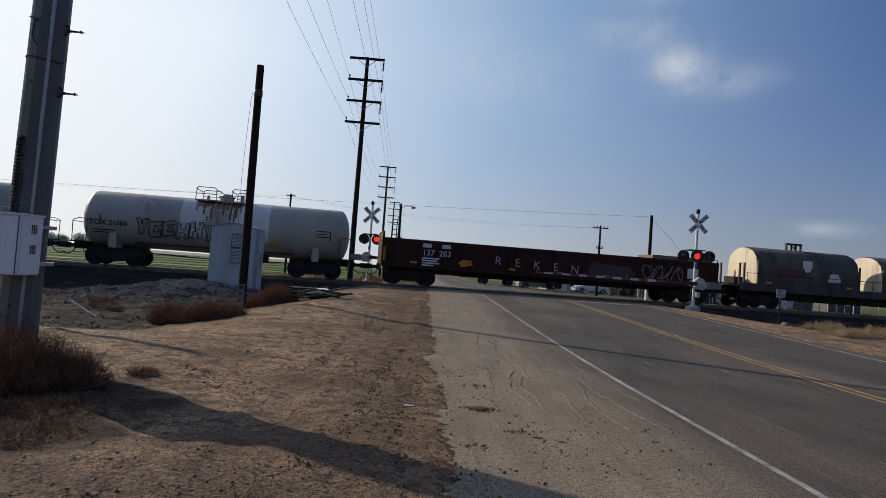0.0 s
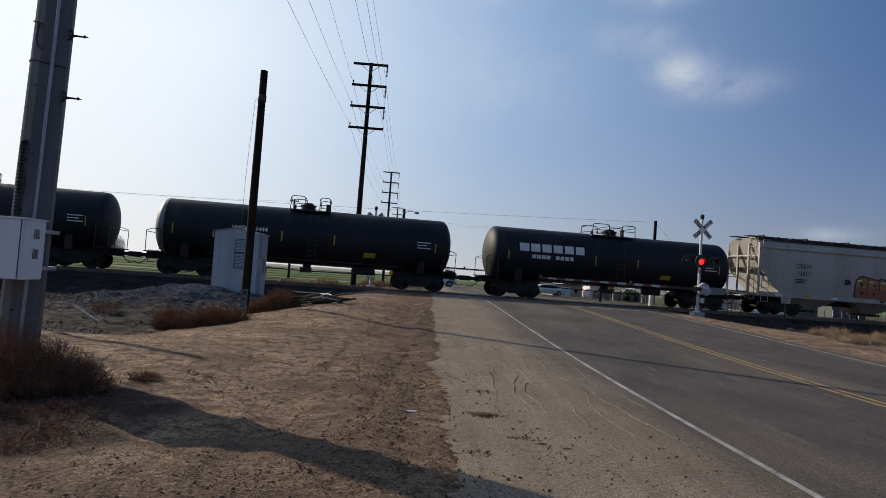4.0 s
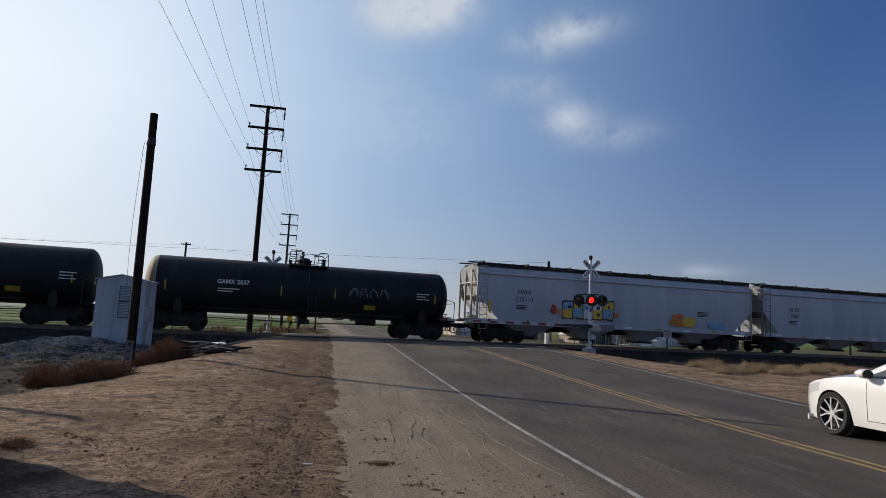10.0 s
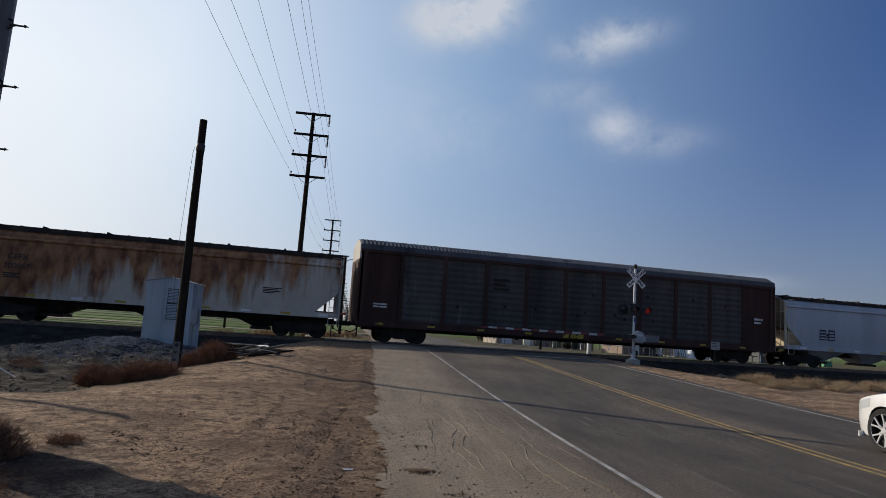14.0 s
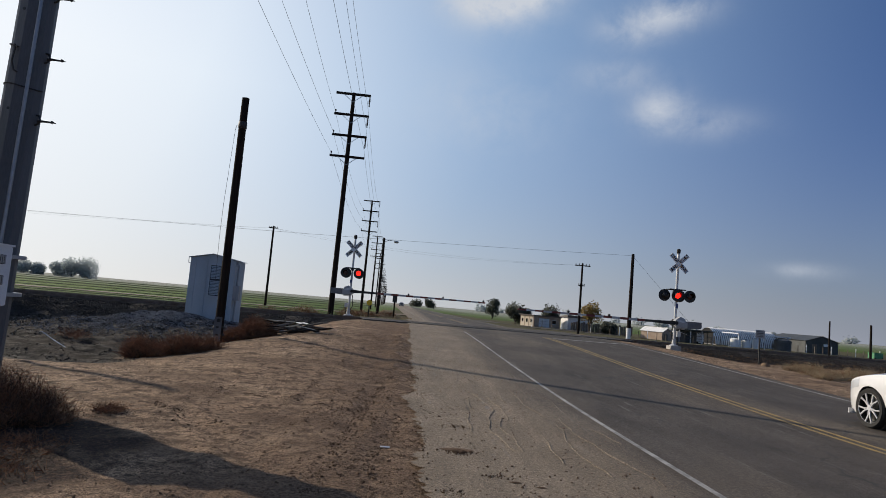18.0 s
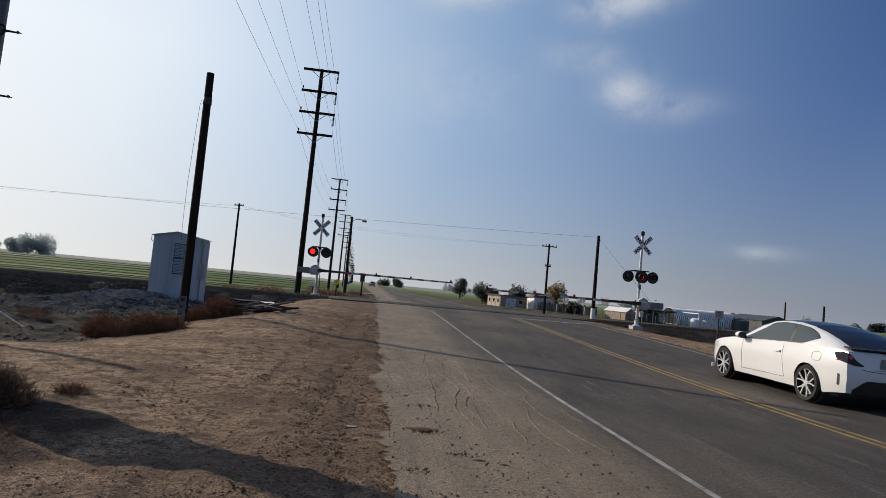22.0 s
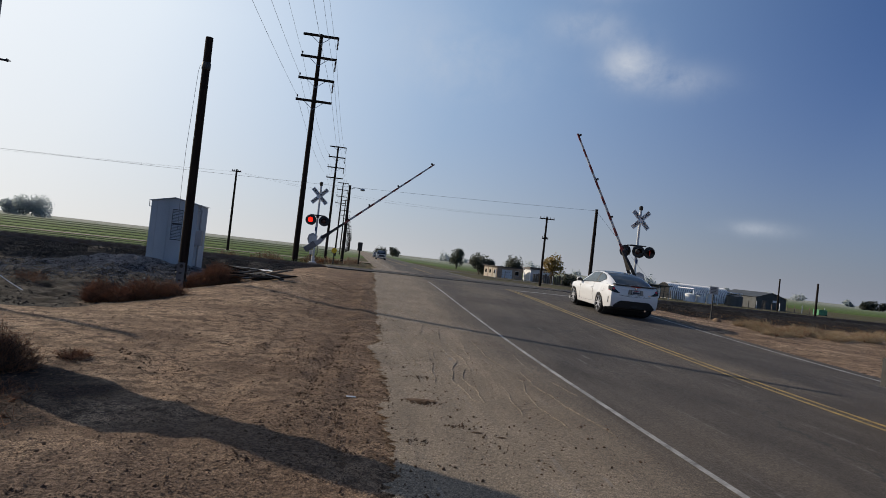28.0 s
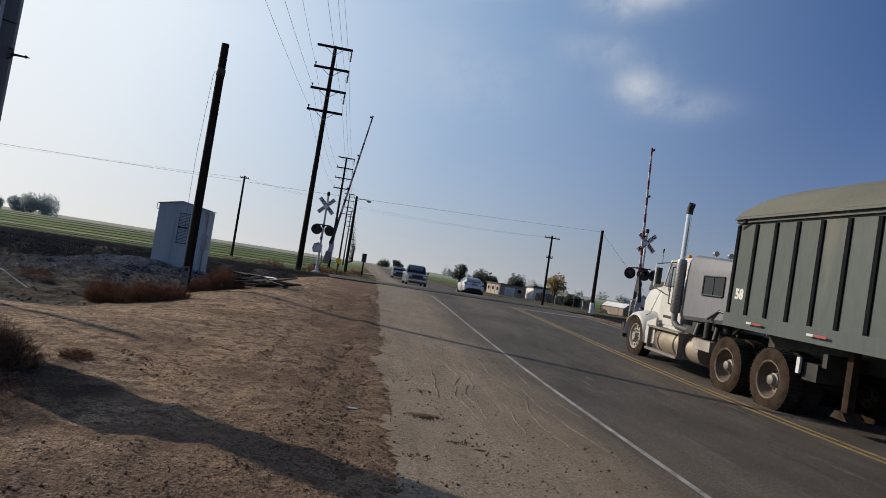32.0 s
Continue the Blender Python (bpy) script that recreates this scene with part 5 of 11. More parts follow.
def signal(x, y, z, turn, facing, lamps, buck_z, mast_h, arm_side, pivot, arm_len, arm_rows, label, drop=0.0):
    t = thing("crossing_signal", label, "railroad crossing signal", pose(x, y, z, 0, 0, turn), "crossing signals")
    part("mast", Mesh().cyl((0, 0, 0), (0, 0, mast_h - 0.2), 0.065, seg=14), ALU, t)
    part("foundation", Mesh().box(-0.27, 0.27, -0.27, 0.27, -0.5, 0.0), CONCRETE, t, smooth=0)
    part("base_casting", Mesh().lathe([(0.0, 0.20), (0.04, 0.20), (0.07, 0.105), (0.34, 0.095), (0.36, 0.075)], "z", 14), ALU, t)
    part("bell", Mesh().lathe([(mast_h - 0.25, 0.06), (mast_h - 0.2, 0.09), (mast_h - 0.05, 0.10), (mast_h, 0.05)], "z", 14), STEEL_DARK, t)
    crossbuck(t, buck_z, facing)
    ca = part("lamp_crossarm", Mesh().tube([(-0.42, -0.14, lamps[0][2] + 0.30), (0.42, -0.14, lamps[0][2] + 0.30)], 0.03, 8).cyl((0, -0.2, lamps[0][2] + 0.22), (0, 0.3, lamps[0][2] + 0.22), 0.09, seg=12).tube([(-0.42, 0.26, lamps[0][2] + 0.30), (0.42, 0.26, lamps[0][2] + 0.30)], 0.03, 8), BLACK, t)
    for lx, ly, lz, f, rows in lamps:
        lamp(t, lx, ly, lz, f, rows, LAMP_DIM if rows is NEAR_R else LAMP_RED)
    # gate mechanism
    o = -arm_side
    mech = part("gate_mechanism", Mesh().prism([(o * -0.10, pivot - 0.26), (o * 0.34, pivot - 0.30), (o * 0.42, pivot - 0.05), (o * 0.34, pivot + 0.22), (o * 0.10, pivot + 0.32), (o * -0.14, pivot + 0.14)], -0.40, -0.10), WEIGHT_PALE, t, smooth=20)
    part("mechanism_door", Mesh().prism([(o * 0.02, pivot - 0.20), (o * 0.30, pivot - 0.22), (o * 0.32, pivot + 0.10), (o * 0.06, pivot + 0.18)], -0.418, -0.40), ALU, mech, smooth=0)
    part("mechanism_hub", Mesh().cyl((0, -0.46, pivot), (0, -0.40, pivot), 0.15, seg=18), ALU, mech)
    part("mechanism_clamp", Mesh().box(-0.12, 0.12, -0.1, 0.09, pivot - 0.2, pivot - 0.12).box(-0.12, 0.12, -0.1, 0.09, pivot + 0.1, pivot + 0.18), STEEL_DARK, mech, smooth=0)
    part("junction_box", Mesh().box(min(o * 0.06, o * 0.24), max(o * 0.06, o * 0.24), -0.20, -0.04, 0.46, 0.72), ALU, t, smooth=0)
    part("conduit", Mesh().tube([(o * 0.10, -0.1, 0.0), (o * 0.16, -0.12, 0.25), (o * 0.15, -0.12, 0.46)], 0.028, 8).tube([(o * -0.09, -0.08, 0.3), (o * -0.22, -0.1, 0.55), (o * -0.16, -0.12, pivot - 0.2)], 0.022, 8), STEEL_DARK, t)
    part("bell_bracket", Mesh().box(o * 0.02 - 0.05, o * 0.02 + 0.05, -0.10, -0.055, lamps[0][2] - 0.62, lamps[0][2] - 0.40), BLUE_STICKER, t, "small blue notice plate", smooth=0)
    s = arm_side
    arm = part("gate_arm", Mesh().prism([(0, -0.10), (s * 0.5, -0.07), (s * 0.5, 0.07), (0, 0.10)], -0.50, -0.46).prism([(0, -0.10), (s * 0.5, -0.07), (s * 0.5, 0.07), (0, 0.10)], 0.06, 0.10).cyl((0, -0.52, 0), (0, 0.12, 0), 0.09, seg=14), STEEL_DARK, t, "red and white striped gate arm", pose(s * 0.13, 0, pivot))
    part("arm_root", Mesh().add([(s * 0.45, -0.50, -0.07), (s * 0.45, 0.10, -0.07), (s * 1.5, -0.26, -0.06), (s * 1.5, -0.18, -0.06), (s * 0.45, -0.50, 0.07), (s * 0.45, 0.10, 0.07), (s * 1.5, -0.26, 0.06), (s * 1.5, -0.18, 0.06)],
                                [(0, 2, 3, 1), (4, 5, 7, 6), (0, 4, 6, 2), (1, 3, 7, 5), (2, 6, 7, 3), (0, 1, 5, 4)]), STEEL_DARK, arm, smooth=0)
    n = 15
    for i in range(n):
        a, b = 1.45 + (arm_len - 1.45) * i / n, 1.45 + (arm_len - 1.45) * (i + 1) / n
        w = 0.062 - 0.022 * i / n
        part("stripe", Mesh().box(min(s * a, s * b), max(s * a, s * b), -0.245, -0.195, -w, w), (ARM_RED, ARM_WHITE)[i % 2], arm, smooth=0)
    for d in (arm_len - 0.12, arm_len * 0.68, arm_len * 0.42):
        part("arm_lamp", Mesh().cyl((s * d, -0.29, 0.10), (s * d, -0.15, 0.10), 0.055, seg=12).box(s * d - 0.04, s * d + 0.04, -0.25, -0.19, 0.02, 0.10), STEEL_DARK, arm)
    for yy in (-0.48, 0.08):
        part("counterweight_arm", Mesh().prism([(s * 0.08, -0.12), (-s * 0.30, -0.22), (-s * 0.70, -0.20), (-s * 0.70, 0.06), (-s * 0.28, 0.04), (s * 0.04, 0.14)], yy - 0.025, yy + 0.025), WEIGHT_PALE, arm, smooth=0)
        part("counterweight", Mesh().prism([(-s * 0.56, -0.24), (-s * 1.22, -0.20), (-s * 1.26, -0.12), (-s * 1.24, 0.12), (-s * 0.56, 0.12)], yy - 0.06, yy + 0.06), WEIGHT_GREY, arm, smooth=0)
    MOVES.append((arm, [(tt, pose(s * 0.13, 0, pivot + drop, 0, s * -a, 0) @ pose(0, 0, -drop)) for tt, a in arm_rows]))
    return t


NEAR_L, NEAR_R = flash_rows(1.192, 0.2475, 0.55), flash_rows(1.192, 0.8435, 0.55)
FAR_R, FAR_L = flash_rows(1.192, 0.20, 0.58), flash_rows(1.192, 0.796, 0.58)
near_gate = [(0, 0), (24.6, 0), (25.0, 7), (25.5, 17), (26.0, 25), (26.5, 35), (27.5, 54), (28.5, 68), (28.8, 71.5), (29.1, 77), (29.4, 80.6), (29.7, 84), (30, 86.5), (31, 87.5), (32, 87.5)]
far_gate = [(0, 0), (24.2, 0), (25.0, 7), (25.5, 12), (26.0, 16.7), (26.5, 22.5), (27.5, 35), (28.5, 45), (29.1, 51.5), (29.7, 57), (30.3, 64.5), (31, 73.5), (32, 81)]
signal(13.15, 32.0, 0.46, 0, -1, [(-0.03, -0.22, 2.50, -1, NEAR_L), (0.60, -0.22, 2.50, -1, NEAR_R), (-0.50, 0.30, 2.50, 1, NEAR_L), (0.28, 0.30, 2.50, 1, NEAR_R)],
       4.12, 4.86, -1, 1.14, 7.85, near_gate, "silver crossing signal with crossbuck, red lamps and a striped gate arm")
signal(-3.66, 39.0, 0.42, 0, -1, [(-0.37, -0.22, 2.50, -1, FAR_L), (0.40, -0.22, 2.50, -1, FAR_R), (-0.37, 0.30, 2.50, 1, FAR_L), (0.40, 0.30, 2.50, 1, FAR_R)],
       3.94, 4.80, 1, 1.42, 7.95, far_gate, "silver crossing signal beyond the tracks with crossbuck and lamps", 0.5)


# ---- freight train ----
SPEED = 20.49


def paint(name, dark, light, rough=0.5, dirt=(0.10, 0.085, 0.07), cut=0.60, streak=True):
    return surf(name, dark, light, rough, 0.7, 0.04, stretch=(1.5, 1.5, 0.22) if streak else (1, 1, 1), spots=dirt, spot_cut=cut, spot_scale=0.9, fine=18)


P_WHITE = paint("tank_white", (0.50, 0.49, 0.47), (0.66, 0.65, 0.63), cut=0.70)
P_GREY = paint("tank_grey", (0.285, 0.262, 0.228), (0.40, 0.372, 0.328), cut=0.66)
P_BLACK = paint("tank_black", (0.008, 0.009, 0.012), (0.021, 0.021, 0.025), 0.55, (0.033, 0.029, 0.028), 0.64)
P_BLUE = paint("tank_navy", (0.013, 0.017, 0.036), (0.028, 0.034, 0.062), 0.5, (0.05, 0.05, 0.06), 0.68)
P_HOPPER = paint("hopper_beige", (0.30, 0.278, 0.245), (0.42, 0.392, 0.35), 0.6, (0.27, 0.24, 0.20), 0.66)
P_PALE = paint("hopper_pale_grey", (0.34, 0.36, 0.40), (0.47, 0.49, 0.53), 0.55, (0.33, 0.33, 0.33), 0.70)
P_GREEN = paint("hopper_green", (0.005, 0.013, 0.010), (0.012, 0.025, 0.020), 0.5, (0.03, 0.035, 0.03), 0.68)
def rusted_paint():
    """Beige paint that rusts from the roof edge down, in broad runs and blotches."""
    m = surf("hopper_rusted", (0.46, 0.40, 0.32), (0.60, 0.54, 0.45), 0.75, 0.9, 0.04, fine=9)
    n, l = m.node_tree.nodes, m.node_tree.links
    p = n["Principled BSDF"]
    col = p.inputs["Base Color"].links[0].from_socket
    co, sp_ = n.new("ShaderNodeTexCoord"), n.new("ShaderNodeSeparateXYZ")
    l.new(co.outputs["Object"], sp_.inputs[0])

    def tex(scale, stretch, detail=7):
        mp, t = n.new("ShaderNodeMapping"), n.new("ShaderNodeTexNoise")
        mp.inputs["Scale"].default_value = stretch
        t.inputs["Scale"].default_value, t.inputs["Detail"].default_value = scale, detail
        l.new(co.outputs["Object"], mp.inputs["Vector"])
        l.new(mp.outputs["Vector"], t.inputs["Vector"])
        return t.outputs["Fac"]

    def op(kind, a, b, clamp=False):
        k = n.new("ShaderNodeMath")
        k.operation, k.use_clamp = kind, clamp
        for i, v in enumerate((a, b)):
            if isinstance(v, (int, float)):
                k.inputs[i].default_value = v
            else:
                l.new(v, k.inputs[i])
        return k.outputs[0]

    rise = op("MULTIPLY", op("SUBTRACT", sp_.outputs["Z"], 2.55), 0.17)
    ahead = op("MULTIPLY", op("SUBTRACT", 4.0, sp_.outputs["X"]), 0.018)
    runs = op("ADD", op("MULTIPLY", tex(0.55, (1.4, 1, 0.35)), 1.25), op("MULTIPLY", tex(2.6, (1.6, 1, 0.22)), 0.5))
    fac = op("MULTIPLY", op("SUBTRACT", op("ADD", op("ADD", runs, rise), ahead), 0.77), 4.0, True)
    rr = n.new("ShaderNodeValToRGB")
    rr.color_ramp.elements[0].position, rr.color_ramp.elements[1].position = 0.34, 0.68
    rr.color_ramp.elements[0].color, rr.color_ramp.elements[1].color = (0.13, 0.045, 0.018, 1), (0.40, 0.185, 0.075, 1)
    l.new(tex(3.0, (1, 1, 0.5)), rr.inputs["Fac"])
    mx = n.new("ShaderNodeMixRGB")
    l.new(fac, mx.inputs["Fac"])
    l.new(col, mx.inputs["Color1"])
    l.new(rr.outputs["Color"], mx.inputs["Color2"])
    l.new(mx.outputs["Color"], p.inputs["Base Color"])
    return m


P_RUST = rusted_paint()
P_DIRTY = paint("hopper_dirty", (0.14, 0.125, 0.105), (0.27, 0.25, 0.22), 0.75, (0.06, 0.045, 0.035), 0.52)
P_GOND = paint("gondola_oxide", (0.032, 0.013, 0.010), (0.064, 0.026, 0.020), 0.9, (0.03, 0.024, 0.02), 0.6)
P_RACK = paint("rack_oxide", (0.048, 0.025, 0.020), (0.085, 0.045, 0.037), 0.85, (0.04, 0.03, 0.026), 0.62)
P_PANEL = paint("rack_galvanised", (0.045, 0.040, 0.038), (0.115, 0.098, 0.088), 0.8, (0.16, 0.14, 0.125), 0.66)
P_HOOD = paint("coil_hood", (0.075, 0.069, 0.062), (0.130, 0.120, 0.108), 0.85, (0.06, 0.052, 0.046), 0.60)
P_FRAME = paint("frame_black", (0.012, 0.011, 0.010), (0.040, 0.036, 0.032), 0.8, (0.06, 0.048, 0.038), 0.62)
P_ROOF = paint("rack_roof", (0.060, 0.064, 0.074), (0.105, 0.110, 0.124), 0.75, (0.03, 0.03, 0.03), 0.64)
# cream for car ends, with the warm sun on them put into it
P_CREAM = paint("sun_bleached_cream", (0.50, 0.43, 0.32), (0.66, 0.58, 0.44), 0.7, (0.36, 0.29, 0.21), 0.62)
# tank heads on the sunward end: dust, with sunlight put into the tone
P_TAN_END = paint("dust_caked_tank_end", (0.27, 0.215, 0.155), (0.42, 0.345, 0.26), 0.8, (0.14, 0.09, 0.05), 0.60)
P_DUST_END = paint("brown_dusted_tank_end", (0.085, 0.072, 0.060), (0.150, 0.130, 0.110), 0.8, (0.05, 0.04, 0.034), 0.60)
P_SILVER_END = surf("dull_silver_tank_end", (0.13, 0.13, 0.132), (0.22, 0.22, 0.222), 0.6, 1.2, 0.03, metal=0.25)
P_DECK = paint("coil_deck_grey", (0.050, 0.044, 0.040), (0.100, 0.088, 0.080), 0.75, (0.08, 0.07, 0.06), 0.6)
for sheen in (P_BLACK, P_GREEN, P_GOND, P_RACK, P_PANEL, P_ROOF, P_FRAME, P_HOOD, P_DECK):
    sheen.node_tree.nodes["Principled BSDF"].inputs["Specular IOR Level"].default_value = 0.22
MARK_WHITE, MARK_BLACK = plain("stencil_white", (0.62, 0.62, 0.60), 0.7), plain("stencil_black", (0.02, 0.02, 0.022), 0.7)
DECAL_NAVY = plain("navy_decal", (0.022, 0.028, 0.055), 0.6)
YELLOW_DULL = surf("faded_safety_yellow", (0.40, 0.27, 0.06), (0.58, 0.42, 0.12), 0.7, 3.0, 0.05)
MARK_YELLOW = plain("reflector_yellow", (0.42, 0.29, 0.03), 0.6)
RUST = surf("rust_run", (0.12, 0.045, 0.02), (0.26, 0.12, 0.06), 0.9, 2.0, 0.1, stretch=(4, 4, 0.4))


RUST_PALE = surf("thin_rust_stain", (0.22, 0.13, 0.085), (0.40, 0.31, 0.245), 0.9, 2.0, 0.05, stretch=(4, 4, 0.4))


def tag_paint(name, c):
    return surf(name, tuple(v * 0.8 for v in c), c, 0.6, 3.0, 0.0)


G_MAROON, G_AMBER, G_BRICK = tag_paint("spray_maroon", (0.085, 0.030, 0.026)), tag_paint("spray_amber", (0.36, 0.175, 0.035)), tag_paint("spray_brick", (0.30, 0.088, 0.040))
G_ORANGE, G_RED, G_YEL, G_CYAN, G_DARK = tag_paint("spray_orange", (0.62, 0.20, 0.04)), tag_paint("spray_red", (0.35, 0.05, 0.04)), tag_paint("spray_yellow", (0.75, 0.48, 0.05)), tag_paint("spray_blue", (0.20, 0.38, 0.55)), tag_paint("spray_dark", (0.03, 0.025, 0.03))
wheel_b = Mesh()
for s in (-1, 1):
    y = 0.7525 * s
    wheel_b.lathe([(y - 0.06 * 1, 0.10), (y - 0.055, 0.38), (y - 0.065, 0.40), (y - 0.065, 0.455), (y + 0.05 * 1, 0.457), (y + 0.06, 0.40), (y + 0.03, 0.38), (y + 0.02, 0.12), (y + 0.1, 0.10)], "y", 22)
wheel_b.cyl((0, -1.05, 0), (0, 1.05, 0), 0.075, seg=10)
frame_b = Mesh()
for s in (-1, 1):
    y = 1.0 * s
    frame_b.prism([(-1.25, 0.50), (-1.25, 0.62), (-0.62, 0.72), (-0.35, 0.80), (0.35, 0.80), (0.62, 0.72), (1.25, 0.62), (1.25, 0.50), (0.72, 0.44), (0.42, 0.22), (-0.42, 0.22), (-0.72, 0.44)], y - 0.09, y + 0.09)
    for x in (-0.89, 0.89):
        frame_b.box(x - 0.17, x + 0.17, y - 0.12, y + 0.12, 0.32, 0.56)
        frame_b.cyl((x, y - 0.16 * 1, 0.46), (x, y + 0.16, 0.46), 0.10, seg=10)
    for x in (-0.14, 0.0, 0.14):
        frame_b.cyl((x, y, 0.30), (x, y, 0.62), 0.06, seg=8)
frame_b.box(-0.2, 0.2, -1.1, 1.1, 0.55, 0.76)
WHEEL_ME = part("wheelset", wheel_b, P_FRAME)
FRAME_ME = part("bogie", frame_b, P_FRAME)
COUP = Mesh().box(-0.62, 0.0, -0.09, 0.09, 0.76, 0.94).box(-0.85, -0.55, -0.15, 0.13, 0.72, 0.98).box(-0.25, 0.0, -0.24, 0.24, 0.70, 1.02)
COUP.tube([(-0.1, -0.3, 0.85), (-0.3, -0.32, 0.55), (-0.55, -0.28, 0.42), (-0.8, -0.2, 0.5)], 0.025, 6)
COUP_ME = part("coupler", COUP, P_FRAME, smooth=0)
COUP_ME["label"] = "rusty knuckle coupler with an air hose"
BASE = [WHEEL_ME, FRAME_ME, COUP_ME]


def car(name, label, category, s0, s1):
    """A freight car between two coupling points along the train at the start; its middle is the origin, on the rails."""
    t = thing(name, label, category, None, "freight train")
    mid = (s0 + s1) / 2
    MOVES.append((t, [(tt, TRACK @ pose(mid - SPEED * tt, 0, 0)) for tt in (0, 4, 8, 12, 16, 20, 24, 28, 32)]))
    half = (s1 - s0) / 2
    for s in (-1, 1):
        again(COUP_ME, t, pose(s * (half - 0.83), 0, 0, 0, 0, 0 if s < 0 else 180))
    return t, half


def bogies(t, at):
    for x in at:
        f = again(FRAME_ME, t, pose(x, 0, 0))
        for dx in (-0.89, 0.89):
            again(WHEEL_ME, f, pose(dx, 0, 0.457))


def ladder(t, x, y, z0, z1, w=0.4, along="x", m=STEEL_DARK, name="ladder", rungs=None):
    b = Mesh()
    dx, dy = (w / 2, 0) if along == "x" else (0, w / 2)
    for s in (-1, 1):
        b.tube([(x + s * dx, y + s * dy, z0), (x + s * dx, y + s * dy, z1)], 0.018, 6)
    n = rungs or max(2, int((z1 - z0) / 0.38))
    for i in range(n + 1):
        z = z0 + (z1 - z0) * i / n
        b.tube([(x - dx, y - dy, z), (x + dx, y + dy, z)], 0.014, 5)
    return part(name, b, m, t)


def bars(t, x, z, rows, mat, y, h=0.07):
    """Lines of small unreadable stencilling as plain bars."""
    for i, w in enumerate(rows):
        part("stencil_bar", Mesh().box(x, x + w, y - 0.004, y, z - i * h * 1.7, z - i * h * 1.7 + h), mat, t, smooth=0)


def tank_car(s0, s1, mat, label, mark="", mark_mat=None, r=1.42, cz=2.36, gear=0, panel=None, rust=False, bar_mark=False, mark_x=-0.32, end=None, stripes=True, size=0.30, mark_z=2.75):
    t, half = car("tank_car", label, "tank car", s0, s1)
    L = half - 0.95
    n = 10
    pr = [(-L + 0.55 * (1 - math.cos(i / n * math.pi / 2)) if i else -L, r * math.sin(i / n * math.pi / 2) if i else 0.02) for i in range(n)]
    prof = pr + [(-L + 0.56, r), (-L * 0.5, r), (0, r * 1.006), (L * 0.5, r), (L - 0.56, r)] + [(-a, q) for a, q in reversed(pr)]
    part("tank_shell", Mesh().lathe(prof, "x", 72, (0, 0, cz)), mat, t, smooth=30)
    # only the sunward head takes the sun-toned colour
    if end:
        part("tank_head", Mesh().lathe([(a_ - 0.006, q_ * 1.004) for a_, q_ in pr] + [(-L + 0.60, r * 1.004)], "x", 72, (0, 0, cz), caps=False), end, t, "dusty tank head with sunlight in its tone", smooth=40)
    for x in (-L * 0.62, -L * 0.22, L * 0.22, L * 0.62):
        part("weld_band", Mesh().lathe([(x - 0.03, r + 0.002), (x, r + 0.009), (x + 0.03, r + 0.002)], "x", 40, (0, 0, cz)), mat, t)
    bx = half - 2.6
    bogies(t, (-bx, bx))
    for s in (-1, 1):
        b = Mesh().box(s * bx - 0.16, s * bx + 0.16, -1.35, 1.35, 0.86, 1.06)
        b.prism([(s * bx - 0.20, 1.02), (s * bx + 0.20, 1.02), (s * bx + 0.13, 1.56), (s * bx - 0.13, 1.56)], -1.36, -1.22)
        b.prism([(s * bx - 0.20, 1.02), (s * bx + 0.20, 1.02), (s * bx + 0.13, 1.56), (s * bx - 0.13, 1.56)], 1.22, 1.36)
        part("tank_saddle", b, mat if mat in (P_WHITE, P_GREY) else P_FRAME, t, smooth=0)
        part("stub_sill", Mesh().box(min(s * (bx - 1.3), s * (half - 0.9)), max(s * (bx - 1.3), s * (half - 0.9)), -0.28, 0.28, 0.72, 1.02), P_FRAME, t, smooth=0)
        xe = s * (half - 1.12)
        part("end_platform", Mesh().box(xe - 0.35, xe + 0.35, -1.45, 1.45, 1.02, 1.08), P_FRAME, t, smooth=0)
        b = Mesh()
        for yy in (-1.4, 1.4):
            b.tube([(xe + s * 0.28, yy, 1.05), (xe + s * 0.30, yy, 2.05), (xe + s * 0.05, yy, 2.15), (xe - s * 0.32, yy, 2.15), (xe - s * 0.34, yy, 1.06)], 0.019, 6)
        b.tube([(xe + s * 0.30, -1.4, 2.0), (xe + s * 0.30, 1.4, 2.0)], 0.019, 6)
        part("end_railing", b, STEEL_DARK if mat not in (P_WHITE,) else P_GREY, t)
        ladder(t, xe - s * 0.1, -1.46, 0.55, 1.1, 0.42, m=P_FRAME, name="step", rungs=2)
    part("running_rail", Mesh().tube([(-bx + 1.0, -1.38, 1.16), (bx - 1.0, -1.38, 1.16)], 0.035, 6), P_FRAME, t)
    part("running_rail", Mesh().tube([(-bx + 1.0, 1.38, 1.16), (bx - 1.0, 1.38, 1.16)], 0.035, 6), P_FRAME, t)
    part("brake_reservoir", Mesh().lathe([(-0.8, 0.08), (-0.75, 0.2), (0.25, 0.2), (0.3, 0.08)], "x", 14, (bx - 2.6, -0.5, 0.82)), P_FRAME, t)
    part("brake_rigging", Mesh().tube([(-bx + 1.2, -0.4, 0.7), (0, -0.4, 0.62), (bx - 1.2, -0.4, 0.7)], 0.03, 6).box(-0.3, 0.25, -0.6, 0.1, 0.55, 0.8), P_FRAME, t)
    part("bottom_outlet", Mesh().lathe([(0.62, 0.12), (0.66, 0.18), (0.98, 0.22)], "z", 14), P_FRAME, t)
    # top works
    top = cz + r
    gx0, gx1 = (-1.25, 1.25) if gear == 0 else (-2.4, 1.9) if gear == 1 else (-1.0, 1.0)
    rail_m = STEEL_DARK if mat not in (P_WHITE, P_GREY) else P_GREY
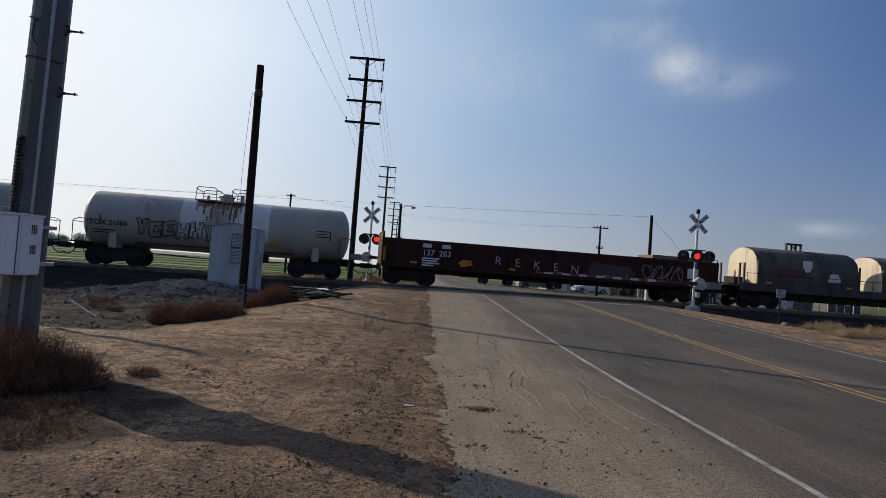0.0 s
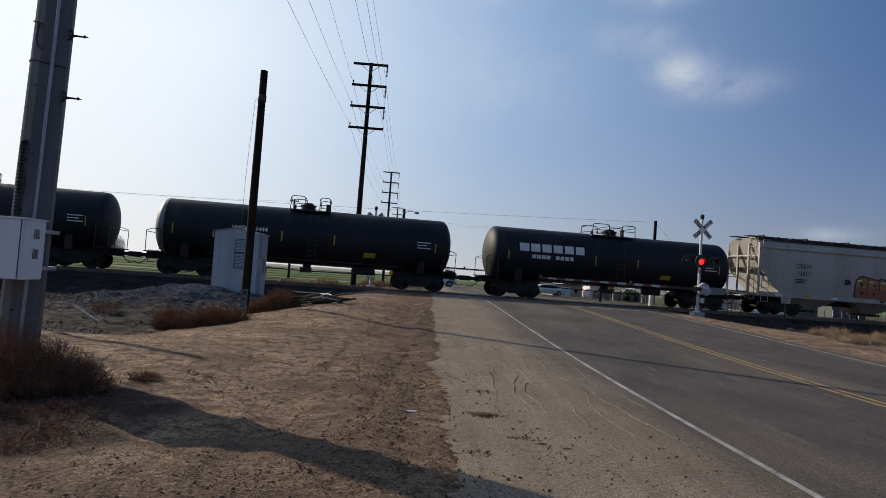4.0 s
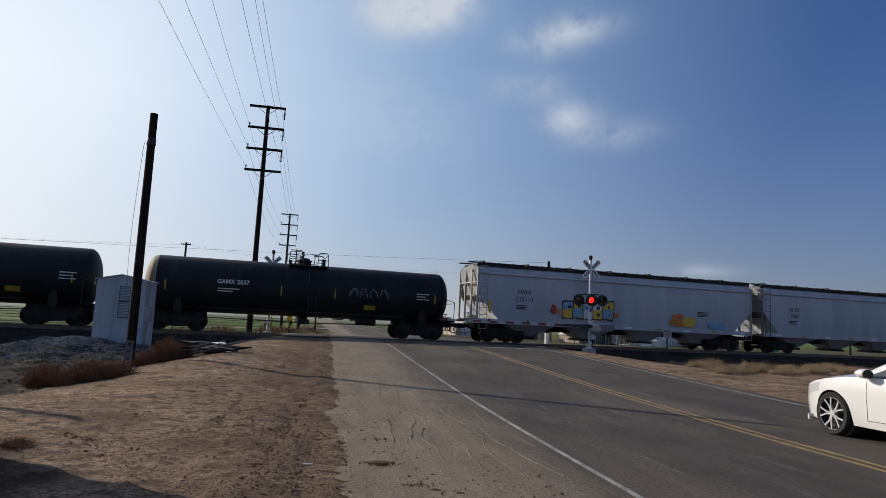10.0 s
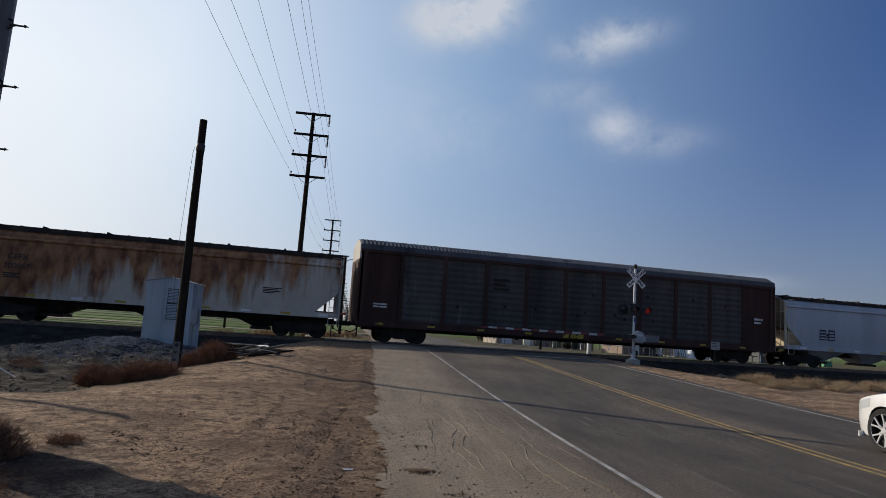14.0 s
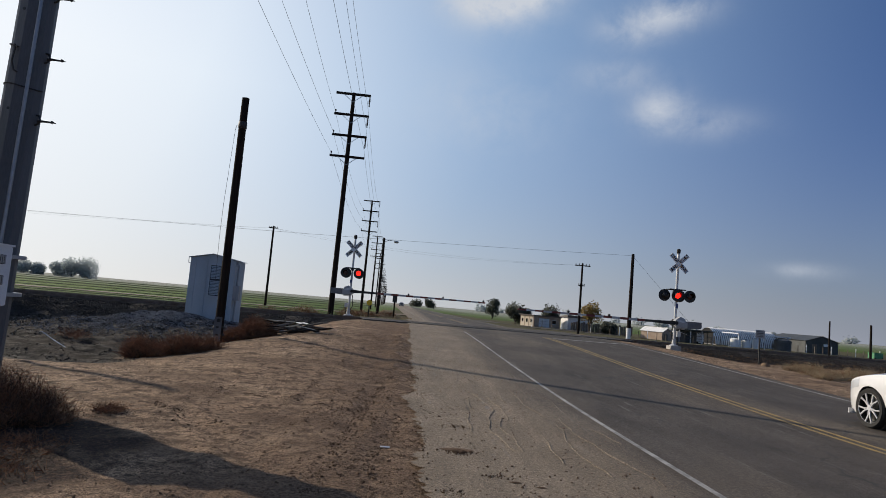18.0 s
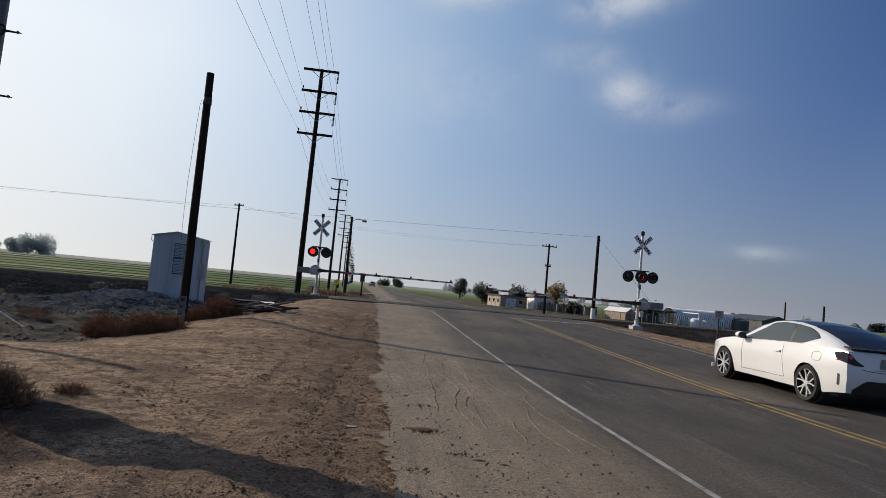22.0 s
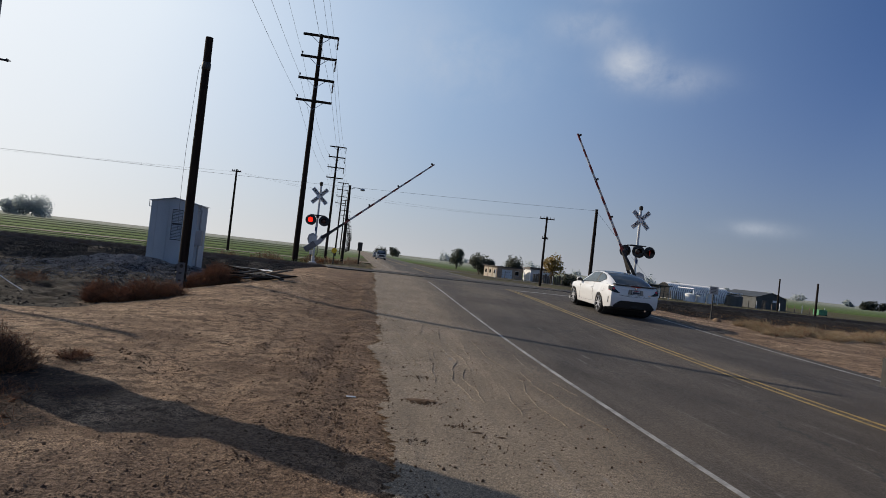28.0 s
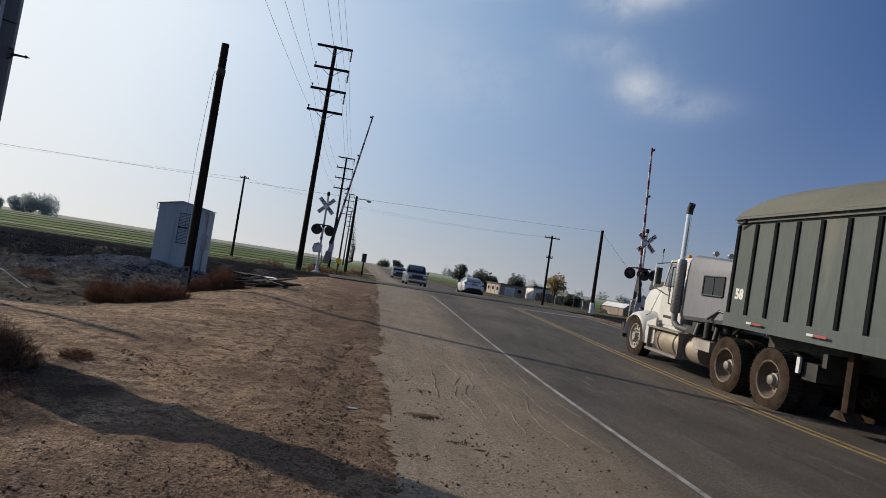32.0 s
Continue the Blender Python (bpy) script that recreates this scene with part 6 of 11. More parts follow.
    part("top_platform", Mesh().box(gx0, gx1, -0.85, 0.85, top - 0.12, top - 0.06), rail_m, t, smooth=0)
    part("manway", Mesh().lathe([(top - 0.1, 0.36), (top + 0.16, 0.36), (top + 0.17, 0.41), (top + 0.23, 0.41), (top + 0.25, 0.3), (top + 0.34, 0.24)], "z", 20, (-0.15 if gear else 0.1, 0, 0)), mat if mat is not P_BLUE else P_BLACK, t)
    part("valve", Mesh().lathe([(top - 0.1, 0.12), (top + 0.28, 0.10), (top + 0.30, 0.14), (top + 0.36, 0.10)], "z", 12, (0.85, 0, 0)), rail_m, t)
    part("valve", Mesh().lathe([(top - 0.1, 0.09), (top + 0.2, 0.08), (top + 0.24, 0.05)], "z", 10, (-0.85, 0.2, 0)), rail_m, t)
    hb = 0.55 if gear == 0 else 0.60
    for a, c in (((gx0, -0.25) if gear != 1 else (gx0, -0.9)), ((0.45 if gear != 1 else 0.2), gx1)):
        b = Mesh()
        for yy in (-0.85, 0.85):
            b.tube([(a, yy, top - 0.1), (a + 0.04, yy, top + hb - 0.06), (a + 0.12, yy, top + hb), (c - 0.12, yy, top + hb), (c - 0.04, yy, top + hb - 0.06), (c, yy, top - 0.1)], 0.022, 6)
            b.tube([(a, yy, top + 0.22), (c, yy, top + 0.22)], 0.016, 5)
        for xx in (a, c):
            b.tube([(xx, -0.85, top + hb - 0.1), (xx, 0.85, top + hb - 0.1)], 0.02, 6)
        part("top_railing", b, rail_m, t)
    pts = []
    for i in range(9):
        a = radians(90 - i * 11)
        pts.append((cz + (r + 0.05) * math.sin(a), -(r + 0.05) * math.cos(a)))
    b = Mesh()
    for xx in (0.05, 0.45):
        b.tube([(xx, y, z) for z, y in pts] + [(xx, -r - 0.06, 1.1)], 0.017, 5)
    for z, y in pts:
        b.tube([(0.05, y, z), (0.45, y, z)], 0.013, 5)
    for i in range(6):
        z = 1.15 + i * 0.25
        b.tube([(0.05, -r - 0.06, z), (0.45, -r - 0.06, z)], 0.013, 5)
    part("side_ladder", b, rail_m, t)

    def on_side(x, z, w, h, mm, nm, lift=0.009):
        """A patch that follows the curved shell."""
        b, k = Mesh(), max(5, int(h / 0.06))
        rows = []
        for j in range(k + 1):
            zz = z + h * j / k
            yy = -math.sqrt(max(0.01, (r + lift) ** 2 - (zz - cz) ** 2))
            rows.append([(x, yy, zz), (x + w, yy, zz)])
        b.loft(rows, closed=False)
        return part(nm, b, mm, t)
    if stripes:
        for i in (0, 2, 3, 5):
            x = -L + 1.0 + i * (2 * L - 2.0) / 5
            on_side(x, cz - 0.35, 0.06, 0.48, MARK_YELLOW if mat not in (P_WHITE, P_GREY) else STEEL_DARK, "reflector")
        on_side(L * 0.38, cz - 0.85, 0.60, 0.24, MARK_YELLOW, "placard")
        for i in range(3):
            on_side(L * 0.74, cz + 0.10 - 0.14 * i, 0.7 - 0.2 * (i == 1), 0.05, mark_mat or MARK_WHITE, "stencil_bar")
    if panel:
        on_side(panel[0], cz - 0.62, panel[1], 1.9, P_WHITE, "repainted_patch", 0.006)
    if rust:
        rr_ = random.Random(int(abs(s0) * 10))
        band = mat is P_WHITE
        for i in range(24):
            x_ = -0.62 + i * 0.052 if band else -1.15 + i * 0.090
            full = 2.1 + 0.5 * rr_.random() if band and i in (3, 4, 5, 6, 7, 8, 21, 22) else 0.35 + 0.75 * rr_.random() ** 1.6
            h_ = min(full, 2.55)
            on_side(x_, cz + 1.36 - h_, 0.055 if band else 0.093, h_, RUST if i in (4, 5, 6, 7) else (RUST, RUST_PALE)[rr_.random() < 0.6], "rust_run", 0.014)
        for _ in range(5):
            on_side(rr_.uniform(-1.1, 0.9), cz + rr_.uniform(-0.7, -0.1), rr_.uniform(0.04, 0.12), rr_.uniform(0.6, 1.0), RUST_PALE, "rust_run", 0.017)
    if bar_mark:
        for i, w in enumerate((0.52, 0.5, 0.5, 0.5, 0.5, 0.48)):
            on_side(-L + 1.6 + i * 0.62, mark_z, w, 0.42, mark_mat, "maker_bar", 0.011)
        for i, w in enumerate((0.22, 0.22, 0.22, 0.22, 0, 0.2, 0.2, 0.2, 0.2)):
            if w:
                on_side(-L + 2.3 + i * 0.26, mark_z - 0.36, w, 0.2, mark_mat, "maker_bar", 0.011)
    if mark:
        mx = L * mark_x * 2 if abs(mark_x) < 1 else mark_x
        zz = mark_z - cz
        tilt = math.degrees(math.asin(zz / r))
        yy = -math.sqrt(r * r - zz * zz)
        lettering(mark, size, pose(mx, yy - 0.012, mark_z, -tilt, 0, 0), mark_mat or MARK_WHITE, t, bold=0.009)
        for i in range(2):
            on_side(mx - 0.7, mark_z - 0.36 - 0.12 * i, 1.0 - 0.3 * i, 0.05, mark_mat or MARK_WHITE, "stencil_bar")
    return t, on_side, L


def blob(t, name, mat, x, z, w, h, y, seed, n=26):
    """A sprayed shape with a bulging outline, laid on the side sheet."""
    rd = random.Random(seed)
    ph = [rd.uniform(0, 6.28) for _ in range(4)]
    pts = []
    for i in range(n):
        a = 2 * math.pi * i / n
        k = 1 + 0.10 * math.sin(3 * a + ph[0]) + 0.09 * math.sin(5 * a + ph[1]) + 0.06 * math.sin(8 * a + ph[2])
        ca, sa = math.cos(a), math.sin(a)
        pts.append((x + w / 2 * k * math.copysign(abs(ca) ** 0.6, ca), z + h / 2 * k * math.copysign(abs(sa) ** 0.7, sa)))
    return part(name, Mesh().add([(px, y, pz) for px, pz in pts], [tuple(range(n))]), mat, t, smooth=0)


def bubble_tag(t, x, z, fills, y, seed, w=0.62, h=0.95, low=None):
    """Sprayed block shapes side by side: a dark rim, two fills one above the other, a shine and dark slots."""
    rd = random.Random(seed)

    def block(par, name, mat, cx, cz, ww, hh, yy, sd, slant=0.0, n=24):
        rq = random.Random(sd)
        ph = [rq.uniform(0, 6.28) for _ in range(2)]
        pts = []
        for i in range(n):
            a = 2 * math.pi * i / n
            ca, sa = math.cos(a), math.sin(a)
            k = 1 + 0.06 * math.sin(3 * a + ph[0]) + 0.05 * math.sin(5 * a + ph[1])
            dz = hh / 2 * k * math.copysign(abs(sa) ** 0.30, sa)
            pts.append((cx + ww / 2 * k * math.copysign(abs(ca) ** 0.34, ca) + slant * dz, cz + dz))
        return part(name, Mesh().add([(px, yy, pz) for px, pz in pts], [tuple(range(n))]), mat, par, smooth=0)

    for i, fill in enumerate(fills):
        cx, cz = x + i * w * 0.90, z + rd.uniform(-0.05, 0.05)
        hh, ww, sl = h * rd.uniform(0.90, 1.06), w * rd.uniform(0.92, 1.08), rd.uniform(-0.08, 0.10)
        y0 = y - 0.003 * i
        rim = block(t, "sprayed_tag", G_DARK, cx, cz, ww * 1.12, hh * 1.08, y0, seed + i, sl)
        block(rim, "fill", fill, cx, cz, ww * 0.94, hh * 0.92, y0 - 0.0006, seed + i, sl)
        block(rim, "fill_low", low or fills[(i + 1) % len(fills)], cx - 0.02, cz - hh * 0.20, ww * 0.90, hh * 0.50, y0 - 0.0012, seed + 60 + i, sl)
        block(rim, "shine", MARK_WHITE, cx - ww * 0.2, cz + hh * 0.34, ww * 0.34, hh * 0.06, y0 - 0.0018, seed + 20 + i, sl, 12)
        for e in range(rd.choice((1, 2))):
            block(rim, "slot", G_DARK, cx + ww * rd.uniform(-0.06, 0.12), cz + hh * (0.18 - 0.40 * e), ww * rd.uniform(0.10, 0.30), hh * rd.uniform(0.10, 0.22), y0 - 0.0022, seed + 40 + i + 9 * e, sl, 12)


def hopper(s0, s1, mat, label, mark="", number="", mark_mat=None, bays=3, top=4.33, slope=1.9, cutz=3.0, ribs=0, curved=True, tags=(), end_mat=None, mark_x=-0.33, bubbles=(), slope_mat=None, decals=()):
    t, half = car("covered_hopper_car", label, "hopper car", s0, s1)
    a = half - 0.45
    w = 1.55
    zs, ze = 1.30, 2.55                                # sill, and where the end sheets begin to slope in
    sec = []
    if curved:
        for i in range(9):
            q = i / 8
            sec.append((-(w - 0.10 * (2 * q - 0.9) ** 2), 1.22 + (top - 0.35 - 1.22) * q))
        sec += [(-w * 0.80, top - 0.12), (-w * 0.45, top)]
    else:
        sec = [(-w + 0.06, 1.22), (-w + 0.06, top - 0.3), (-w * 0.82, top - 0.12), (-w * 0.45, top)]
    sec = sec + [(-y, z) for y, z in reversed(sec)]
    # a body with its ends cut back towards the sill
    rings = []
    for s, cut in ((-1, 0), (1, 0)):
        ring = []
        for y, z in sec:
            back = slope * max(0.0, (cutz - z)) / (cutz - 1.22)
            ring.append((s * (a - back), y, z))
        rings.append(ring)
    mid = [[(x, y, z) for y, z in sec] for x in (-(a - slope), a - slope)]
    body = part("hopper_body", Mesh().loft([rings[0], mid[0], mid[1], rings[1]]), mat, t, smooth=25)
    body.data.materials.append(slope_mat or mat)
    for f in body.data.polygons:
        if abs(f.normal.x) > 0.3:
            f.material_index = 1
    part("side_sill", Mesh().box(-a, a, -w - 0.02, -w + 0.10, 1.05, 1.30), mat, t, smooth=0)
    part("side_sill", Mesh().box(-a, a, w - 0.10, w + 0.02, 1.05, 1.30), mat, t, smooth=0)
    part("centre_sill", Mesh().box(-half + 0.9, half - 0.9, -0.3, 0.3, 0.72, 1.05), P_FRAME, t, smooth=0)
    for i in range(ribs):
        x = -(a - slope * 0.35) + (2 * a - slope * 0.7) * i / (ribs - 1)
        part("side_post", Mesh().box(x - 0.05, x + 0.05, -w - 0.03, -w + 0.08, 1.3, top - 0.3), mat, t, smooth=0)
    step_x = (2 * (a - slope) - 0.2) / bays
    for i in range(bays):
        x0 = -(a - slope) + 0.1 + i * step_x
        b = Mesh()
        zt, zb = 1.24, 0.42
        c = x0 + step_x / 2
        p = [(x0 + 0.1, -1.35, zt), (x0 + step_x - 0.1, -1.35, zt), (x0 + step_x - 0.1, 1.35, zt), (x0 + 0.1, 1.35, zt), (c - 0.38, -0.5, zb), (c + 0.38, -0.5, zb), (c + 0.38, 0.5, zb), (c - 0.38, 0.5, zb)]
        b.add(p, [(0, 1, 2, 3), (7, 6, 5, 4), (0, 4, 5, 1), (1, 5, 6, 2), (2, 6, 7, 3), (3, 7, 4, 0)])
        bay = part("discharge_bay", b, mat if mat not in (P_RUST, P_DIRTY) else P_FRAME, t, smooth=0)
        part("outlet_gate", Mesh().box(c - 0.5, c + 0.5, -0.7, 0.7, zb - 0.14, zb), P_FRAME, bay, smooth=0)
    bx = half - 2.3
    bogies(t, (-bx, bx))
    em = end_mat or mat
    for s in (-1, 1):
        xe = s * (a - 0.02)
        b = Mesh()
        for y in (-1.45, -0.5, 0.5, 1.45):
            b.bar((xe, y, 1.15), (xe, y, top - 0.3), 0.10)
        b.bar((xe, -1.45, 3.3), (xe, 1.45, 3.3), 0.07)
        part("end_frame", b, em, t, smooth=0)
        part("end_deck", Mesh().box(min(xe, xe - s * slope * 0.8), max(xe, xe - s * slope * 0.8), -1.5, 1.5, 1.05, 1.12), em, t, smooth=0)
        part("end_slope_sheet", Mesh().add([(s * (a - 0.05), -1.3, cutz), (s * (a - 0.05), 1.3, cutz), (s * (a - slope - 0.1), 1.3, 1.5), (s * (a - slope - 0.1), -1.3, 1.5),
                                            (s * (a - 0.02), -1.3, cutz + 0.03), (s * (a - 0.02), 1.3, cutz + 0.03), (s * (a - slope - 0.07), 1.3, 1.53), (s * (a - slope - 0.07), -1.3, 1.53)],
                                           [(0, 1, 2, 3), (7, 6, 5, 4), (0, 4, 5, 1), (1, 5, 6, 2), (2, 6, 7, 3), (3, 7, 4, 0)]), P_DIRTY if mat is not P_GREEN else em, t, smooth=0)
        ladder(t, s * (a - 0.32), -w - 0.04, 0.75, top - 0.15, 0.42, m=em, name="side_ladder")
        ladder(t, s * (a + 0.05), -0.95, 0.85, top - 0.1, 0.42, "y", em, "end_ladder")
        part("brake_wheel" if s > 0 else "end_step", Mesh().lathe([(-0.03, 0.28), (0.0, 0.30), (0.03, 0.28)], "x", 16, (s * (a + 0.12), 0.4, 2.5)) if s > 0 else Mesh().box(s * (a + 0.2) - 0.1, s * (a + 0.2) + 0.1, -0.6, 0.6, 1.2, 1.25), P_FRAME, t)
    part("roof_walk", Mesh().box(-a - 0.32, a + 0.32, -0.95, -0.45, top + 0.07, top + 0.11).box(-a - 0.32, a + 0.32, 0.45, 0.95, top + 0.09, top + 0.13), P_FRAME, t, smooth=0)
    part("roof_edge", Mesh().box(-a, a, -w * 0.86, -w * 0.78, top - 0.16, top + 0.02), P_FRAME, t, smooth=0)
    if curved:
        for sy in (-1, 1):
            part("side_cornice", Mesh().loft([[(x, sy * (w - 0.035), top - 0.62), (x, sy * (w + 0.012), top - 0.57), (x, sy * (w + 0.005), top - 0.52), (x, sy * (w - 0.06), top - 0.47)] for x in (-a, a)], closed=False), mat, t, smooth=0)
    nb = Mesh()
    for i in range(int(a * 2 / 0.9)):
        x = -a + 0.4 + i * 0.9
        nb.box(x - 0.05, x + 0.05, -w * 0.80, -w * 0.42, top + 0.0, top + 0.10 + 0.05 * (i % 3 == 0))
    part("walk_bracket", nb, P_FRAME, t, smooth=0, kind="stuff")
    hb = Mesh().box(-a + 0.5, a - 0.5, -0.24, 0.24, top - 0.02, top + 0.10)
    trough = part("hatch_trough", hb, mat, t, smooth=0)
    nh = 8
    for i in range(nh):
        x = -a + 1.2 + (2 * a - 2.4) * i / (nh - 1)
        part("hatch_clamp", Mesh().box(x - 0.12, x + 0.12, -0.34, 0.34, top + 0.10, top + 0.15), P_FRAME, trough, smooth=0)
    yy = -w - 0.012
    mm = mark_mat or MARK_BLACK
    mx = a * mark_x * 2
    if mark:
        lettering(mark, 0.36, pose(mx, yy, 2.85), mm, t)
    if number:
        lettering(number, 0.36, pose(mx, yy, 2.43), mm, t)
    bars(t, mx - 0.5, 2.08, (0.7, 0.55, 0.65), mm, yy + 0.004, 0.05)
    bars(t, a * 0.55, 2.3, (0.9, 0.7, 0.85, 0.6), mm, yy + 0.004, 0.045)
    for i in range(9):
        x = -a + 1.0 + (2 * a - 2.0) * i / 8
        part("reflector", Mesh().box(x, x + 0.45, -w - 0.028, -w - 0.02, 1.12, 1.22), MARK_YELLOW if i % 2 else SIGN_WHITE, t, smooth=0)
    for k, (gm, gx_, gz_, gw_, gh_) in enumerate(tags):
        blob(t, "sprayed_tag", gm, gx_, gz_, gw_, gh_, yy - 0.002 - 0.003 * k, k + int(s0))
    for dx_ in decals:
        d_ = part("decal", Mesh().box(dx_ - 0.24, dx_ + 0.24, yy - 0.004, yy, 1.72, 2.36), DECAL_NAVY, t, "dark blue square decal", smooth=0)
        for k in range(3):
            part("decal_bar", Mesh().box(dx_ - 0.19, dx_ + 0.19, yy - 0.007, yy - 0.004, 1.80 + 0.18 * k, 1.88 + 0.18 * k), P_PALE, d_, smooth=0)
    for bx_, bz_, fills, bw_, bh_, low_ in bubbles:
        bubble_tag(t, bx_, bz_, fills, yy - 0.004, 7 + int(s0), bw_, bh_, low_)
    return t, a


def gondola(s0, s1):
    t, half = car("gondola_car", "dark brown steel gondola car with chalky painted letters", "gondola car", s0, s1)
    a, w, z0, z1 = half - 0.75, 1.50, 1.02, 2.24
    for s in (-1, 1):
        part("side_sheet", Mesh().box(-a, a, s * w - 0.03, s * w + 0.03, z0, z1), P_GOND, t, smooth=0)
        part("top_chord", Mesh().box(-a, a, s * w - 0.10, s * w + 0.08, z1 - 0.02, z1 + 0.13), P_GOND, t, smooth=0)
        part("bottom_chord", Mesh().box(-a, a, s * w - 0.06, s * w + 0.06, z0 - 0.12, z0 + 0.10), P_GOND, t, smooth=0)
        part("end_sheet", Mesh().box(s * a - 0.05, s * a + 0.05, -w, w, z0, z1 + 0.35 * (s < 0) + 0.1), P_GOND, t, smooth=0)
        n = 15
        for i in range(n):
            x = -a + 0.35 + (2 * a - 0.7) * i / (n - 1)
            part("side_rib", Mesh().prism([(x - 0.09, s * (w + 0.02)), (x + 0.09, s * (w + 0.02)), (x + 0.05, s * (w + 0.12)), (x - 0.05, s * (w + 0.12))], z0, z1, "xy"), P_GOND, t, smooth=0)
        ladder(t, s * (a - 0.3), -w - 0.16, 0.6, z1, 0.4, m=P_GOND, name="side_ladder")
        ladder(t, s * (a + 0.06), -1.1, 0.8, z1 + 0.3, 0.4, "y", YELLOW_DULL if s < 0 else P_GOND, "end_ladder")
        if s < 0:
            part("corner_post", Mesh().box(-a - 0.09, -a - 0.052, -w, -w + 0.35, 0.95, z1 + 0.30), YELLOW_DULL, t, "dull yellow corner post", smooth=0)
    part("floor", Mesh().box(-a, a, -w, w, z0 - 0.05, z0), P_GOND, t, smooth=0)
    part("centre_sill", Mesh().box(-half + 0.9, half - 0.9, -0.3, 0.3, 0.65, 1.0), P_FRAME, t, smooth=0)
    part("underframe", Mesh().prism([(-a + 3.2, 1.0), (a - 3.2, 1.0), (a - 4.4, 0.62), (-a + 4.4, 0.62)], -0.5, 0.5), P_FRAME, t, smooth=0)
    part("corner_stripe", Mesh().box(-a + 0.02, -a + 0.16, -w - 0.13, -w - 0.03, 1.2, 1.9), MARK_YELLOW, t, smooth=0)
    bogies(t, (-half + 2.3, half - 2.3))
    yy = -w - 0.128
    lettering("137  203", 0.42, pose(-a + 2.75, yy, 1.72), MARK_WHITE, t)
    bars(t, -a + 2.0, 2.0, (0.45,), MARK_WHITE, yy + 0.004, 0.2)
    bars(t, -a + 3.0, 2.0, (0.45,), MARK_WHITE, yy + 0.004, 0.2)
    bars(t, -a + 2.0, 1.42, (0.9, 0.8, 0.9, 0.6), MARK_WHITE, yy + 0.004)
    for i, ch in enumerate("REKEN"):
        lettering(ch, 0.6, pose(-a + 6.0 + i * 1.05, yy - 0.004, 1.58 - 0.04 * i, 0, 4 * (-1) ** i, 0), tag_paint("chalk_paint", (0.42, 0.38, 0.35)) if i == 0 else bpy.data.materials["chalk_paint"], t, "painted_letter")
    for i in range(7):
        part("reflector", Mesh().box(-a + 1.4 + i * 2.6, -a + 1.75 + i * 2.6, yy - 0.004, yy, 1.15, 1.25), MARK_YELLOW, t, smooth=0)
    blob(t, "sprayed_tag", tag_paint("spray_buff", (0.055, 0.036, 0.030)), a - 6.4, 1.5, 2.6, 0.7, yy - 0.003, 3)
    blob(t, "sprayed_tag", G_ORANGE, -a + 4.3, 1.35, 0.7, 0.3, yy - 0.003, 5)
    for k in range(4):
        cx = a - 4.4 + 0.62 * k
        pts = [(cx + 0.30 * math.cos(q * 0.55 + k) * (1 - 0.03 * q) + 0.02 * q, yy - 0.01, 1.62 + 0.36 * math.sin(q * 0.55 * (1 + 0.35 * (k % 2)) + 1.7 * k)) for q in range(15)]
        part("sprayed_line", Mesh().tube(pts, 0.016, 4), bpy.data.materials["chalk_paint"], t)
    part("shield_mark", Mesh().box(a - 1.9, a - 1.25, yy - 0.004, yy, 1.4, 1.95), MARK_WHITE, t, smooth=0)
    part("scrap_load", Mesh().box(a - 3.6, a - 0.4, -0.9, 0.9, z0, z1 + 0.36), WOOD_GREY, t, smooth=0)
    return t


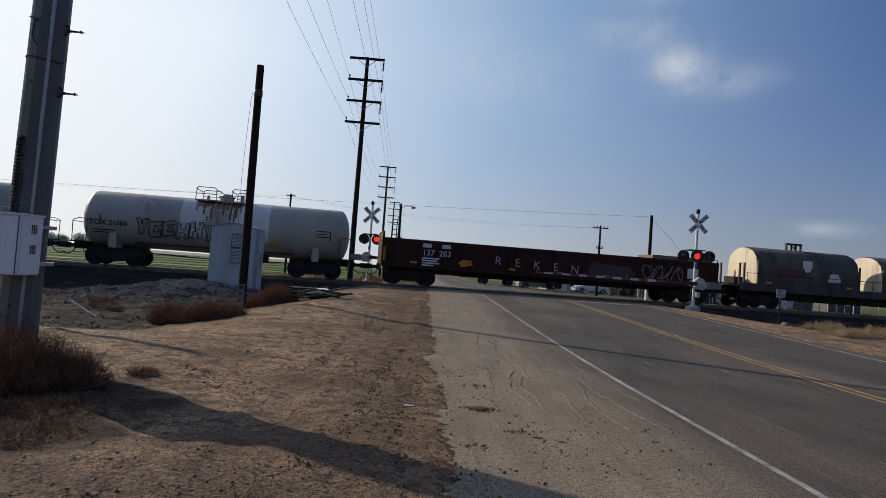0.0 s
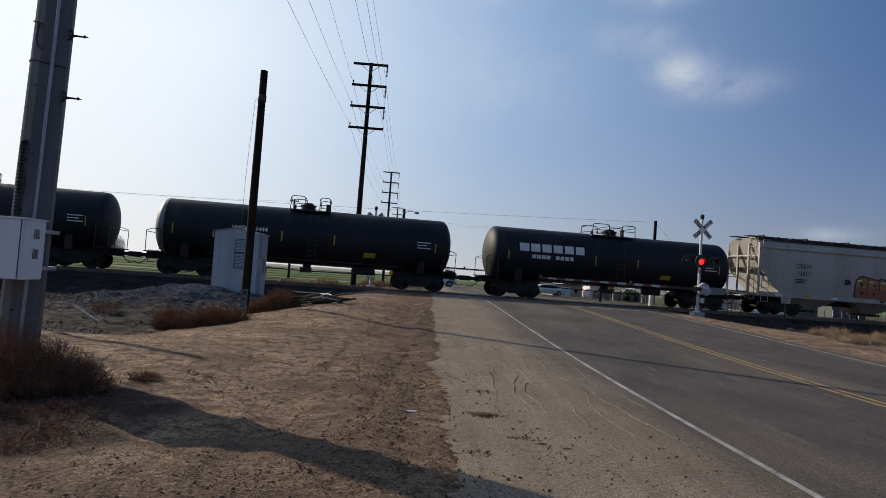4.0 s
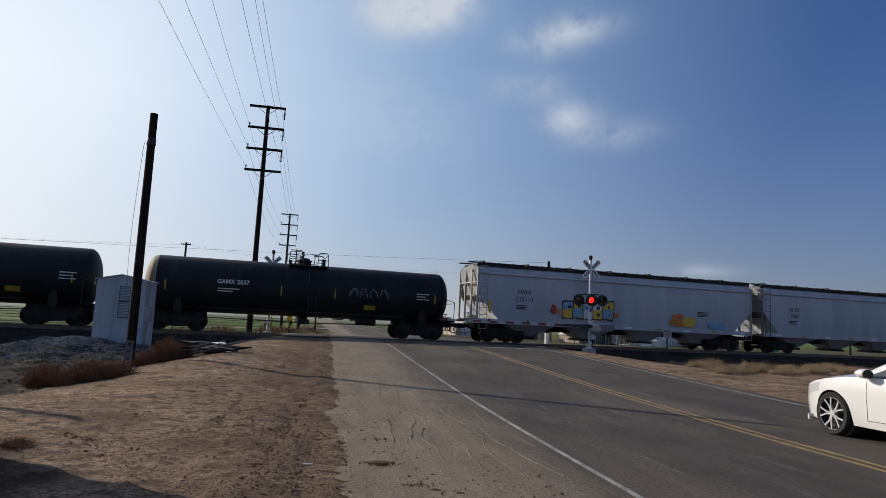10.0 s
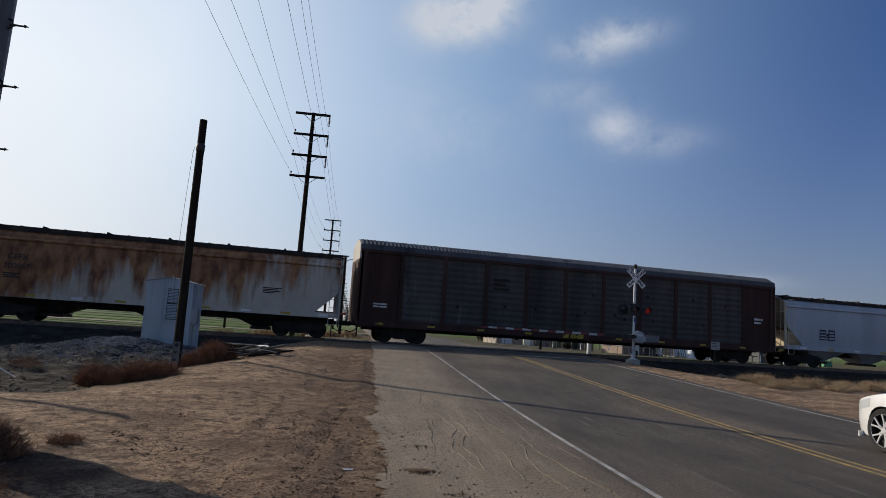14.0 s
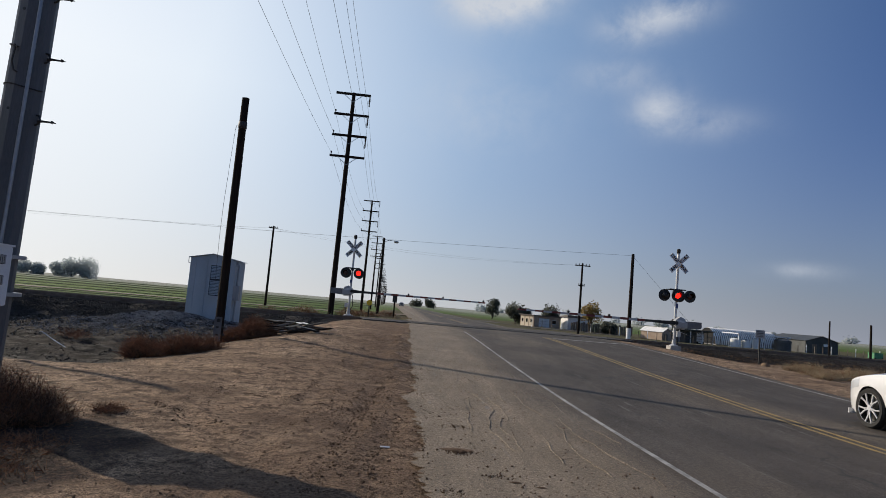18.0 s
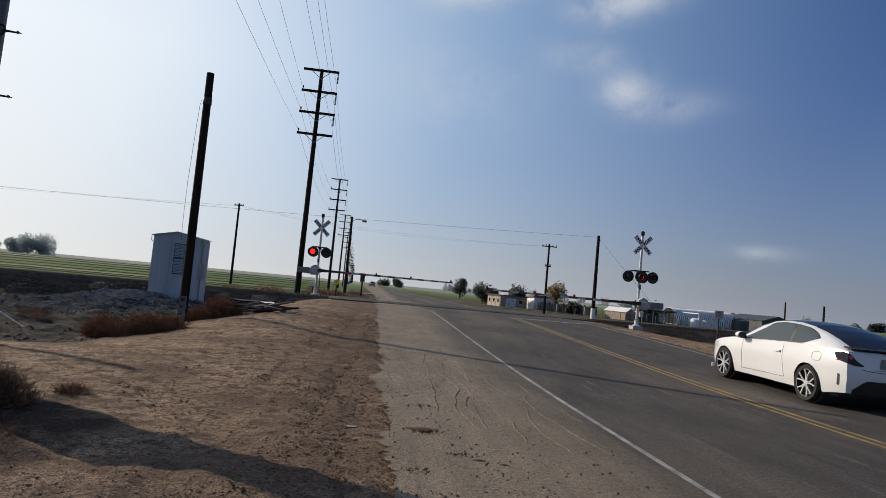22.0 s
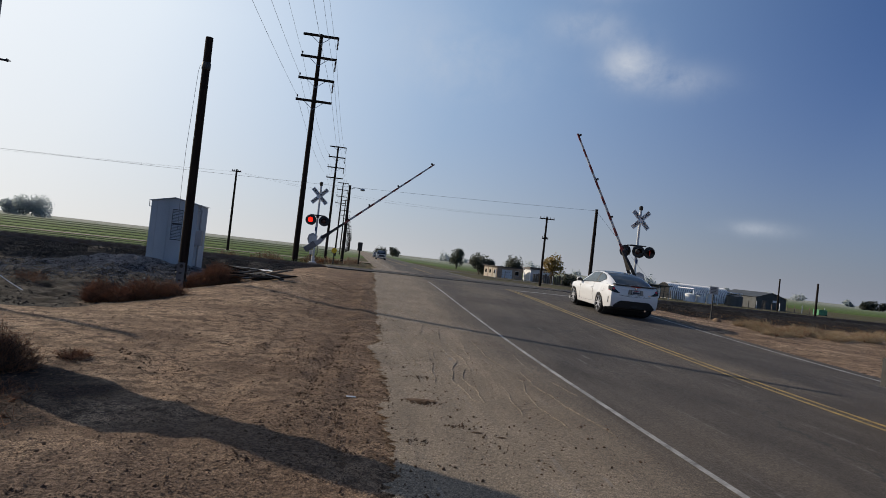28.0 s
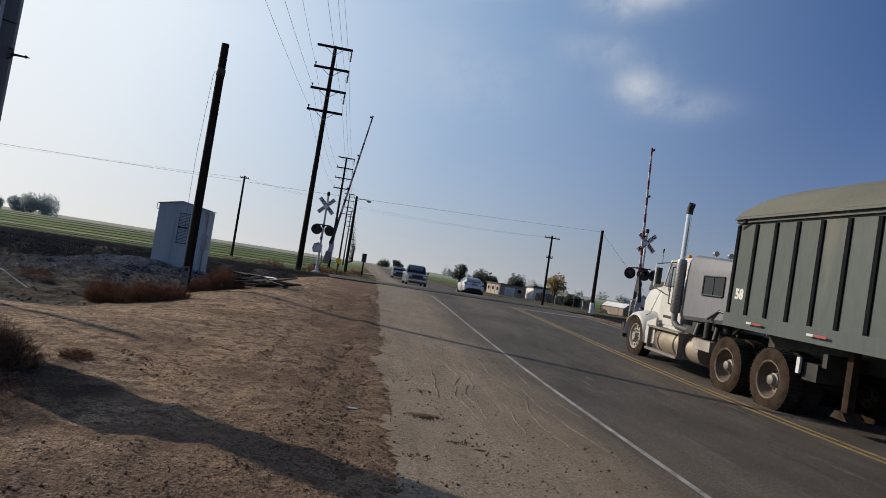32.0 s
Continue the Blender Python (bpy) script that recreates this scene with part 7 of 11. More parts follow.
def coil_car(s0, s1):
    t, half = car("coil_car", "grey coil steel car with two rounded covers", "coil car", s0, s1)
    a, w = half - 0.75, 1.42
    part("deck_side", Mesh().box(-a, a, -w - 0.04, -w + 0.1, 1.0, 1.42), P_DECK, t, smooth=0)
    part("deck_side", Mesh().box(-a, a, w - 0.1, w + 0.04, 1.0, 1.42), P_DECK, t, smooth=0)
    part("deck", Mesh().box(-a, a, -w, w, 1.22, 1.30), P_DECK, t, smooth=0)
    part("belly", Mesh().prism([(-a + 2.6, 1.0), (a - 2.6, 1.0), (a - 4.2, 0.55), (-a + 4.2, 0.55)], -0.7, 0.7), P_FRAME, t, smooth=0)
    part("centre_sill", Mesh().box(-half + 0.9, half - 0.9, -0.3, 0.3, 0.65, 1.0), P_FRAME, t, smooth=0)
    for i in range(13):
        x = -a + 0.4 + (2 * a - 0.8) * i / 12
        part("deck_rib", Mesh().box(x - 0.05, x + 0.05, -w - 0.10, -w - 0.03, 1.0, 1.4), P_DECK, t, smooth=0)
    bogies(t, (-half + 2.3, half - 2.3))
    hl = 6.55
    for k, x0 in enumerate((-a + 1.0, a - 1.0 - hl)):
        sec = [(-w + 0.02, 1.42), (-w + 0.02, 2.36)]
        for i in range(9):
            q = math.pi * (1 - i / 8)
            sec.append(((w - 0.05) * math.cos(q) * (1 if 0 < i < 8 else 1.0), 2.50 + 1.05 * math.sin(q) ** 0.8 if 0 < i < 8 else 2.50))
        sec += [(w - 0.02, 2.36), (w - 0.02, 1.42)]
        b = Mesh().loft([[(x0 + d, y * (0.97 if d in (0, hl) else 1), z - (0.05 if d in (0, hl) else 0)) for y, z in sec] for d in (0, 0.12, hl * 0.5, hl - 0.12, hl)])
        hood = part("coil_cover", b, P_HOOD, t, smooth=50)
        hood.data.materials.append(P_CREAM)
        for f in hood.data.polygons:
            if f.normal.x < -0.6:
                f.material_index = 1
        for fs in (0.25, 0.5, 0.75):
            part("end_bead", Mesh().box(x0 - 0.012, x0 + 0.004, -w * 0.9, w * 0.9, 1.5 + fs * 1.4, 1.54 + fs * 1.4), P_CREAM, hood, smooth=0)
        part("latch_post", Mesh().box(x0 - 0.02, x0 + 0.05, -w - 0.06, -w + 0.04, 1.42, 2.75), P_DECK, hood, smooth=0)
        part("latch_post", Mesh().box(x0 + hl - 0.05, x0 + hl + 0.02, -w - 0.06, -w + 0.04, 1.42, 2.75), P_DECK, hood, smooth=0)
        for d in (hl * 0.33, hl * 0.66):
            bb = Mesh().loft([[(x0 + d + e, y * 1.01, z + 0.012) for y, z in sec] for e in (-0.04, 0.04)])
            part("cover_seam", bb, P_HOOD, hood, smooth=50)
        cxm = x0 + hl * (0.5 if k == 0 else 0.42)
        b = Mesh().box(cxm - 0.52, cxm + 0.52, -0.10, 0.10, 3.86, 3.96)
        for dx in (-0.47, -0.14, 0.14, 0.47):
            b.box(cxm + dx - 0.05, cxm + dx + 0.05, -0.05, 0.05, 3.44, 3.87)
        b.box(cxm - 0.14, cxm + 0.14, -0.12, 0.12, 3.68, 3.74)
        part("lifting_bracket", b, STEEL_DARK, hood)
        part("cover_skirt", Mesh().box(x0 + 0.05, x0 + hl - 0.05, -w - 0.045, -w + 0.02, 1.42, 1.78), P_DECK, hood, smooth=0)
        for d in (0.5, hl - 0.9):
            part("yellow_mark", Mesh().box(x0 + d, x0 + d + 0.4, -w - 0.052, -w - 0.046, 1.47, 1.57), MARK_YELLOW, hood, smooth=0)
        sx = x0 + hl * (0.48 if k == 0 else 0.50)
        sh = Mesh().prism([(sx - 0.28, 2.9), (sx + 0.28, 2.9), (sx + 0.28, 2.55), (sx + 0.16, 2.3), (sx, 2.22), (sx - 0.16, 2.3), (sx - 0.28, 2.55)], -w - 0.03, -w + 0.04)
        part("shield_mark", sh, MARK_WHITE, hood, smooth=0)
        if k == 0:
            blob(t, "sprayed_tag", G_MAROON, x0 + 1.9, 2.12, 2.5, 0.55, -w - 0.012, 8)
            blob(t, "sprayed_tag", MARK_WHITE, x0 + 4.9, 1.98, 0.75, 0.55, -w - 0.012, 9)
            lettering("213", 0.30, pose(x0 + hl - 0.4, -w - 0.014, 2.15), MARK_BLACK, t)
    rl = Mesh().tube([(-a + 0.2, -w - 0.13, 1.98), (a - 0.2, -w - 0.13, 1.98)], 0.018, 6)
    for i in range(9):
        x = -a + 0.3 + (2 * a - 0.6) * i / 8
        rl.tube([(x, -w - 0.13, 1.98), (x, -w - 0.10, 1.38)], 0.016, 5)
    part("side_handrail", rl, STEEL_DARK, t)
    for s in (-1, 1):
        for yy in (-1.3, -0.9, 0.9, 1.3):
            part("end_stanchion", Mesh().bar((s * (a - 0.25), yy, 1.3), (s * (a - 0.25), yy, 2.55), 0.09), STEEL_DARK, t, smooth=0)
        part("end_deck_box", Mesh().box(s * (a - 0.5) - 0.3, s * (a - 0.5) + 0.3, -0.5, 0.5, 1.3, 1.75), P_FRAME, t, smooth=0)
    return t


def autorack(s0, s1):
    t, half = car("autorack_car", "long enclosed autorack car with dark galvanised side panels", "autorack car", s0, s1)
    a, w, z0, z1 = half - 0.40, 1.55, 1.00, 4.64
    part("deck_frame", Mesh().box(-a, a, -w, w, 0.85, 1.12), P_RACK, t, smooth=0)
    part("side_sill", Mesh().box(-a, a, -w - 0.05, -w + 0.02, 0.78, 1.14), P_RACK, t, smooth=0)
    part("side_sill", Mesh().box(-a, a, w - 0.02, w + 0.05, 0.78, 1.14), P_RACK, t, smooth=0)
    part("centre_sill", Mesh().box(-half + 0.9, half - 0.9, -0.3, 0.3, 0.6, 0.86), P_FRAME, t, smooth=0)
    posts = [-a + 0.25, -a + 2.2] + [-a + 2.2 + (2 * a - 4.4) * i / 9 for i in range(1, 9)] + [a - 2.2, a - 0.25]
    for s in (-1, 1):
        for x in posts:
            part("side_post", Mesh().box(x - 0.09, x + 0.09, s * w - 0.06, s * w + 0.06, z0, z1), P_RACK, t, smooth=0)
        for i, (x0, x1) in enumerate(zip(posts, posts[1:])):
            endp = i in (0, len(posts) - 2)
            n = 2 if endp else 22
            ys = s * (w - 0.05)
            b = Mesh().loft([[(xx, ys + s * (0.04 if k % 2 and not endp else 0), z0 + 0.1 + (z1 - z0 - 0.2) * k / n) for xx in (x0 + 0.09, x1 - 0.09)] for k in range(n + 1)], closed=False)
            part("side_panel", b, P_RACK if endp else P_PANEL, t, smooth=0)
            if s < 0 and not endp:
                rr = random.Random(i * 7)
                for _ in range(3):
                    px, pz = rr.uniform(x0 + 0.3, x1 - 0.5), rr.choice((2.0, 2.2, 3.2, 3.4))
                    part("panel_slot", Mesh().box(px, px + 0.16, -w - 0.006, -w + 0.0, pz, pz + 0.14), P_HOOD if rr.random() < 0.4 else P_FRAME, t, smooth=0)
        part("top_rail", Mesh().box(-a, a, s * w - 0.07, s * w + 0.07, z1 - 0.1, z1 + 0.05), P_RACK, t, smooth=0)
        x = s * a
        for yy in (-0.78, 0.78):
            part("end_door", Mesh().box(x - 0.06, x + 0.06, yy - 0.76, yy + 0.76, z0, z1 - 0.45), P_RACK, t, smooth=0)
        part("end_gable", Mesh().prism([(-w, z1 - 0.45), (w, z1 - 0.45), (w * 0.98, z1 + 0.28), (w * 0.6, z1 + 0.55), (0, z1 + 0.64), (-w * 0.6, z1 + 0.55), (-w * 0.98, z1 + 0.28)], x - 0.05, x + 0.05, "yz"), P_HOPPER if s < 0 else P_RACK, t, "white end gable" if s < 0 else "", smooth=0)
        ladder(t, s * (a - 0.9), -w - 0.09, 0.6, z1 - 0.2, 0.4, m=P_RACK, name="side_ladder")
    rows = []
    n = 240
    for i in range(n + 1):
        x = -a + 2 * a * i / n
        d = 0.035 if i % 2 else 0.0
        rows.append([(x, y, z + d) for y, z in ((-w - 0.03, z1 - 0.05), (-w + 0.02, z1 + 0.30), (-w * 0.62, z1 + 0.58), (0, z1 + 0.68), (w * 0.62, z1 + 0.58), (w - 0.02, z1 + 0.30), (w + 0.03, z1 - 0.05))])
    part("roof", Mesh().loft(rows), P_ROOF, t, "ribbed galvanised roof", smooth=0)
    bogies(t, (-half + 2.9, half - 2.9))
    yy = -w - 0.055
    for i, wd in enumerate((0.3, 0.3, 0.35)):
        part("maker_bar", Mesh().box(-1.2 + 0.42 * i, -1.2 + 0.42 * i + wd, yy - 0.004, yy, 0.84, 1.06), MARK_YELLOW, t, smooth=0)
    bars(t, a - 1.5, 2.6, (0.6, 0.5), MARK_WHITE, -w - 0.064, 0.12)
    bars(t, -a + 0.8, 1.9, (0.7, 0.7), MARK_WHITE, -w - 0.064, 0.08)
    bars(t, -a + 7.2, 3.6, (0.9, 0.7, 0.9), P_FRAME, -w - 0.02, 0.14)
    for i in range(10):
        part("reflector", Mesh().box(-a + 1 + i * 2.7, -a + 1.4 + i * 2.7, yy - 0.004, yy, 0.9, 1.0), MARK_YELLOW, t, smooth=0)
    return t


K = 1.009
S = [K * v for v in (-33.2, -17.94, -3.4, 16.5, 34.5, 50.93, 66.35, 82.95, 98.75, 115.6, 133.94, 152.68, 166.57, 179.64, 193.0, 210.1, 229.43, 248.52, 265.2, 282.75, 308.4, 327.3, 344.36)]
tank_car(S[0], S[1], P_GREY, "weathered grey tank car", r=1.34, cz=2.27)
spray_car, _, _ = tank_car(S[1], S[2], P_GREY, "grey tank car with rust runs and outlined spray lettering", "TCIX 21060", MARK_BLACK, r=1.34, cz=2.27, panel=(-1.8, 4.2), rust=True, mark_x=-5.0, mark_z=2.02, size=0.34)
GLYPHS = ("0,1 .35,1 .5,.62 .66,1 1,1 .68,.4 .68,0 .34,0 .34,.42", "0,1 .3,1 .3,.62 .7,.62 .7,1 1,1 1,0 .72,0 .7,.38 .3,.38 .3,0 0,0", "0,.9 .9,1 .92,.74 .36,.7 .36,.58 .8,.6 .8,.4 .36,.36 .36,.26 .95,.28 .95,0 0,0",
          "0,.1 0,.9 .25,1 1,1 .95,.7 .4,.72 .4,.3 .7,.3 .72,.45 1,.5 .98,.05 .2,0")
for k in range(6):
    outline = [tuple(float(v) for v in q.split(",")) for q in GLYPHS[(k * 3 + k // 4) % 4].split()]
    for kk, (ox, oz) in enumerate(((0, 0), (0.05, -0.06))):
        pts = []
        for (ax, az), (bx, bz) in zip(outline, outline[1:] + outline[:1]):
            for q in (0, 0.34, 0.67):
                px = -3.85 + 0.62 * k + ox + 0.58 * (ax + (bx - ax) * q) + 0.10 * (az + (bz - az) * q)
                pz = 1.58 + oz + 0.05 * (-1) ** k + 0.74 * (az + (bz - az) * q)
                pts.append((px, -math.sqrt(1.34 ** 2 - (pz - 2.27) ** 2) - 0.006, pz))
        part("sprayed_line", Mesh().tube(pts + pts[:1], 0.019 - 0.005 * kk, 4), G_DARK, spray_car)
gondola(S[2], S[3])
coil_car(S[3], S[4])
tank_car(S[4], S[5], P_WHITE, "dusty white tank car with black stencilled marks", "DDWX 74313", MARK_BLACK, end=P_CREAM, mark_x=-4.4)
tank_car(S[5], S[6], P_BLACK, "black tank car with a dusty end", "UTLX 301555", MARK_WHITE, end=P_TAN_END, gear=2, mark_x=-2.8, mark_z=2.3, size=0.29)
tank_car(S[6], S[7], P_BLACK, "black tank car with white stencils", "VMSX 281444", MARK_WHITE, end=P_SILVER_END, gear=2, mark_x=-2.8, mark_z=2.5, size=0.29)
tank_car(S[7], S[8], P_BLACK, "black tank car with a large pale maker's mark", "", MARK_WHITE, gear=0, bar_mark=True, mark_z=2.50)
hopper(S[8], S[9], P_HOPPER, "pale covered hopper car with an orange sprayed tag", "CRDX", "13813", bays=3, slope=1.4, cutz=2.6, tags=((MARK_BLACK, -2.5, 2.15, 0.42, 0.32), (MARK_BLACK, 2.55, 1.95, 0.65, 0.40)), bubbles=((-1.55, 1.86, (G_AMBER,) * 5, 0.86, 1.20, G_BRICK),))
tank_car(S[9], S[10], P_BLUE, "long dark blue tank car with a long top railing", "GATX 203119", MARK_WHITE, gear=1, mark_x=-4.6, mark_z=2.35, size=0.29)
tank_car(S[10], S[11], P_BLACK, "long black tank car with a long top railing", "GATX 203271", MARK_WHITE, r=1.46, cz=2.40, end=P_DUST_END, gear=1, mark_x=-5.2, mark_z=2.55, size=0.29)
tank_car(S[11], S[12], P_WHITE, "white tank car with brown rust runs under the dome", "DDWX 49110", MARK_BLACK, rust=True, mark_x=-2.9, mark_z=2.1, size=0.29)
tank_car(S[12], S[13], P_WHITE, "clean white tank car with black stencils", "RWEX 1092", MARK_BLACK, r=1.33, cz=2.28, mark_x=-2.7, mark_z=2.35, size=0.28)
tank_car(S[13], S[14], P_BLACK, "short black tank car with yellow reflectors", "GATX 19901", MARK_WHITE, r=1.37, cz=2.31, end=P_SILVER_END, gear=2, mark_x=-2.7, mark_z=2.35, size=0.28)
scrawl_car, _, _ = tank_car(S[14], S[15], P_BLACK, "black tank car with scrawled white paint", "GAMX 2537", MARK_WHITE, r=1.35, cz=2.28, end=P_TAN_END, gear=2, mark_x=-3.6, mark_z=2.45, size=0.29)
for k in range(4):
    b = Mesh().tube([(2.3 + 0.55 * k + 0.22 * math.cos(q * 0.8 + k), -1.36 + 0.004 * (q % 2), 2.30 + 0.24 * math.sin(q * 1.3 + k * 2)) for q in range(9)], 0.010, 4)
    part("sprayed_line", b, P_GREY, scrawl_car)
hopper(S[15], S[16], P_PALE, "pale grey covered hopper with blue and orange sprayed tags", "FPAX", "215113", bays=4, slope=1.35, cutz=2.55, tags=((G_RED, -4.7, 2.0, 0.35, 0.5), (G_ORANGE, -4.4, 1.9, 0.3, 0.3), (G_ORANGE, -0.75, 1.85, 0.6, 0.3), (G_ORANGE, 3.7, 1.75, 1.1, 0.75), (G_YEL, 4.5, 1.7, 0.9, 0.6), (G_CYAN, 6.6, 1.55, 1.2, 0.5), (G_YEL, -8.6, 2.0, 0.2, 0.7)), bubbles=((-3.75, 2.05, (G_CYAN, G_YEL, G_CYAN, MARK_WHITE, G_YEL), 0.72, 1.05, None),), mark_x=-0.35, end_mat=P_HOPPER)
hopper(S[16], S[17], P_PALE, "plain pale grey covered hopper", "ELTX", "7083", bays=4, slope=1.35, cutz=2.55, mark_x=-0.36, end_mat=P_DIRTY)
hopper(S[17], S[18], P_GREEN, "dark green covered hopper with open end frames", bays=3, slope=1.7, cutz=3.6, top=4.12, tags=((MARK_WHITE, 2.2, 2.1, 0.3, 0.2),), mark_mat=MARK_WHITE)
hopper(S[18], S[19], P_RUST, "rust-streaked beige covered hopper", "CEFX", "200067", bays=3, slope=1.3, cutz=2.4, end_mat=P_HOPPER, mark_x=-0.36, top=4.2)
autorack(S[19], S[20])
hopper(S[20], S[21], P_PALE, "pale grey covered hopper with dark square decals", "", "", bays=4, slope=1.35, cutz=2.5, end_mat=P_CREAM, top=4.18, slope_mat=P_CREAM, decals=(-6.4, -5.75))
hopper(S[21], S[22], P_DIRTY, "soot-stained ribbed covered hopper at the end of the train", bays=3, slope=2.0, ribs=13, curved=False, tags=((G_DARK, -1.0, 2.3, 1.6, 1.1), (G_DARK, -4.6, 2.4, 0.9, 0.7)), end_mat=P_HOPPER, top=4.1)
for o in BASE:
    bpy.data.objects.remove(o)


# ---- road vehicles ----
CAR_WHITE = surf("white_car_paint", (0.63, 0.63, 0.635), (0.68, 0.68, 0.685), 0.24, 0.6, 0.0, coat=0.6, fine=8)
CAR_SILVER = surf("silver_car_paint", (0.42, 0.43, 0.45), (0.52, 0.53, 0.55), 0.3, 0.6, 0.0, metal=0.5, coat=0.5)
CAR_BLUE = surf("dark_blue_car_paint", (0.03, 0.045, 0.07), (0.05, 0.065, 0.095), 0.3, 0.6, 0.0, coat=0.5)
TRUCK_WHITE = surf("dusty_white_truck_paint", (0.43, 0.425, 0.405), (0.55, 0.545, 0.525), 0.5, 0.9, 0.02, spots=(0.42, 0.38, 0.32), spot_cut=0.66, fine=10)
# sleeper box darker and bluer than the cab
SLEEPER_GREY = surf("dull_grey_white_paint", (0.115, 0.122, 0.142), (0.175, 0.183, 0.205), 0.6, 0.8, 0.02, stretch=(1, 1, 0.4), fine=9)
TARP = surf("olive_tarp", (0.075, 0.078, 0.064), (0.125, 0.126, 0.104), 0.85, 1.0, 0.15, stretch=(1, 0.4, 1))
TRAILER_GREEN = surf("grey_green_trailer_paint", (0.040, 0.056, 0.055), (0.070, 0.088, 0.085), 0.7, 0.8, 0.03, stretch=(1, 1, 0.3), spots=(0.12, 0.115, 0.10), spot_cut=0.70, fine=12)
TANK_ALU = surf("dusty_aluminium_tank", (0.19, 0.155, 0.115), (0.42, 0.37, 0.30), 0.6, 2.2, 0.05, metal=0.3, spots=(0.13, 0.09, 0.06), spot_cut=0.60)
STEP_METAL = surf("dusty_step_metal", (0.13, 0.115, 0.10), (0.25, 0.23, 0.205), 0.65, 2.0, 0.05, metal=0.4)
WHEEL_PALE = surf("dusty_pale_wheel", (0.20, 0.18, 0.155), (0.36, 0.335, 0.30), 0.6, 4.0, 0.05)
TAIL_RED = plain("tail_lamp_red", (0.35, 0.02, 0.02), 0.15)
HEAD_LAMP = plain("headlamp_glass", (0.6, 0.62, 0.65), 0.1, 0.3)
SEAM = plain("panel_gap", (0.03, 0.03, 0.03), 0.7)
GLASS_SIDE = plain("greenish_side_glass", (0.045, 0.058, 0.062), 0.05)
# cab glass tone: the sky showing through is put into the colour
CAB_GLASS = plain("pale_cab_glass", (0.17, 0.20, 0.225), 0.08)
TAIL_LIT = plain("red_lamp_bowl", (0.55, 0.05, 0.07), 0.2)
PLATE_PALE = plain("pale_plate", (0.50, 0.50, 0.52), 0.5)
PLATE = plain("dark_plate", (0.03, 0.04, 0.06), 0.4)
RIM_DARK = plain("rim_black", (0.02, 0.02, 0.02), 0.3, 0.4)
RIM_ALU = plain("rim_machined", (0.62, 0.62, 0.64), 0.3, 0.35)
# matt black; on the trailer ribs it puts their shadows into the colour
RIB_SHADE_BLACK = surf("matt_black_rib", (0.006, 0.007, 0.008), (0.014, 0.015, 0.016), 0.9, 3.0, 0.05)
RIB_SHADE_BLACK.node_tree.nodes["Principled BSDF"].inputs["Specular IOR Level"].default_value = 0.05
RIM_STEEL = surf("dusty_steel_rim", (0.085, 0.062, 0.048), (0.22, 0.175, 0.140), 0.75, 4.0, 0.05, metal=0.3)
GUARD = surf("dull_silver_guard", (0.20, 0.195, 0.19), (0.32, 0.315, 0.305), 0.42, 2.0, 0.03, metal=0.6, stretch=(1, 1, 0.3))
AMBER = plain("amber_marker", (0.65, 0.25, 0.03), 0.3)


def lerp_table(table, v):
    return float(np.interp(v, [a for a, _ in table], [b for _, b in table]))


def car_wheel(parent, x, y, r, w, spokes, rim_mat, tyre_mat, name="wheel"):
    """A road wheel; its axle lies along x, and its outer face looks to the side on which it stands."""
    s = 1 if x > 0 else -1
    tyre = part(name, Mesh().lathe([(-w * 0.46, r * 0.76), (-w / 2, r * 0.93), (-w * 0.36, r), (w * 0.36, r), (w / 2, r * 0.93), (w * 0.46, r * 0.76)], "x", 36, caps=False), tyre_mat, parent, m=pose(x, y, r))
    part("rim", Mesh().lathe([(s * w * 0.44, r * 0.76), (s * w * 0.46, r * 0.73), (s * w * 0.30, r * 0.69), (s * w * 0.05, r * 0.67), (s * w * 0.03, 0.03)], "x", 30, caps=False), RIM_DARK, tyre)
    b = Mesh()
    for i in range(spokes):
        a = 2 * math.pi * i / spokes
        at = lambda f, q, k: (s * w * k, r * f * math.cos(q), r * f * math.sin(q))
        for d in (-1, 1):
            b.bar(at(0.10, a + d * 0.30, 0.40), at(0.40, a + d * 0.16, 0.42), r * 0.060, 0.022, up=(1, 0, 0))
            b.bar(at(0.39, a + d * 0.16, 0.42), at(0.73, a + d * 0.29, 0.45), r * 0.066, 0.020, up=(1, 0, 0))
        b.bar(at(0.32, a - 0.15, 0.42), at(0.32, a + 0.15, 0.42), r * 0.05, 0.018, up=(1, 0, 0))
    b.lathe([(s * w * 0.36, r * 0.14), (s * w * 0.46, r * 0.13), (s * w * 0.47, r * 0.05)], "x", 14)
    b.lathe([(s * w * 0.42, r * 0.76), (s * w * 0.47, r * 0.75), (s * w * 0.42, r * 0.72)], "x", 30, caps=False)
    part("spoke_web", b, rim_mat, tyre, smooth=20)
    return tyre


def shell(stations, ring):
    return Mesh().loft([ring(y) for y in stations], closed=False)


def closed_shell(stations, ring):
    """A loft of open hoops with both ends filled."""
    b = shell(stations, ring)
    k, n = len(ring(stations[0])), len(stations)
    b.f.append(tuple(range(k)))
    b.f.append(tuple((n - 1) * k + i for i in range(k - 1, -1, -1)))
    return b


def car_stations(y0, y1, axles, R):
    ys = list(np.linspace(y0, y1, 34))
    for a in axles:
        ys += [a + R * math.sin(radians(q)) for q in range(-90, 91, 12)] + [a - R - 0.004, a + R + 0.004]
    return sorted(set(round(float(v), 4) for v in ys if y0 <= v <= y1))


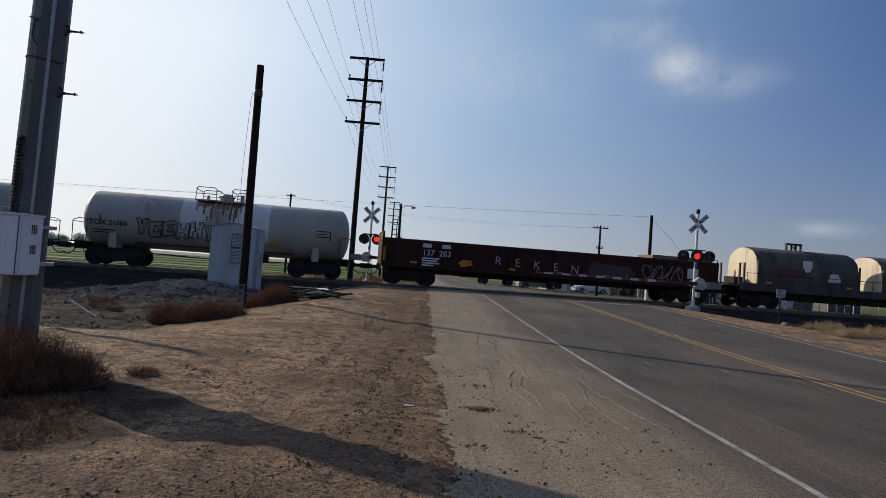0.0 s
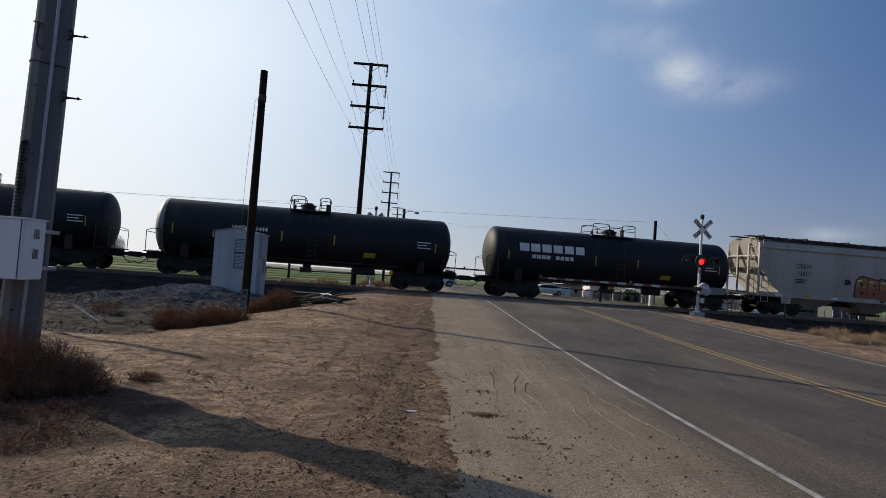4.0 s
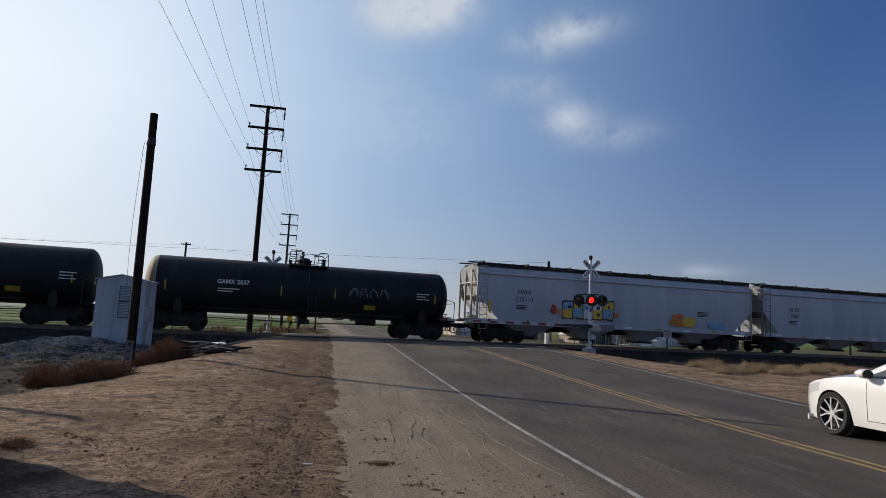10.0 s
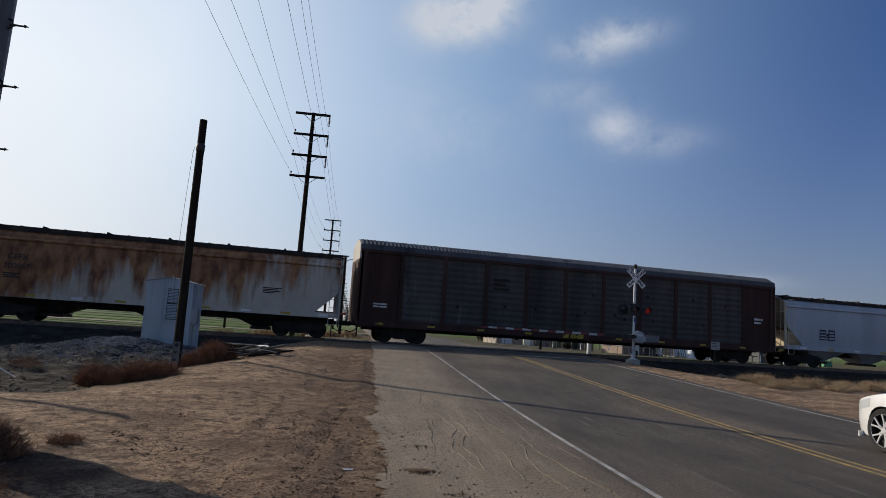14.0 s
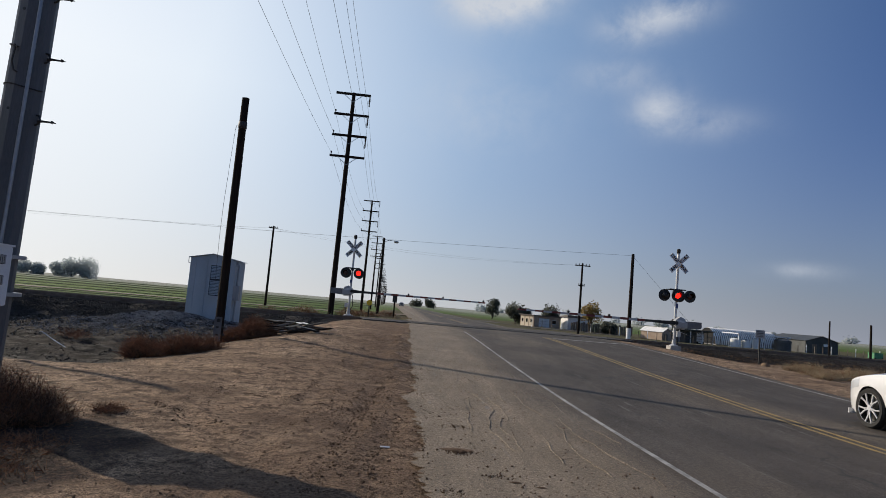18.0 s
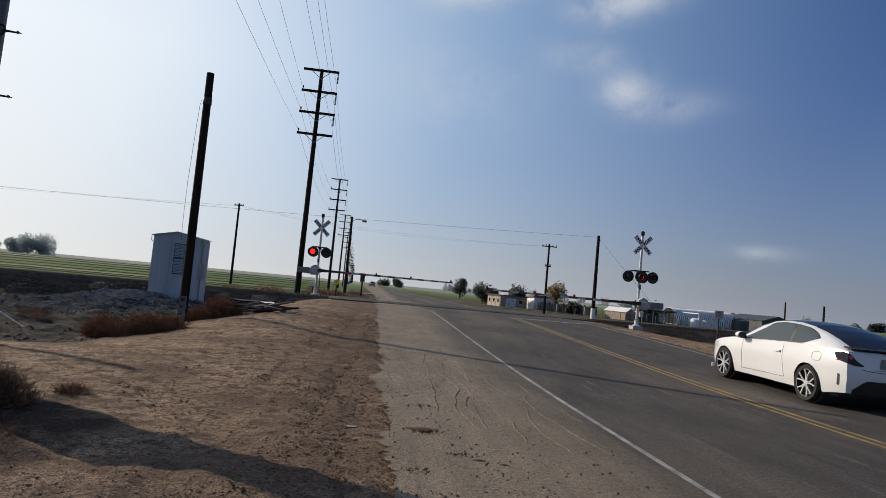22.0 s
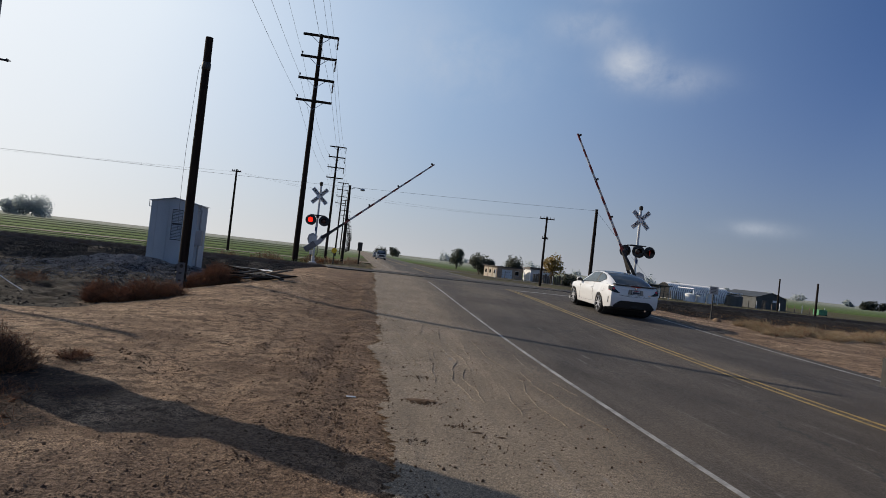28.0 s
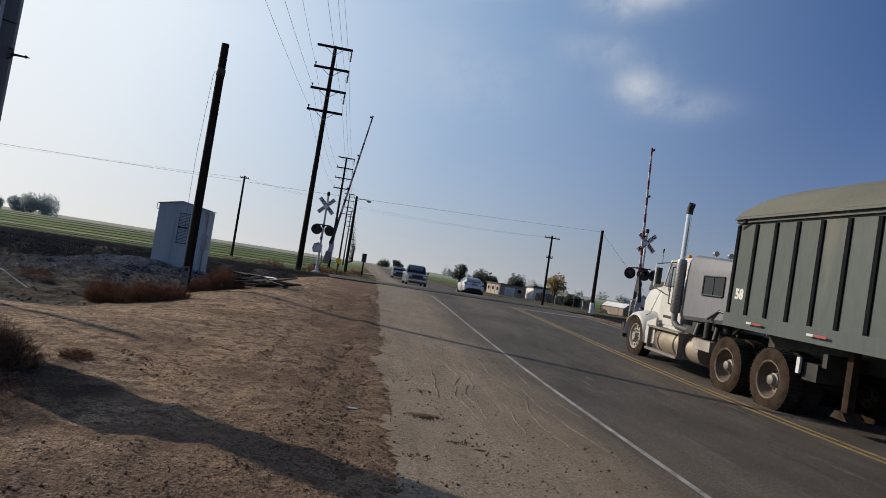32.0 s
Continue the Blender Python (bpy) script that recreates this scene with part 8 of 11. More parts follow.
def spin(wheels, rows_y, r):
    """Wheels roll with the way covered."""
    dense = []
    for (t0, y0), (t1, y1) in zip(rows_y, rows_y[1:]):
        n = max(1, int(abs(y1 - y0) / (r * 1.1)) + 1)
        dense += [(t0 + (t1 - t0) * i / n, y0 + (y1 - y0) * i / n) for i in range(n)]
    dense.append(rows_y[-1])
    for w in wheels:
        x, y, z = w.location
        MOVES.append((w, [(t, pose(x, y, z, -math.degrees((d - rows_y[0][1]) / r), 0, 0)) for t, d in dense]))


def smooth_rows(table, n=65):
    """Evens out a table of (seconds, value) into equal steps of time."""
    ts = np.linspace(0, 32, n)
    v = np.interp(ts, [a for a, _ in table], [b for _, b in table])
    k = np.array([1, 2, 1]) / 4.0
    v2 = v.copy()
    v2[1:-1] = np.convolve(v, k, "valid")
    return [(float(t), float(q)) for t, q in zip(ts, v2)]


def coupe():
    t = thing("coupe", "white two-door hatchback coupe with black glass roof", "car")
    R, WB = 0.352, 2.70
    belt = [(-0.86, 0.985), (-0.6, 1.005), (-0.2, 1.012), (0.4, 0.992), (1.0, 0.962), (1.6, 0.938), (2.2, 0.922), (2.5, 0.90), (2.9, 0.835), (3.2, 0.765), (3.42, 0.69), (3.54, 0.62)]
    sill = [(-0.86, 0.30), (-0.6, 0.27), (-0.4, 0.235), (0.5, 0.205), (2.2, 0.20), (3.2, 0.195), (3.54, 0.20)]
    plan = [(-0.86, 0.800), (-0.72, 0.842), (-0.5, 0.872), (-0.2, 0.892), (0.1, 0.898), (0.55, 0.884), (1.2, 0.872), (2.0, 0.876), (2.5, 0.886), (2.85, 0.882), (3.1, 0.852), (3.3, 0.79), (3.42, 0.71), (3.54, 0.58)]

    def low(y):
        z = lerp_table(sill, y)
        for a in (0.0, WB):
            if abs(y - a) < R:
                z = max(z, 0.330 + math.sqrt(R * R - (y - a) ** 2))
        return z

    def bulge(y, z):
        """Half width at a height as a share of the plan: tucked sill, full shoulder, tumblehome at the belt."""
        h = (z - 0.2) / 0.8
        flare = 0.020 * (math.exp(-((y) / 0.42) ** 2) + math.exp(-((y - WB) / 0.42) ** 2)) * max(0.0, 1 - abs(h - 0.55) * 2.2)
        return 1 - 0.10 * max(0, 0.34 - h) ** 1.5 * 3 - 0.055 * max(0.0, h - 0.62) ** 1.6 * 6 + flare - 0.012 * math.exp(-((h - 0.34) / 0.10) ** 2) * step(y, 0.35, 0.7) * step(2.4 - y, 0, 0.3)

    def tuck(y, z):
        """The tail leans in above and below the bumper; the nose above it."""
        if y < -0.3:
            q = min(1, (-0.3 - y) / 0.5)
            return q * (0.16 * max(0, z - 0.62) ** 1.2 + 0.35 * max(0, 0.50 - z) ** 1.4)
        if y > 2.9:
            return -((y - 2.9) / 0.6) * 0.10 * max(0, z - 0.45)
        return 0.0

    def skin(y, k, z, out=0.0, back=0.0):
        return (-(lerp_table(plan, y) * bulge(y, z) * k + out), y + tuck(y, z) - 0.075 * (1 - k * k) * (1 if y < 0 else -1) - back, z)

    def ring(y, k=1.0):
        z0 = low(y)
        z1 = max(lerp_table(belt, y), z0 + 0.04)
        pts = [skin(y, k, z0 + (z1 - z0) * (i / 11)) for i in range(12)]
        xe, ye = -pts[-1][0], pts[-1][1]
        crown = 0.065 * step(y, 2.3, 2.7) + 0.03
        top = [(xe * q, ye, z1 + crown * k * (1 - abs(q) ** 2.2)) for q in (-0.92, -0.75, -0.5, -0.25, 0.0, 0.25, 0.5, 0.75, 0.92)]
        return pts + top + [(-a, b, c) for a, b, c in reversed(pts)]

    ys = car_stations(-0.86, 3.54, (0, WB), R)
    rings = [ring(-0.86, k) for k in (0.0, 0.3, 0.6, 0.8, 0.92, 0.98)] + [ring(y) for y in ys] + [ring(3.54, k) for k in (0.97, 0.88, 0.7, 0.4, 0.0)]
    part("body", Mesh().loft(rings, closed=False), CAR_WHITE, t, smooth=38)
    part("underbody", Mesh().box(-0.70, 0.70, -0.55, 3.2, 0.19, 0.55), SEAM, t, smooth=0)
    for a in (0, WB):
        part("wheel_housing", Mesh().cyl((-0.80, a, 0.33), (0.80, a, 0.33), 0.365, seg=24), SEAM, t)
    roof = [(-0.80, 1.035), (-0.62, 1.10), (-0.35, 1.195), (0.0, 1.297), (0.35, 1.372), (0.7, 1.412), (1.05, 1.418), (1.4, 1.385), (1.75, 1.272), (2.05, 1.135), (2.35, 0.99), (2.52, 0.915)]
    half = [(-0.80, 0.66), (-0.4, 0.63), (0.0, 0.60), (0.5, 0.585), (1.15, 0.585), (1.6, 0.61), (2.15, 0.67), (2.52, 0.70)]

    def cabin(y, v, out=0.0):
        """v: 0 at one window sill, over the roof, to 1 at the other."""
        zb, zr, wr = lerp_table(belt, y) - 0.015, lerp_table(roof, y), lerp_table(half, y)
        wb = lerp_table(plan, y) * bulge(y, zb) * (0.975 - 0.035 * step(y, -0.2, 0.4))
        zr = max(zr, zb + 0.02)
        if v < 0.3:
            q = v / 0.3
            x, z = -(wb + (wr - wb) * (0.55 * q + 0.45 * q ** 2.4)), zb + (zr - 0.045 - zb) * q ** 0.96
            return (x - out, y, z + out * 0.3)
        if v > 0.7:
            x, yy, z = cabin(y, 1 - v, out)
            return (-x, yy, z)
        q = (v - 0.5) / 0.2
        return (wr * q, y, zr - 0.045 * abs(q) ** 2.6 + out)

    cys = [float(v) for v in np.linspace(-0.80, 2.52, 52)]
    vs = [i / 8 * 0.3 for i in range(9)] + [0.3 + 0.4 * i / 12 for i in range(1, 12)] + [0.7 + i / 8 * 0.3 for i in range(9)]
    part("cabin", Mesh().loft([[cabin(y, v) for v in vs] for y in cys], closed=False), CAR_WHITE, t, smooth=60)

    def patch(name, mat, y0, y1, v0, v1, trim=None, out=0.006, ny=20, nv=10):
        rows = []
        for i in range(ny + 1):
            y = y0 + (y1 - y0) * i / ny
            a, c = trim(y) if trim else (v0, v1)
            rows.append([cabin(y, a + (c - a) * j / nv, out) for j in range(nv + 1)])
        return part(name, Mesh().loft(rows, closed=False), mat, t, smooth=60)

    patch("windscreen", GLASS_DARK, 1.50, 2.46, 0.312, 0.688)
    patch("glass_roof", GLASS_DARK, 0.30, 1.46, 0.318, 0.682)
    patch("rear_window", GLASS_DARK, -0.74, 0.28, 0.315, 0.685)

    def side_shape(y, grow=0.0):
        """The side glass: pointed ahead, round at its hind end, which kicks up."""
        top = 0.268 + grow
        if y > 1.30:
            top = 0.268 + grow - 0.225 * ((y - 1.30) / 0.95) ** 1.15
        lowv = 0.030 - grow
        hind = max(0.0, (0.42 - y) / 0.46)
        if hind > 0:
            lowv += 0.135 * hind ** 2.0
            top -= 0.075 * hind ** 3.0
        return lowv, max(lowv + 0.006, top)

    for flip in (0, 1):
        def trim(y, g=0.0):
            a, c = side_shape(y, g)
            return (a, c) if not flip else (1 - c, 1 - a)
        fr = patch("window_surround", BLACK, -0.075, 2.30, 0, 0, lambda y: trim(y, 0.014), 0.004, 34)
        for nm, a, c in (("door_window", 0.70, 2.20), ("quarter_window", -0.03, 0.62)):
            o = patch(nm, GLASS_SIDE, a, c, 0, 0, trim, 0.007)
            o.parent = fr
    for s in (-1, 1):
        def on(y, z, out=0.002, k=1.0, back=0.0):
            x, yy, zz = skin(y, k, z, out, back)
            return (-s * x, yy, zz)
        b = Mesh()
        b.tube([on(0.66 + 0.16 * (z - 0.3) - 0.10 * max(0, z - 0.75), z) for z in np.linspace(0.34, 0.95, 12)], 0.0035, 4)
        b.tube([on(2.06 + 0.10 * (0.6 - z) ** 2, z) for z in np.linspace(0.30, 0.90, 10)], 0.0035, 4)
        b.tube([on(y, 0.335 - 0.02 * (y - 0.7)) for y in np.linspace(0.66, 2.07, 12)], 0.0035, 4)
        part("door_gap", b, SEAM, t)
        b = Mesh().tube([on(-0.21 + 0.105 * math.copysign(abs(math.cos(q)) ** 0.6, math.cos(q)), 0.83 + 0.078 * math.copysign(abs(math.sin(q)) ** 0.6, math.sin(q))) for q in np.linspace(0, 2 * math.pi, 21)], 0.003, 4)
        part("fuel_door_gap", b, GUARD, t)
        b = Mesh().loft([[on(y, 0.795 + d, 0.006 + e) for d, e in ((-0.018, 0.0), (-0.012, 0.03), (0.012, 0.03), (0.018, 0.0))] for y in np.linspace(0.80, 1.00, 5)])
        part("door_handle", b, CAR_WHITE, t)
        mir = part("mirror", Mesh().loft([[(s * (0.97 + 0.10 * math.cos(q) * r), yy, 0.985 + 0.072 * math.sin(q) * r) for q in np.linspace(0, 2 * math.pi, 15)[:-1]] for yy, r in ((1.93, 0.86), (1.95, 1.0), (2.03, 0.95), (2.10, 0.6))]), CAR_WHITE, t, smooth=50)
        part("mirror_glass", Mesh().loft([[(s * (0.97 + 0.088 * math.cos(q)), yy, 0.985 + 0.062 * math.sin(q)) for q in np.linspace(0, 2 * math.pi, 15)[:-1]] for yy in (1.920, 1.934)]), BLACK, mir, smooth=40)
        part("mirror_arm", Mesh().bar((s * 0.82, 2.05, 0.945), (s * 0.95, 2.01, 0.955), 0.06), BLACK, mir, smooth=0)
        # lamp that wraps the corner and runs to a point low on the tailgate
        path = [(-0.60, 1.0), (-0.67, 1.0), (-0.74, 1.0), (-0.80, 1.0), (-0.86, 1.0), (-0.86, 0.96), (-0.86, 0.90), (-0.86, 0.82), (-0.86, 0.74), (-0.86, 0.66)]
        hi = [0.945, 0.965, 0.968, 0.965, 0.955, 0.945, 0.90, 0.845, 0.805, 0.775]
        lo = [0.925, 0.855, 0.825, 0.810, 0.795, 0.785, 0.772, 0.762, 0.757, 0.760]
        rows = []
        for i, ((y, k), a, c) in enumerate(zip(path, hi, lo)):
            e = 0.0 if i in (0, 9) else 0.012
            rows.append([on(y, c + (a - c) * q, e if k == 1 else e * 0.4, k, e if y < -0.8 else 0.0) for q in (0, 0.12, 0.5, 0.88, 1)])
        lampo = part("tail_lamp", Mesh().loft(rows, closed=False), GLASS_DARK, t, "smoked red tail lamp", smooth=60)
        p = on(-0.86, 0.885, 0.0, 0.985, 0.012)
        part("tail_lamp_core", Mesh().lathe([(-0.022, 0.01), (-0.018, 0.030), (-0.004, 0.046), (0.02, 0.048)], "y", 20, (p[0] - s * 0.035, p[1] + 0.006, p[2])), TAIL_LIT, lampo)
        part("tail_lamp_bar", Mesh().tube([on(y, 0.835, 0.012) for y in (-0.66, -0.72, -0.78)], 0.008, 5), TAIL_RED, lampo)
        b = Mesh().loft([[on(-0.70 - 0.022 * i, z, 0.004) for z in (0.415, 0.47, 0.55, 0.605)] for i in range(3)], closed=False)
        part("bumper_vent", b, SEAM, t)
        part("headlamp", Mesh().loft([[on(y, lerp_table(belt, y) - 0.17 + 0.045 * k, 0.004) for k in range(4)] for y in (2.98, 3.08, 3.18, 3.28, 3.38)], closed=False), HEAD_LAMP, t)

    def tail(x, z, back=0.004):
        """A point on the tail at a half width."""
        k = min(1.0, abs(x) / (lerp_table(plan, -0.86) * bulge(-0.86, z)))
        p = skin(-0.86, k, z, 0, back)
        return (x, p[1], z)

    part("spoiler", Mesh().loft([[(x, tail(x, 0.98)[1] - 0.015, 1.022), (x, -0.66, 1.040), (x, -0.66, 1.062), (x, tail(x, 0.98)[1] - 0.02, 1.040)] for x in np.linspace(-0.73, 0.73, 13)]), BLACK, t)
    rows = []
    for x in np.linspace(-0.70, 0.70, 19):
        zt = 0.535 - 0.17 * max(0, abs(x) - 0.50) / 0.20
        rows.append([tail(x, 0.27, -0.04), tail(x, 0.285, 0.012), tail(x, zt - 0.02, 0.012), tail(x, zt, -0.01)])
    part("rear_diffuser", Mesh().loft(rows, closed=False), BLACK, t, smooth=30)
    part("reversing_lamp", Mesh().box(-0.10, 0.10, tail(0, 0.36)[1] - 0.014, tail(0, 0.36)[1], 0.34, 0.40), SEAM, t, smooth=0)
    part("tailgate_gap", Mesh().tube([tail(x, 0.675 + 0.04 * abs(x / 0.6) ** 3, 0.002) for x in np.linspace(-0.56, 0.56, 13)], 0.005, 4).tube([tail(x, 0.715, 0.002) for x in np.linspace(-0.34, 0.34, 9)], 0.003, 4), SEAM, t)
    py = tail(0, 0.80)[1]
    part("plate_recess", Mesh().prism([(-0.27, 0.742), (0.27, 0.742), (0.235, 0.905), (-0.235, 0.905)], py - 0.001, py + 0.02), GUARD, t, smooth=0)
    plate = part("licence_plate", Mesh().box(-0.155, 0.155, py - 0.016, py - 0.001, 0.755, 0.905), SEAM, t, smooth=0)
    part("plate_face", Mesh().box(-0.14, 0.14, py - 0.019, py - 0.016, 0.768, 0.892), PLATE_PALE, plate, smooth=0)
    part("plate_bar", Mesh().box(-0.12, 0.12, py - 0.022, py - 0.019, 0.782, 0.842), PLATE, plate, smooth=0)
    part("plate_bar", Mesh().box(-0.07, 0.07, py - 0.022, py - 0.019, 0.862, 0.882), TAIL_RED, plate, smooth=0)
    part("badge", Mesh().lathe([(-0.012, 0.01), (-0.010, 0.038), (0.0, 0.045)], "y", 18, (0, tail(0, 0.94)[1], 0.945)), CHROME, t)
    part("brake_lamp", Mesh().box(-0.17, 0.17, tail(0, 0.98)[1] - 0.028, tail(0, 0.98)[1], 0.992, 1.014), TAIL_RED, t, smooth=0)
    part("model_mark", Mesh().box(0.44, 0.53, tail(0.5, 0.76)[1] - 0.006, tail(0.5, 0.76)[1], 0.738, 0.762), CHROME, t, smooth=0)
    part("front_lip", Mesh().loft([[(x, 3.60 - 0.36 * abs(x / 0.84) ** 2.4, 0.165), (x, 3.62 - 0.36 * abs(x / 0.84) ** 2.4, 0.235), (x, 3.25, 0.25), (x, 3.25, 0.165)] for x in np.linspace(-0.86, 0.86, 13)]), CAR_WHITE, t)
    part("exhaust_tip", Mesh().cyl((0.42, -0.84, 0.255), (0.42, -0.66, 0.255), 0.038, seg=14), CHROME, t)
    wheels = [car_wheel(t, s * 0.795, y, 0.325, 0.225, 5, RIM_ALU, RUBBER) for s in (-1, 1) for y in (0.0, WB)]
    front = [(0, -32), (2, -20), (4, -6), (5.5, 3.5), (7, 8.6), (7.8, 9.25), (9, 9.36), (10.5, 9.2), (14, 9.47), (15.4, 9.78), (17, 10.4), (18, 10.95), (19, 11.75), (20, 12.5), (20.5, 12.93), (21.5, 13.61), (22.5, 14.4), (23, 14.77), (24, 15.51), (25, 16.2), (26, 17.25), (26.5, 18.09), (27.5, 21.68), (28.5, 26.84), (28.9, 28.84), (29.3, 31.06), (29.7, 33.8), (30, 36.12), (30.4, 39.49), (30.8, 43.18), (31.2, 47.18), (31.6, 51.61), (32, 55.83)]
    rows = smooth_rows(front)
    MOVES.append((t, [(tt, pose(8.4 + bend(y - WB / 2), y - WB, road_z(8.4, y - WB / 2), math.degrees(math.atan2(road_z(8, y) - road_z(8, y - WB), WB)), 0, 0)) for tt, y in rows]))
    spin(wheels, rows, 0.325)
    return t


coupe()


def semi():
    t = thing("tractor_unit", "dusty white bonneted truck tractor with a chrome exhaust stack", "truck")
    # origin on the ground under the front axle; +y is ahead
    WBs = (-4.48, -5.88)
    hood = [(-0.85, 0.74, 0.98, 2.03), (-0.3, 0.73, 0.95, 2.01), (0.30, 0.70, 0.90, 1.96), (0.70, 0.66, 0.84, 1.90), (0.92, 0.60, 0.80, 1.80), (1.02, 0.52, 0.80, 1.62)]
    b = Mesh().loft([[(-w, y, z0), (-w * 1.02, y, z1 - 0.30), (-w * 0.86, y, z1 - 0.06), (-w * 0.4, y, z1), (w * 0.4, y, z1), (w * 0.86, y, z1 - 0.06), (w * 1.02, y, z1 - 0.30), (w, y, z0)] for y, w, z0, z1 in hood])
    part("hood", b, TRUCK_WHITE, t, smooth=35)
    part("grille", Mesh().box(-0.40, 0.40, 1.00, 1.06, 0.75, 1.45), CHROME, t, smooth=0)
    part("bumper", Mesh().loft([[(x, 1.02 - 0.12 * abs(x / 1.2) ** 3, z) for z in (0.42, 0.80)] + [(x, 0.85 - 0.12 * abs(x / 1.2) ** 3, z) for z in (0.80, 0.42)] for x in np.linspace(-1.2, 1.2, 9)]), STEEL_DARK, t, "dark plastic bumper")
    for s in (-1, 1):
        rows = []
        for i in range(13):
            q = math.pi * (0.05 + 0.93 * i / 12)
            y, z = 0.66 * math.cos(q) + 0.02, 0.52 + 0.66 * math.sin(q)
            rows.append([(s * 0.60, y, z + 0.10), (s * 0.95, y * 1.0, z + 0.07), (s * 1.18, y, z), (s * 1.22, y, z - 0.08), (s * 1.18, y * 0.95, z - 0.10), (s * 0.6, y * 0.93, z - 0.03)])
        part("fender", Mesh().loft(rows), TRUCK_WHITE, t, smooth=50)
        part("fender_skirt", Mesh().prism([(-0.60, 0.45), (-0.62, 1.0), (-1.15, 1.15), (-1.15, 0.50)], s * 1.14 - 0.03, s * 1.14 + 0.03, "yz"), TRUCK_WHITE, t, smooth=0)
        part("marker_lamp", Mesh().box(s * 1.12 - 0.05, s * 1.12 + 0.05, 0.62, 0.67, 0.85, 0.96), AMBER, t, smooth=0)
        part("headlamp", Mesh().box(s * 0.78 - 0.16, s * 0.78 + 0.16, 0.60, 0.70, 0.86, 1.05), HEAD_LAMP, t, smooth=0)
    # cab and sleeper
    sec = lambda y, w, zt, zb: [(-w, y, zb), (-w * 1.0, y, 1.95), (-w * 0.93, y, zt - 0.14), (-w * 0.78, y, zt), (w * 0.78, y, zt), (w * 0.93, y, zt - 0.14), (w, y, 1.95), (w, y, zb)]
    part("cab", Mesh().loft([sec(-1.15, 0.98, 2.05, 0.98), sec(-1.32, 1.0, 2.42, 0.95), sec(-1.48, 1.02, 2.68, 0.92), sec(-2.15, 1.04, 2.70, 0.92), sec(-2.46, 1.04, 2.70, 0.92)]), TRUCK_WHITE, t, smooth=30)
    box_sec = lambda y, w, zt, zb: [(-w, y, zb + 0.08), (-w, y, 2.34), (-w * 0.975, y, zt - 0.16), (-w * 0.93, y, zt - 0.05), (-w * 0.84, y, zt), (w * 0.84, y, zt), (w * 0.93, y, zt - 0.05), (w * 0.975, y, zt - 0.16), (w, y, 2.34), (w, y, zb + 0.08), (w * 0.95, y, zb), (-w * 0.95, y, zb)]
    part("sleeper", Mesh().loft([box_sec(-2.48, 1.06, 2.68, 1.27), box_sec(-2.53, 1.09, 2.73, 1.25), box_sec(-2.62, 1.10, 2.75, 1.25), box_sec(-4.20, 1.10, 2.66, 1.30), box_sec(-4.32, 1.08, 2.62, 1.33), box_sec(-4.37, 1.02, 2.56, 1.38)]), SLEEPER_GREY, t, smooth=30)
    part("windscreen", Mesh().add([(-0.86, -1.20, 2.04), (0.86, -1.20, 2.04), (0.80, -1.44, 2.55), (-0.80, -1.44, 2.55)], [(0, 1, 2, 3)]), GLASS_DARK, t, smooth=0)
    part("wind_deflector", Mesh().prism([(0.84, 1.80), (0.70, 2.07), (-0.30, 2.07), (-0.30, 1.98)], -0.60, 0.60, "yz"), BLACK, t, smooth=0)
    part("step_box", Mesh().box(-0.98, 0.98, -2.1, -1.2, 0.80, 0.95), TRUCK_WHITE, t, smooth=0)
    for s in (-1, 1):
        x = s * 1.035
        dw = part("door", Mesh().prism([(-1.28, 1.02), (-1.32, 1.95), (-1.55, 2.60), (-2.08, 2.62), (-2.08, 1.02)], x - 0.015, x + 0.015, "yz"), TRUCK_WHITE, t, smooth=0)
        part("door_window", Mesh().prism([(-1.42, 1.98), (-1.62, 2.52), (-2.0, 2.53), (-2.0, 1.98)], x - 0.022, x + 0.022, "yz"), CAB_GLASS, dw, smooth=0)
        part("door_frame", Mesh().tube([(x + s * 0.022, -1.40, 1.96), (x + s * 0.022, -1.62, 2.55), (x + s * 0.022, -2.03, 2.56), (x + s * 0.022, -2.03, 1.96), (x + s * 0.022, -1.40, 1.96)], 0.014, 5), SEAM, dw)
        part("registration_bar", Mesh().box(x + s * 0.016 - 0.002, x + s * 0.016 + 0.002, -2.0, -1.55, 1.18, 1.25), MARK_BLACK, dw, smooth=0)
        sw = Mesh().box(s * 1.10 - 0.012, s * 1.10 + 0.012, -4.18, -3.36, 1.86, 2.27)
        part("sleeper_window", sw, GLASS_DARK, t, smooth=0)
        part("window_frame", Mesh().tube([(s * 1.112, -4.18, 1.86), (s * 1.112, -4.18, 2.27), (s * 1.112, -3.36, 2.27), (s * 1.112, -3.36, 1.86), (s * 1.112, -4.18, 1.86)], 0.022, 6).tube([(s * 1.112, -3.78, 1.86), (s * 1.112, -3.78, 2.27)], 0.014, 5), BLACK, t)
        # fuel tank, steps, straps
        tk = part("fuel_tank", Mesh().lathe([(-2.68, 0.05), (-2.66, 0.29), (-2.62, 0.31), (-1.40, 0.31), (-1.36, 0.29), (-1.34, 0.05)], "y", 26, (s * 0.92, 0, 0.66)), TANK_ALU, t)
        for y in (-1.62, -2.42):
            part("tank_strap", Mesh().lathe([(y - 0.035, 0.318), (y + 0.035, 0.318)], "y", 26, (s * 0.92, 0, 0.66)), STEEL_DARK, tk)
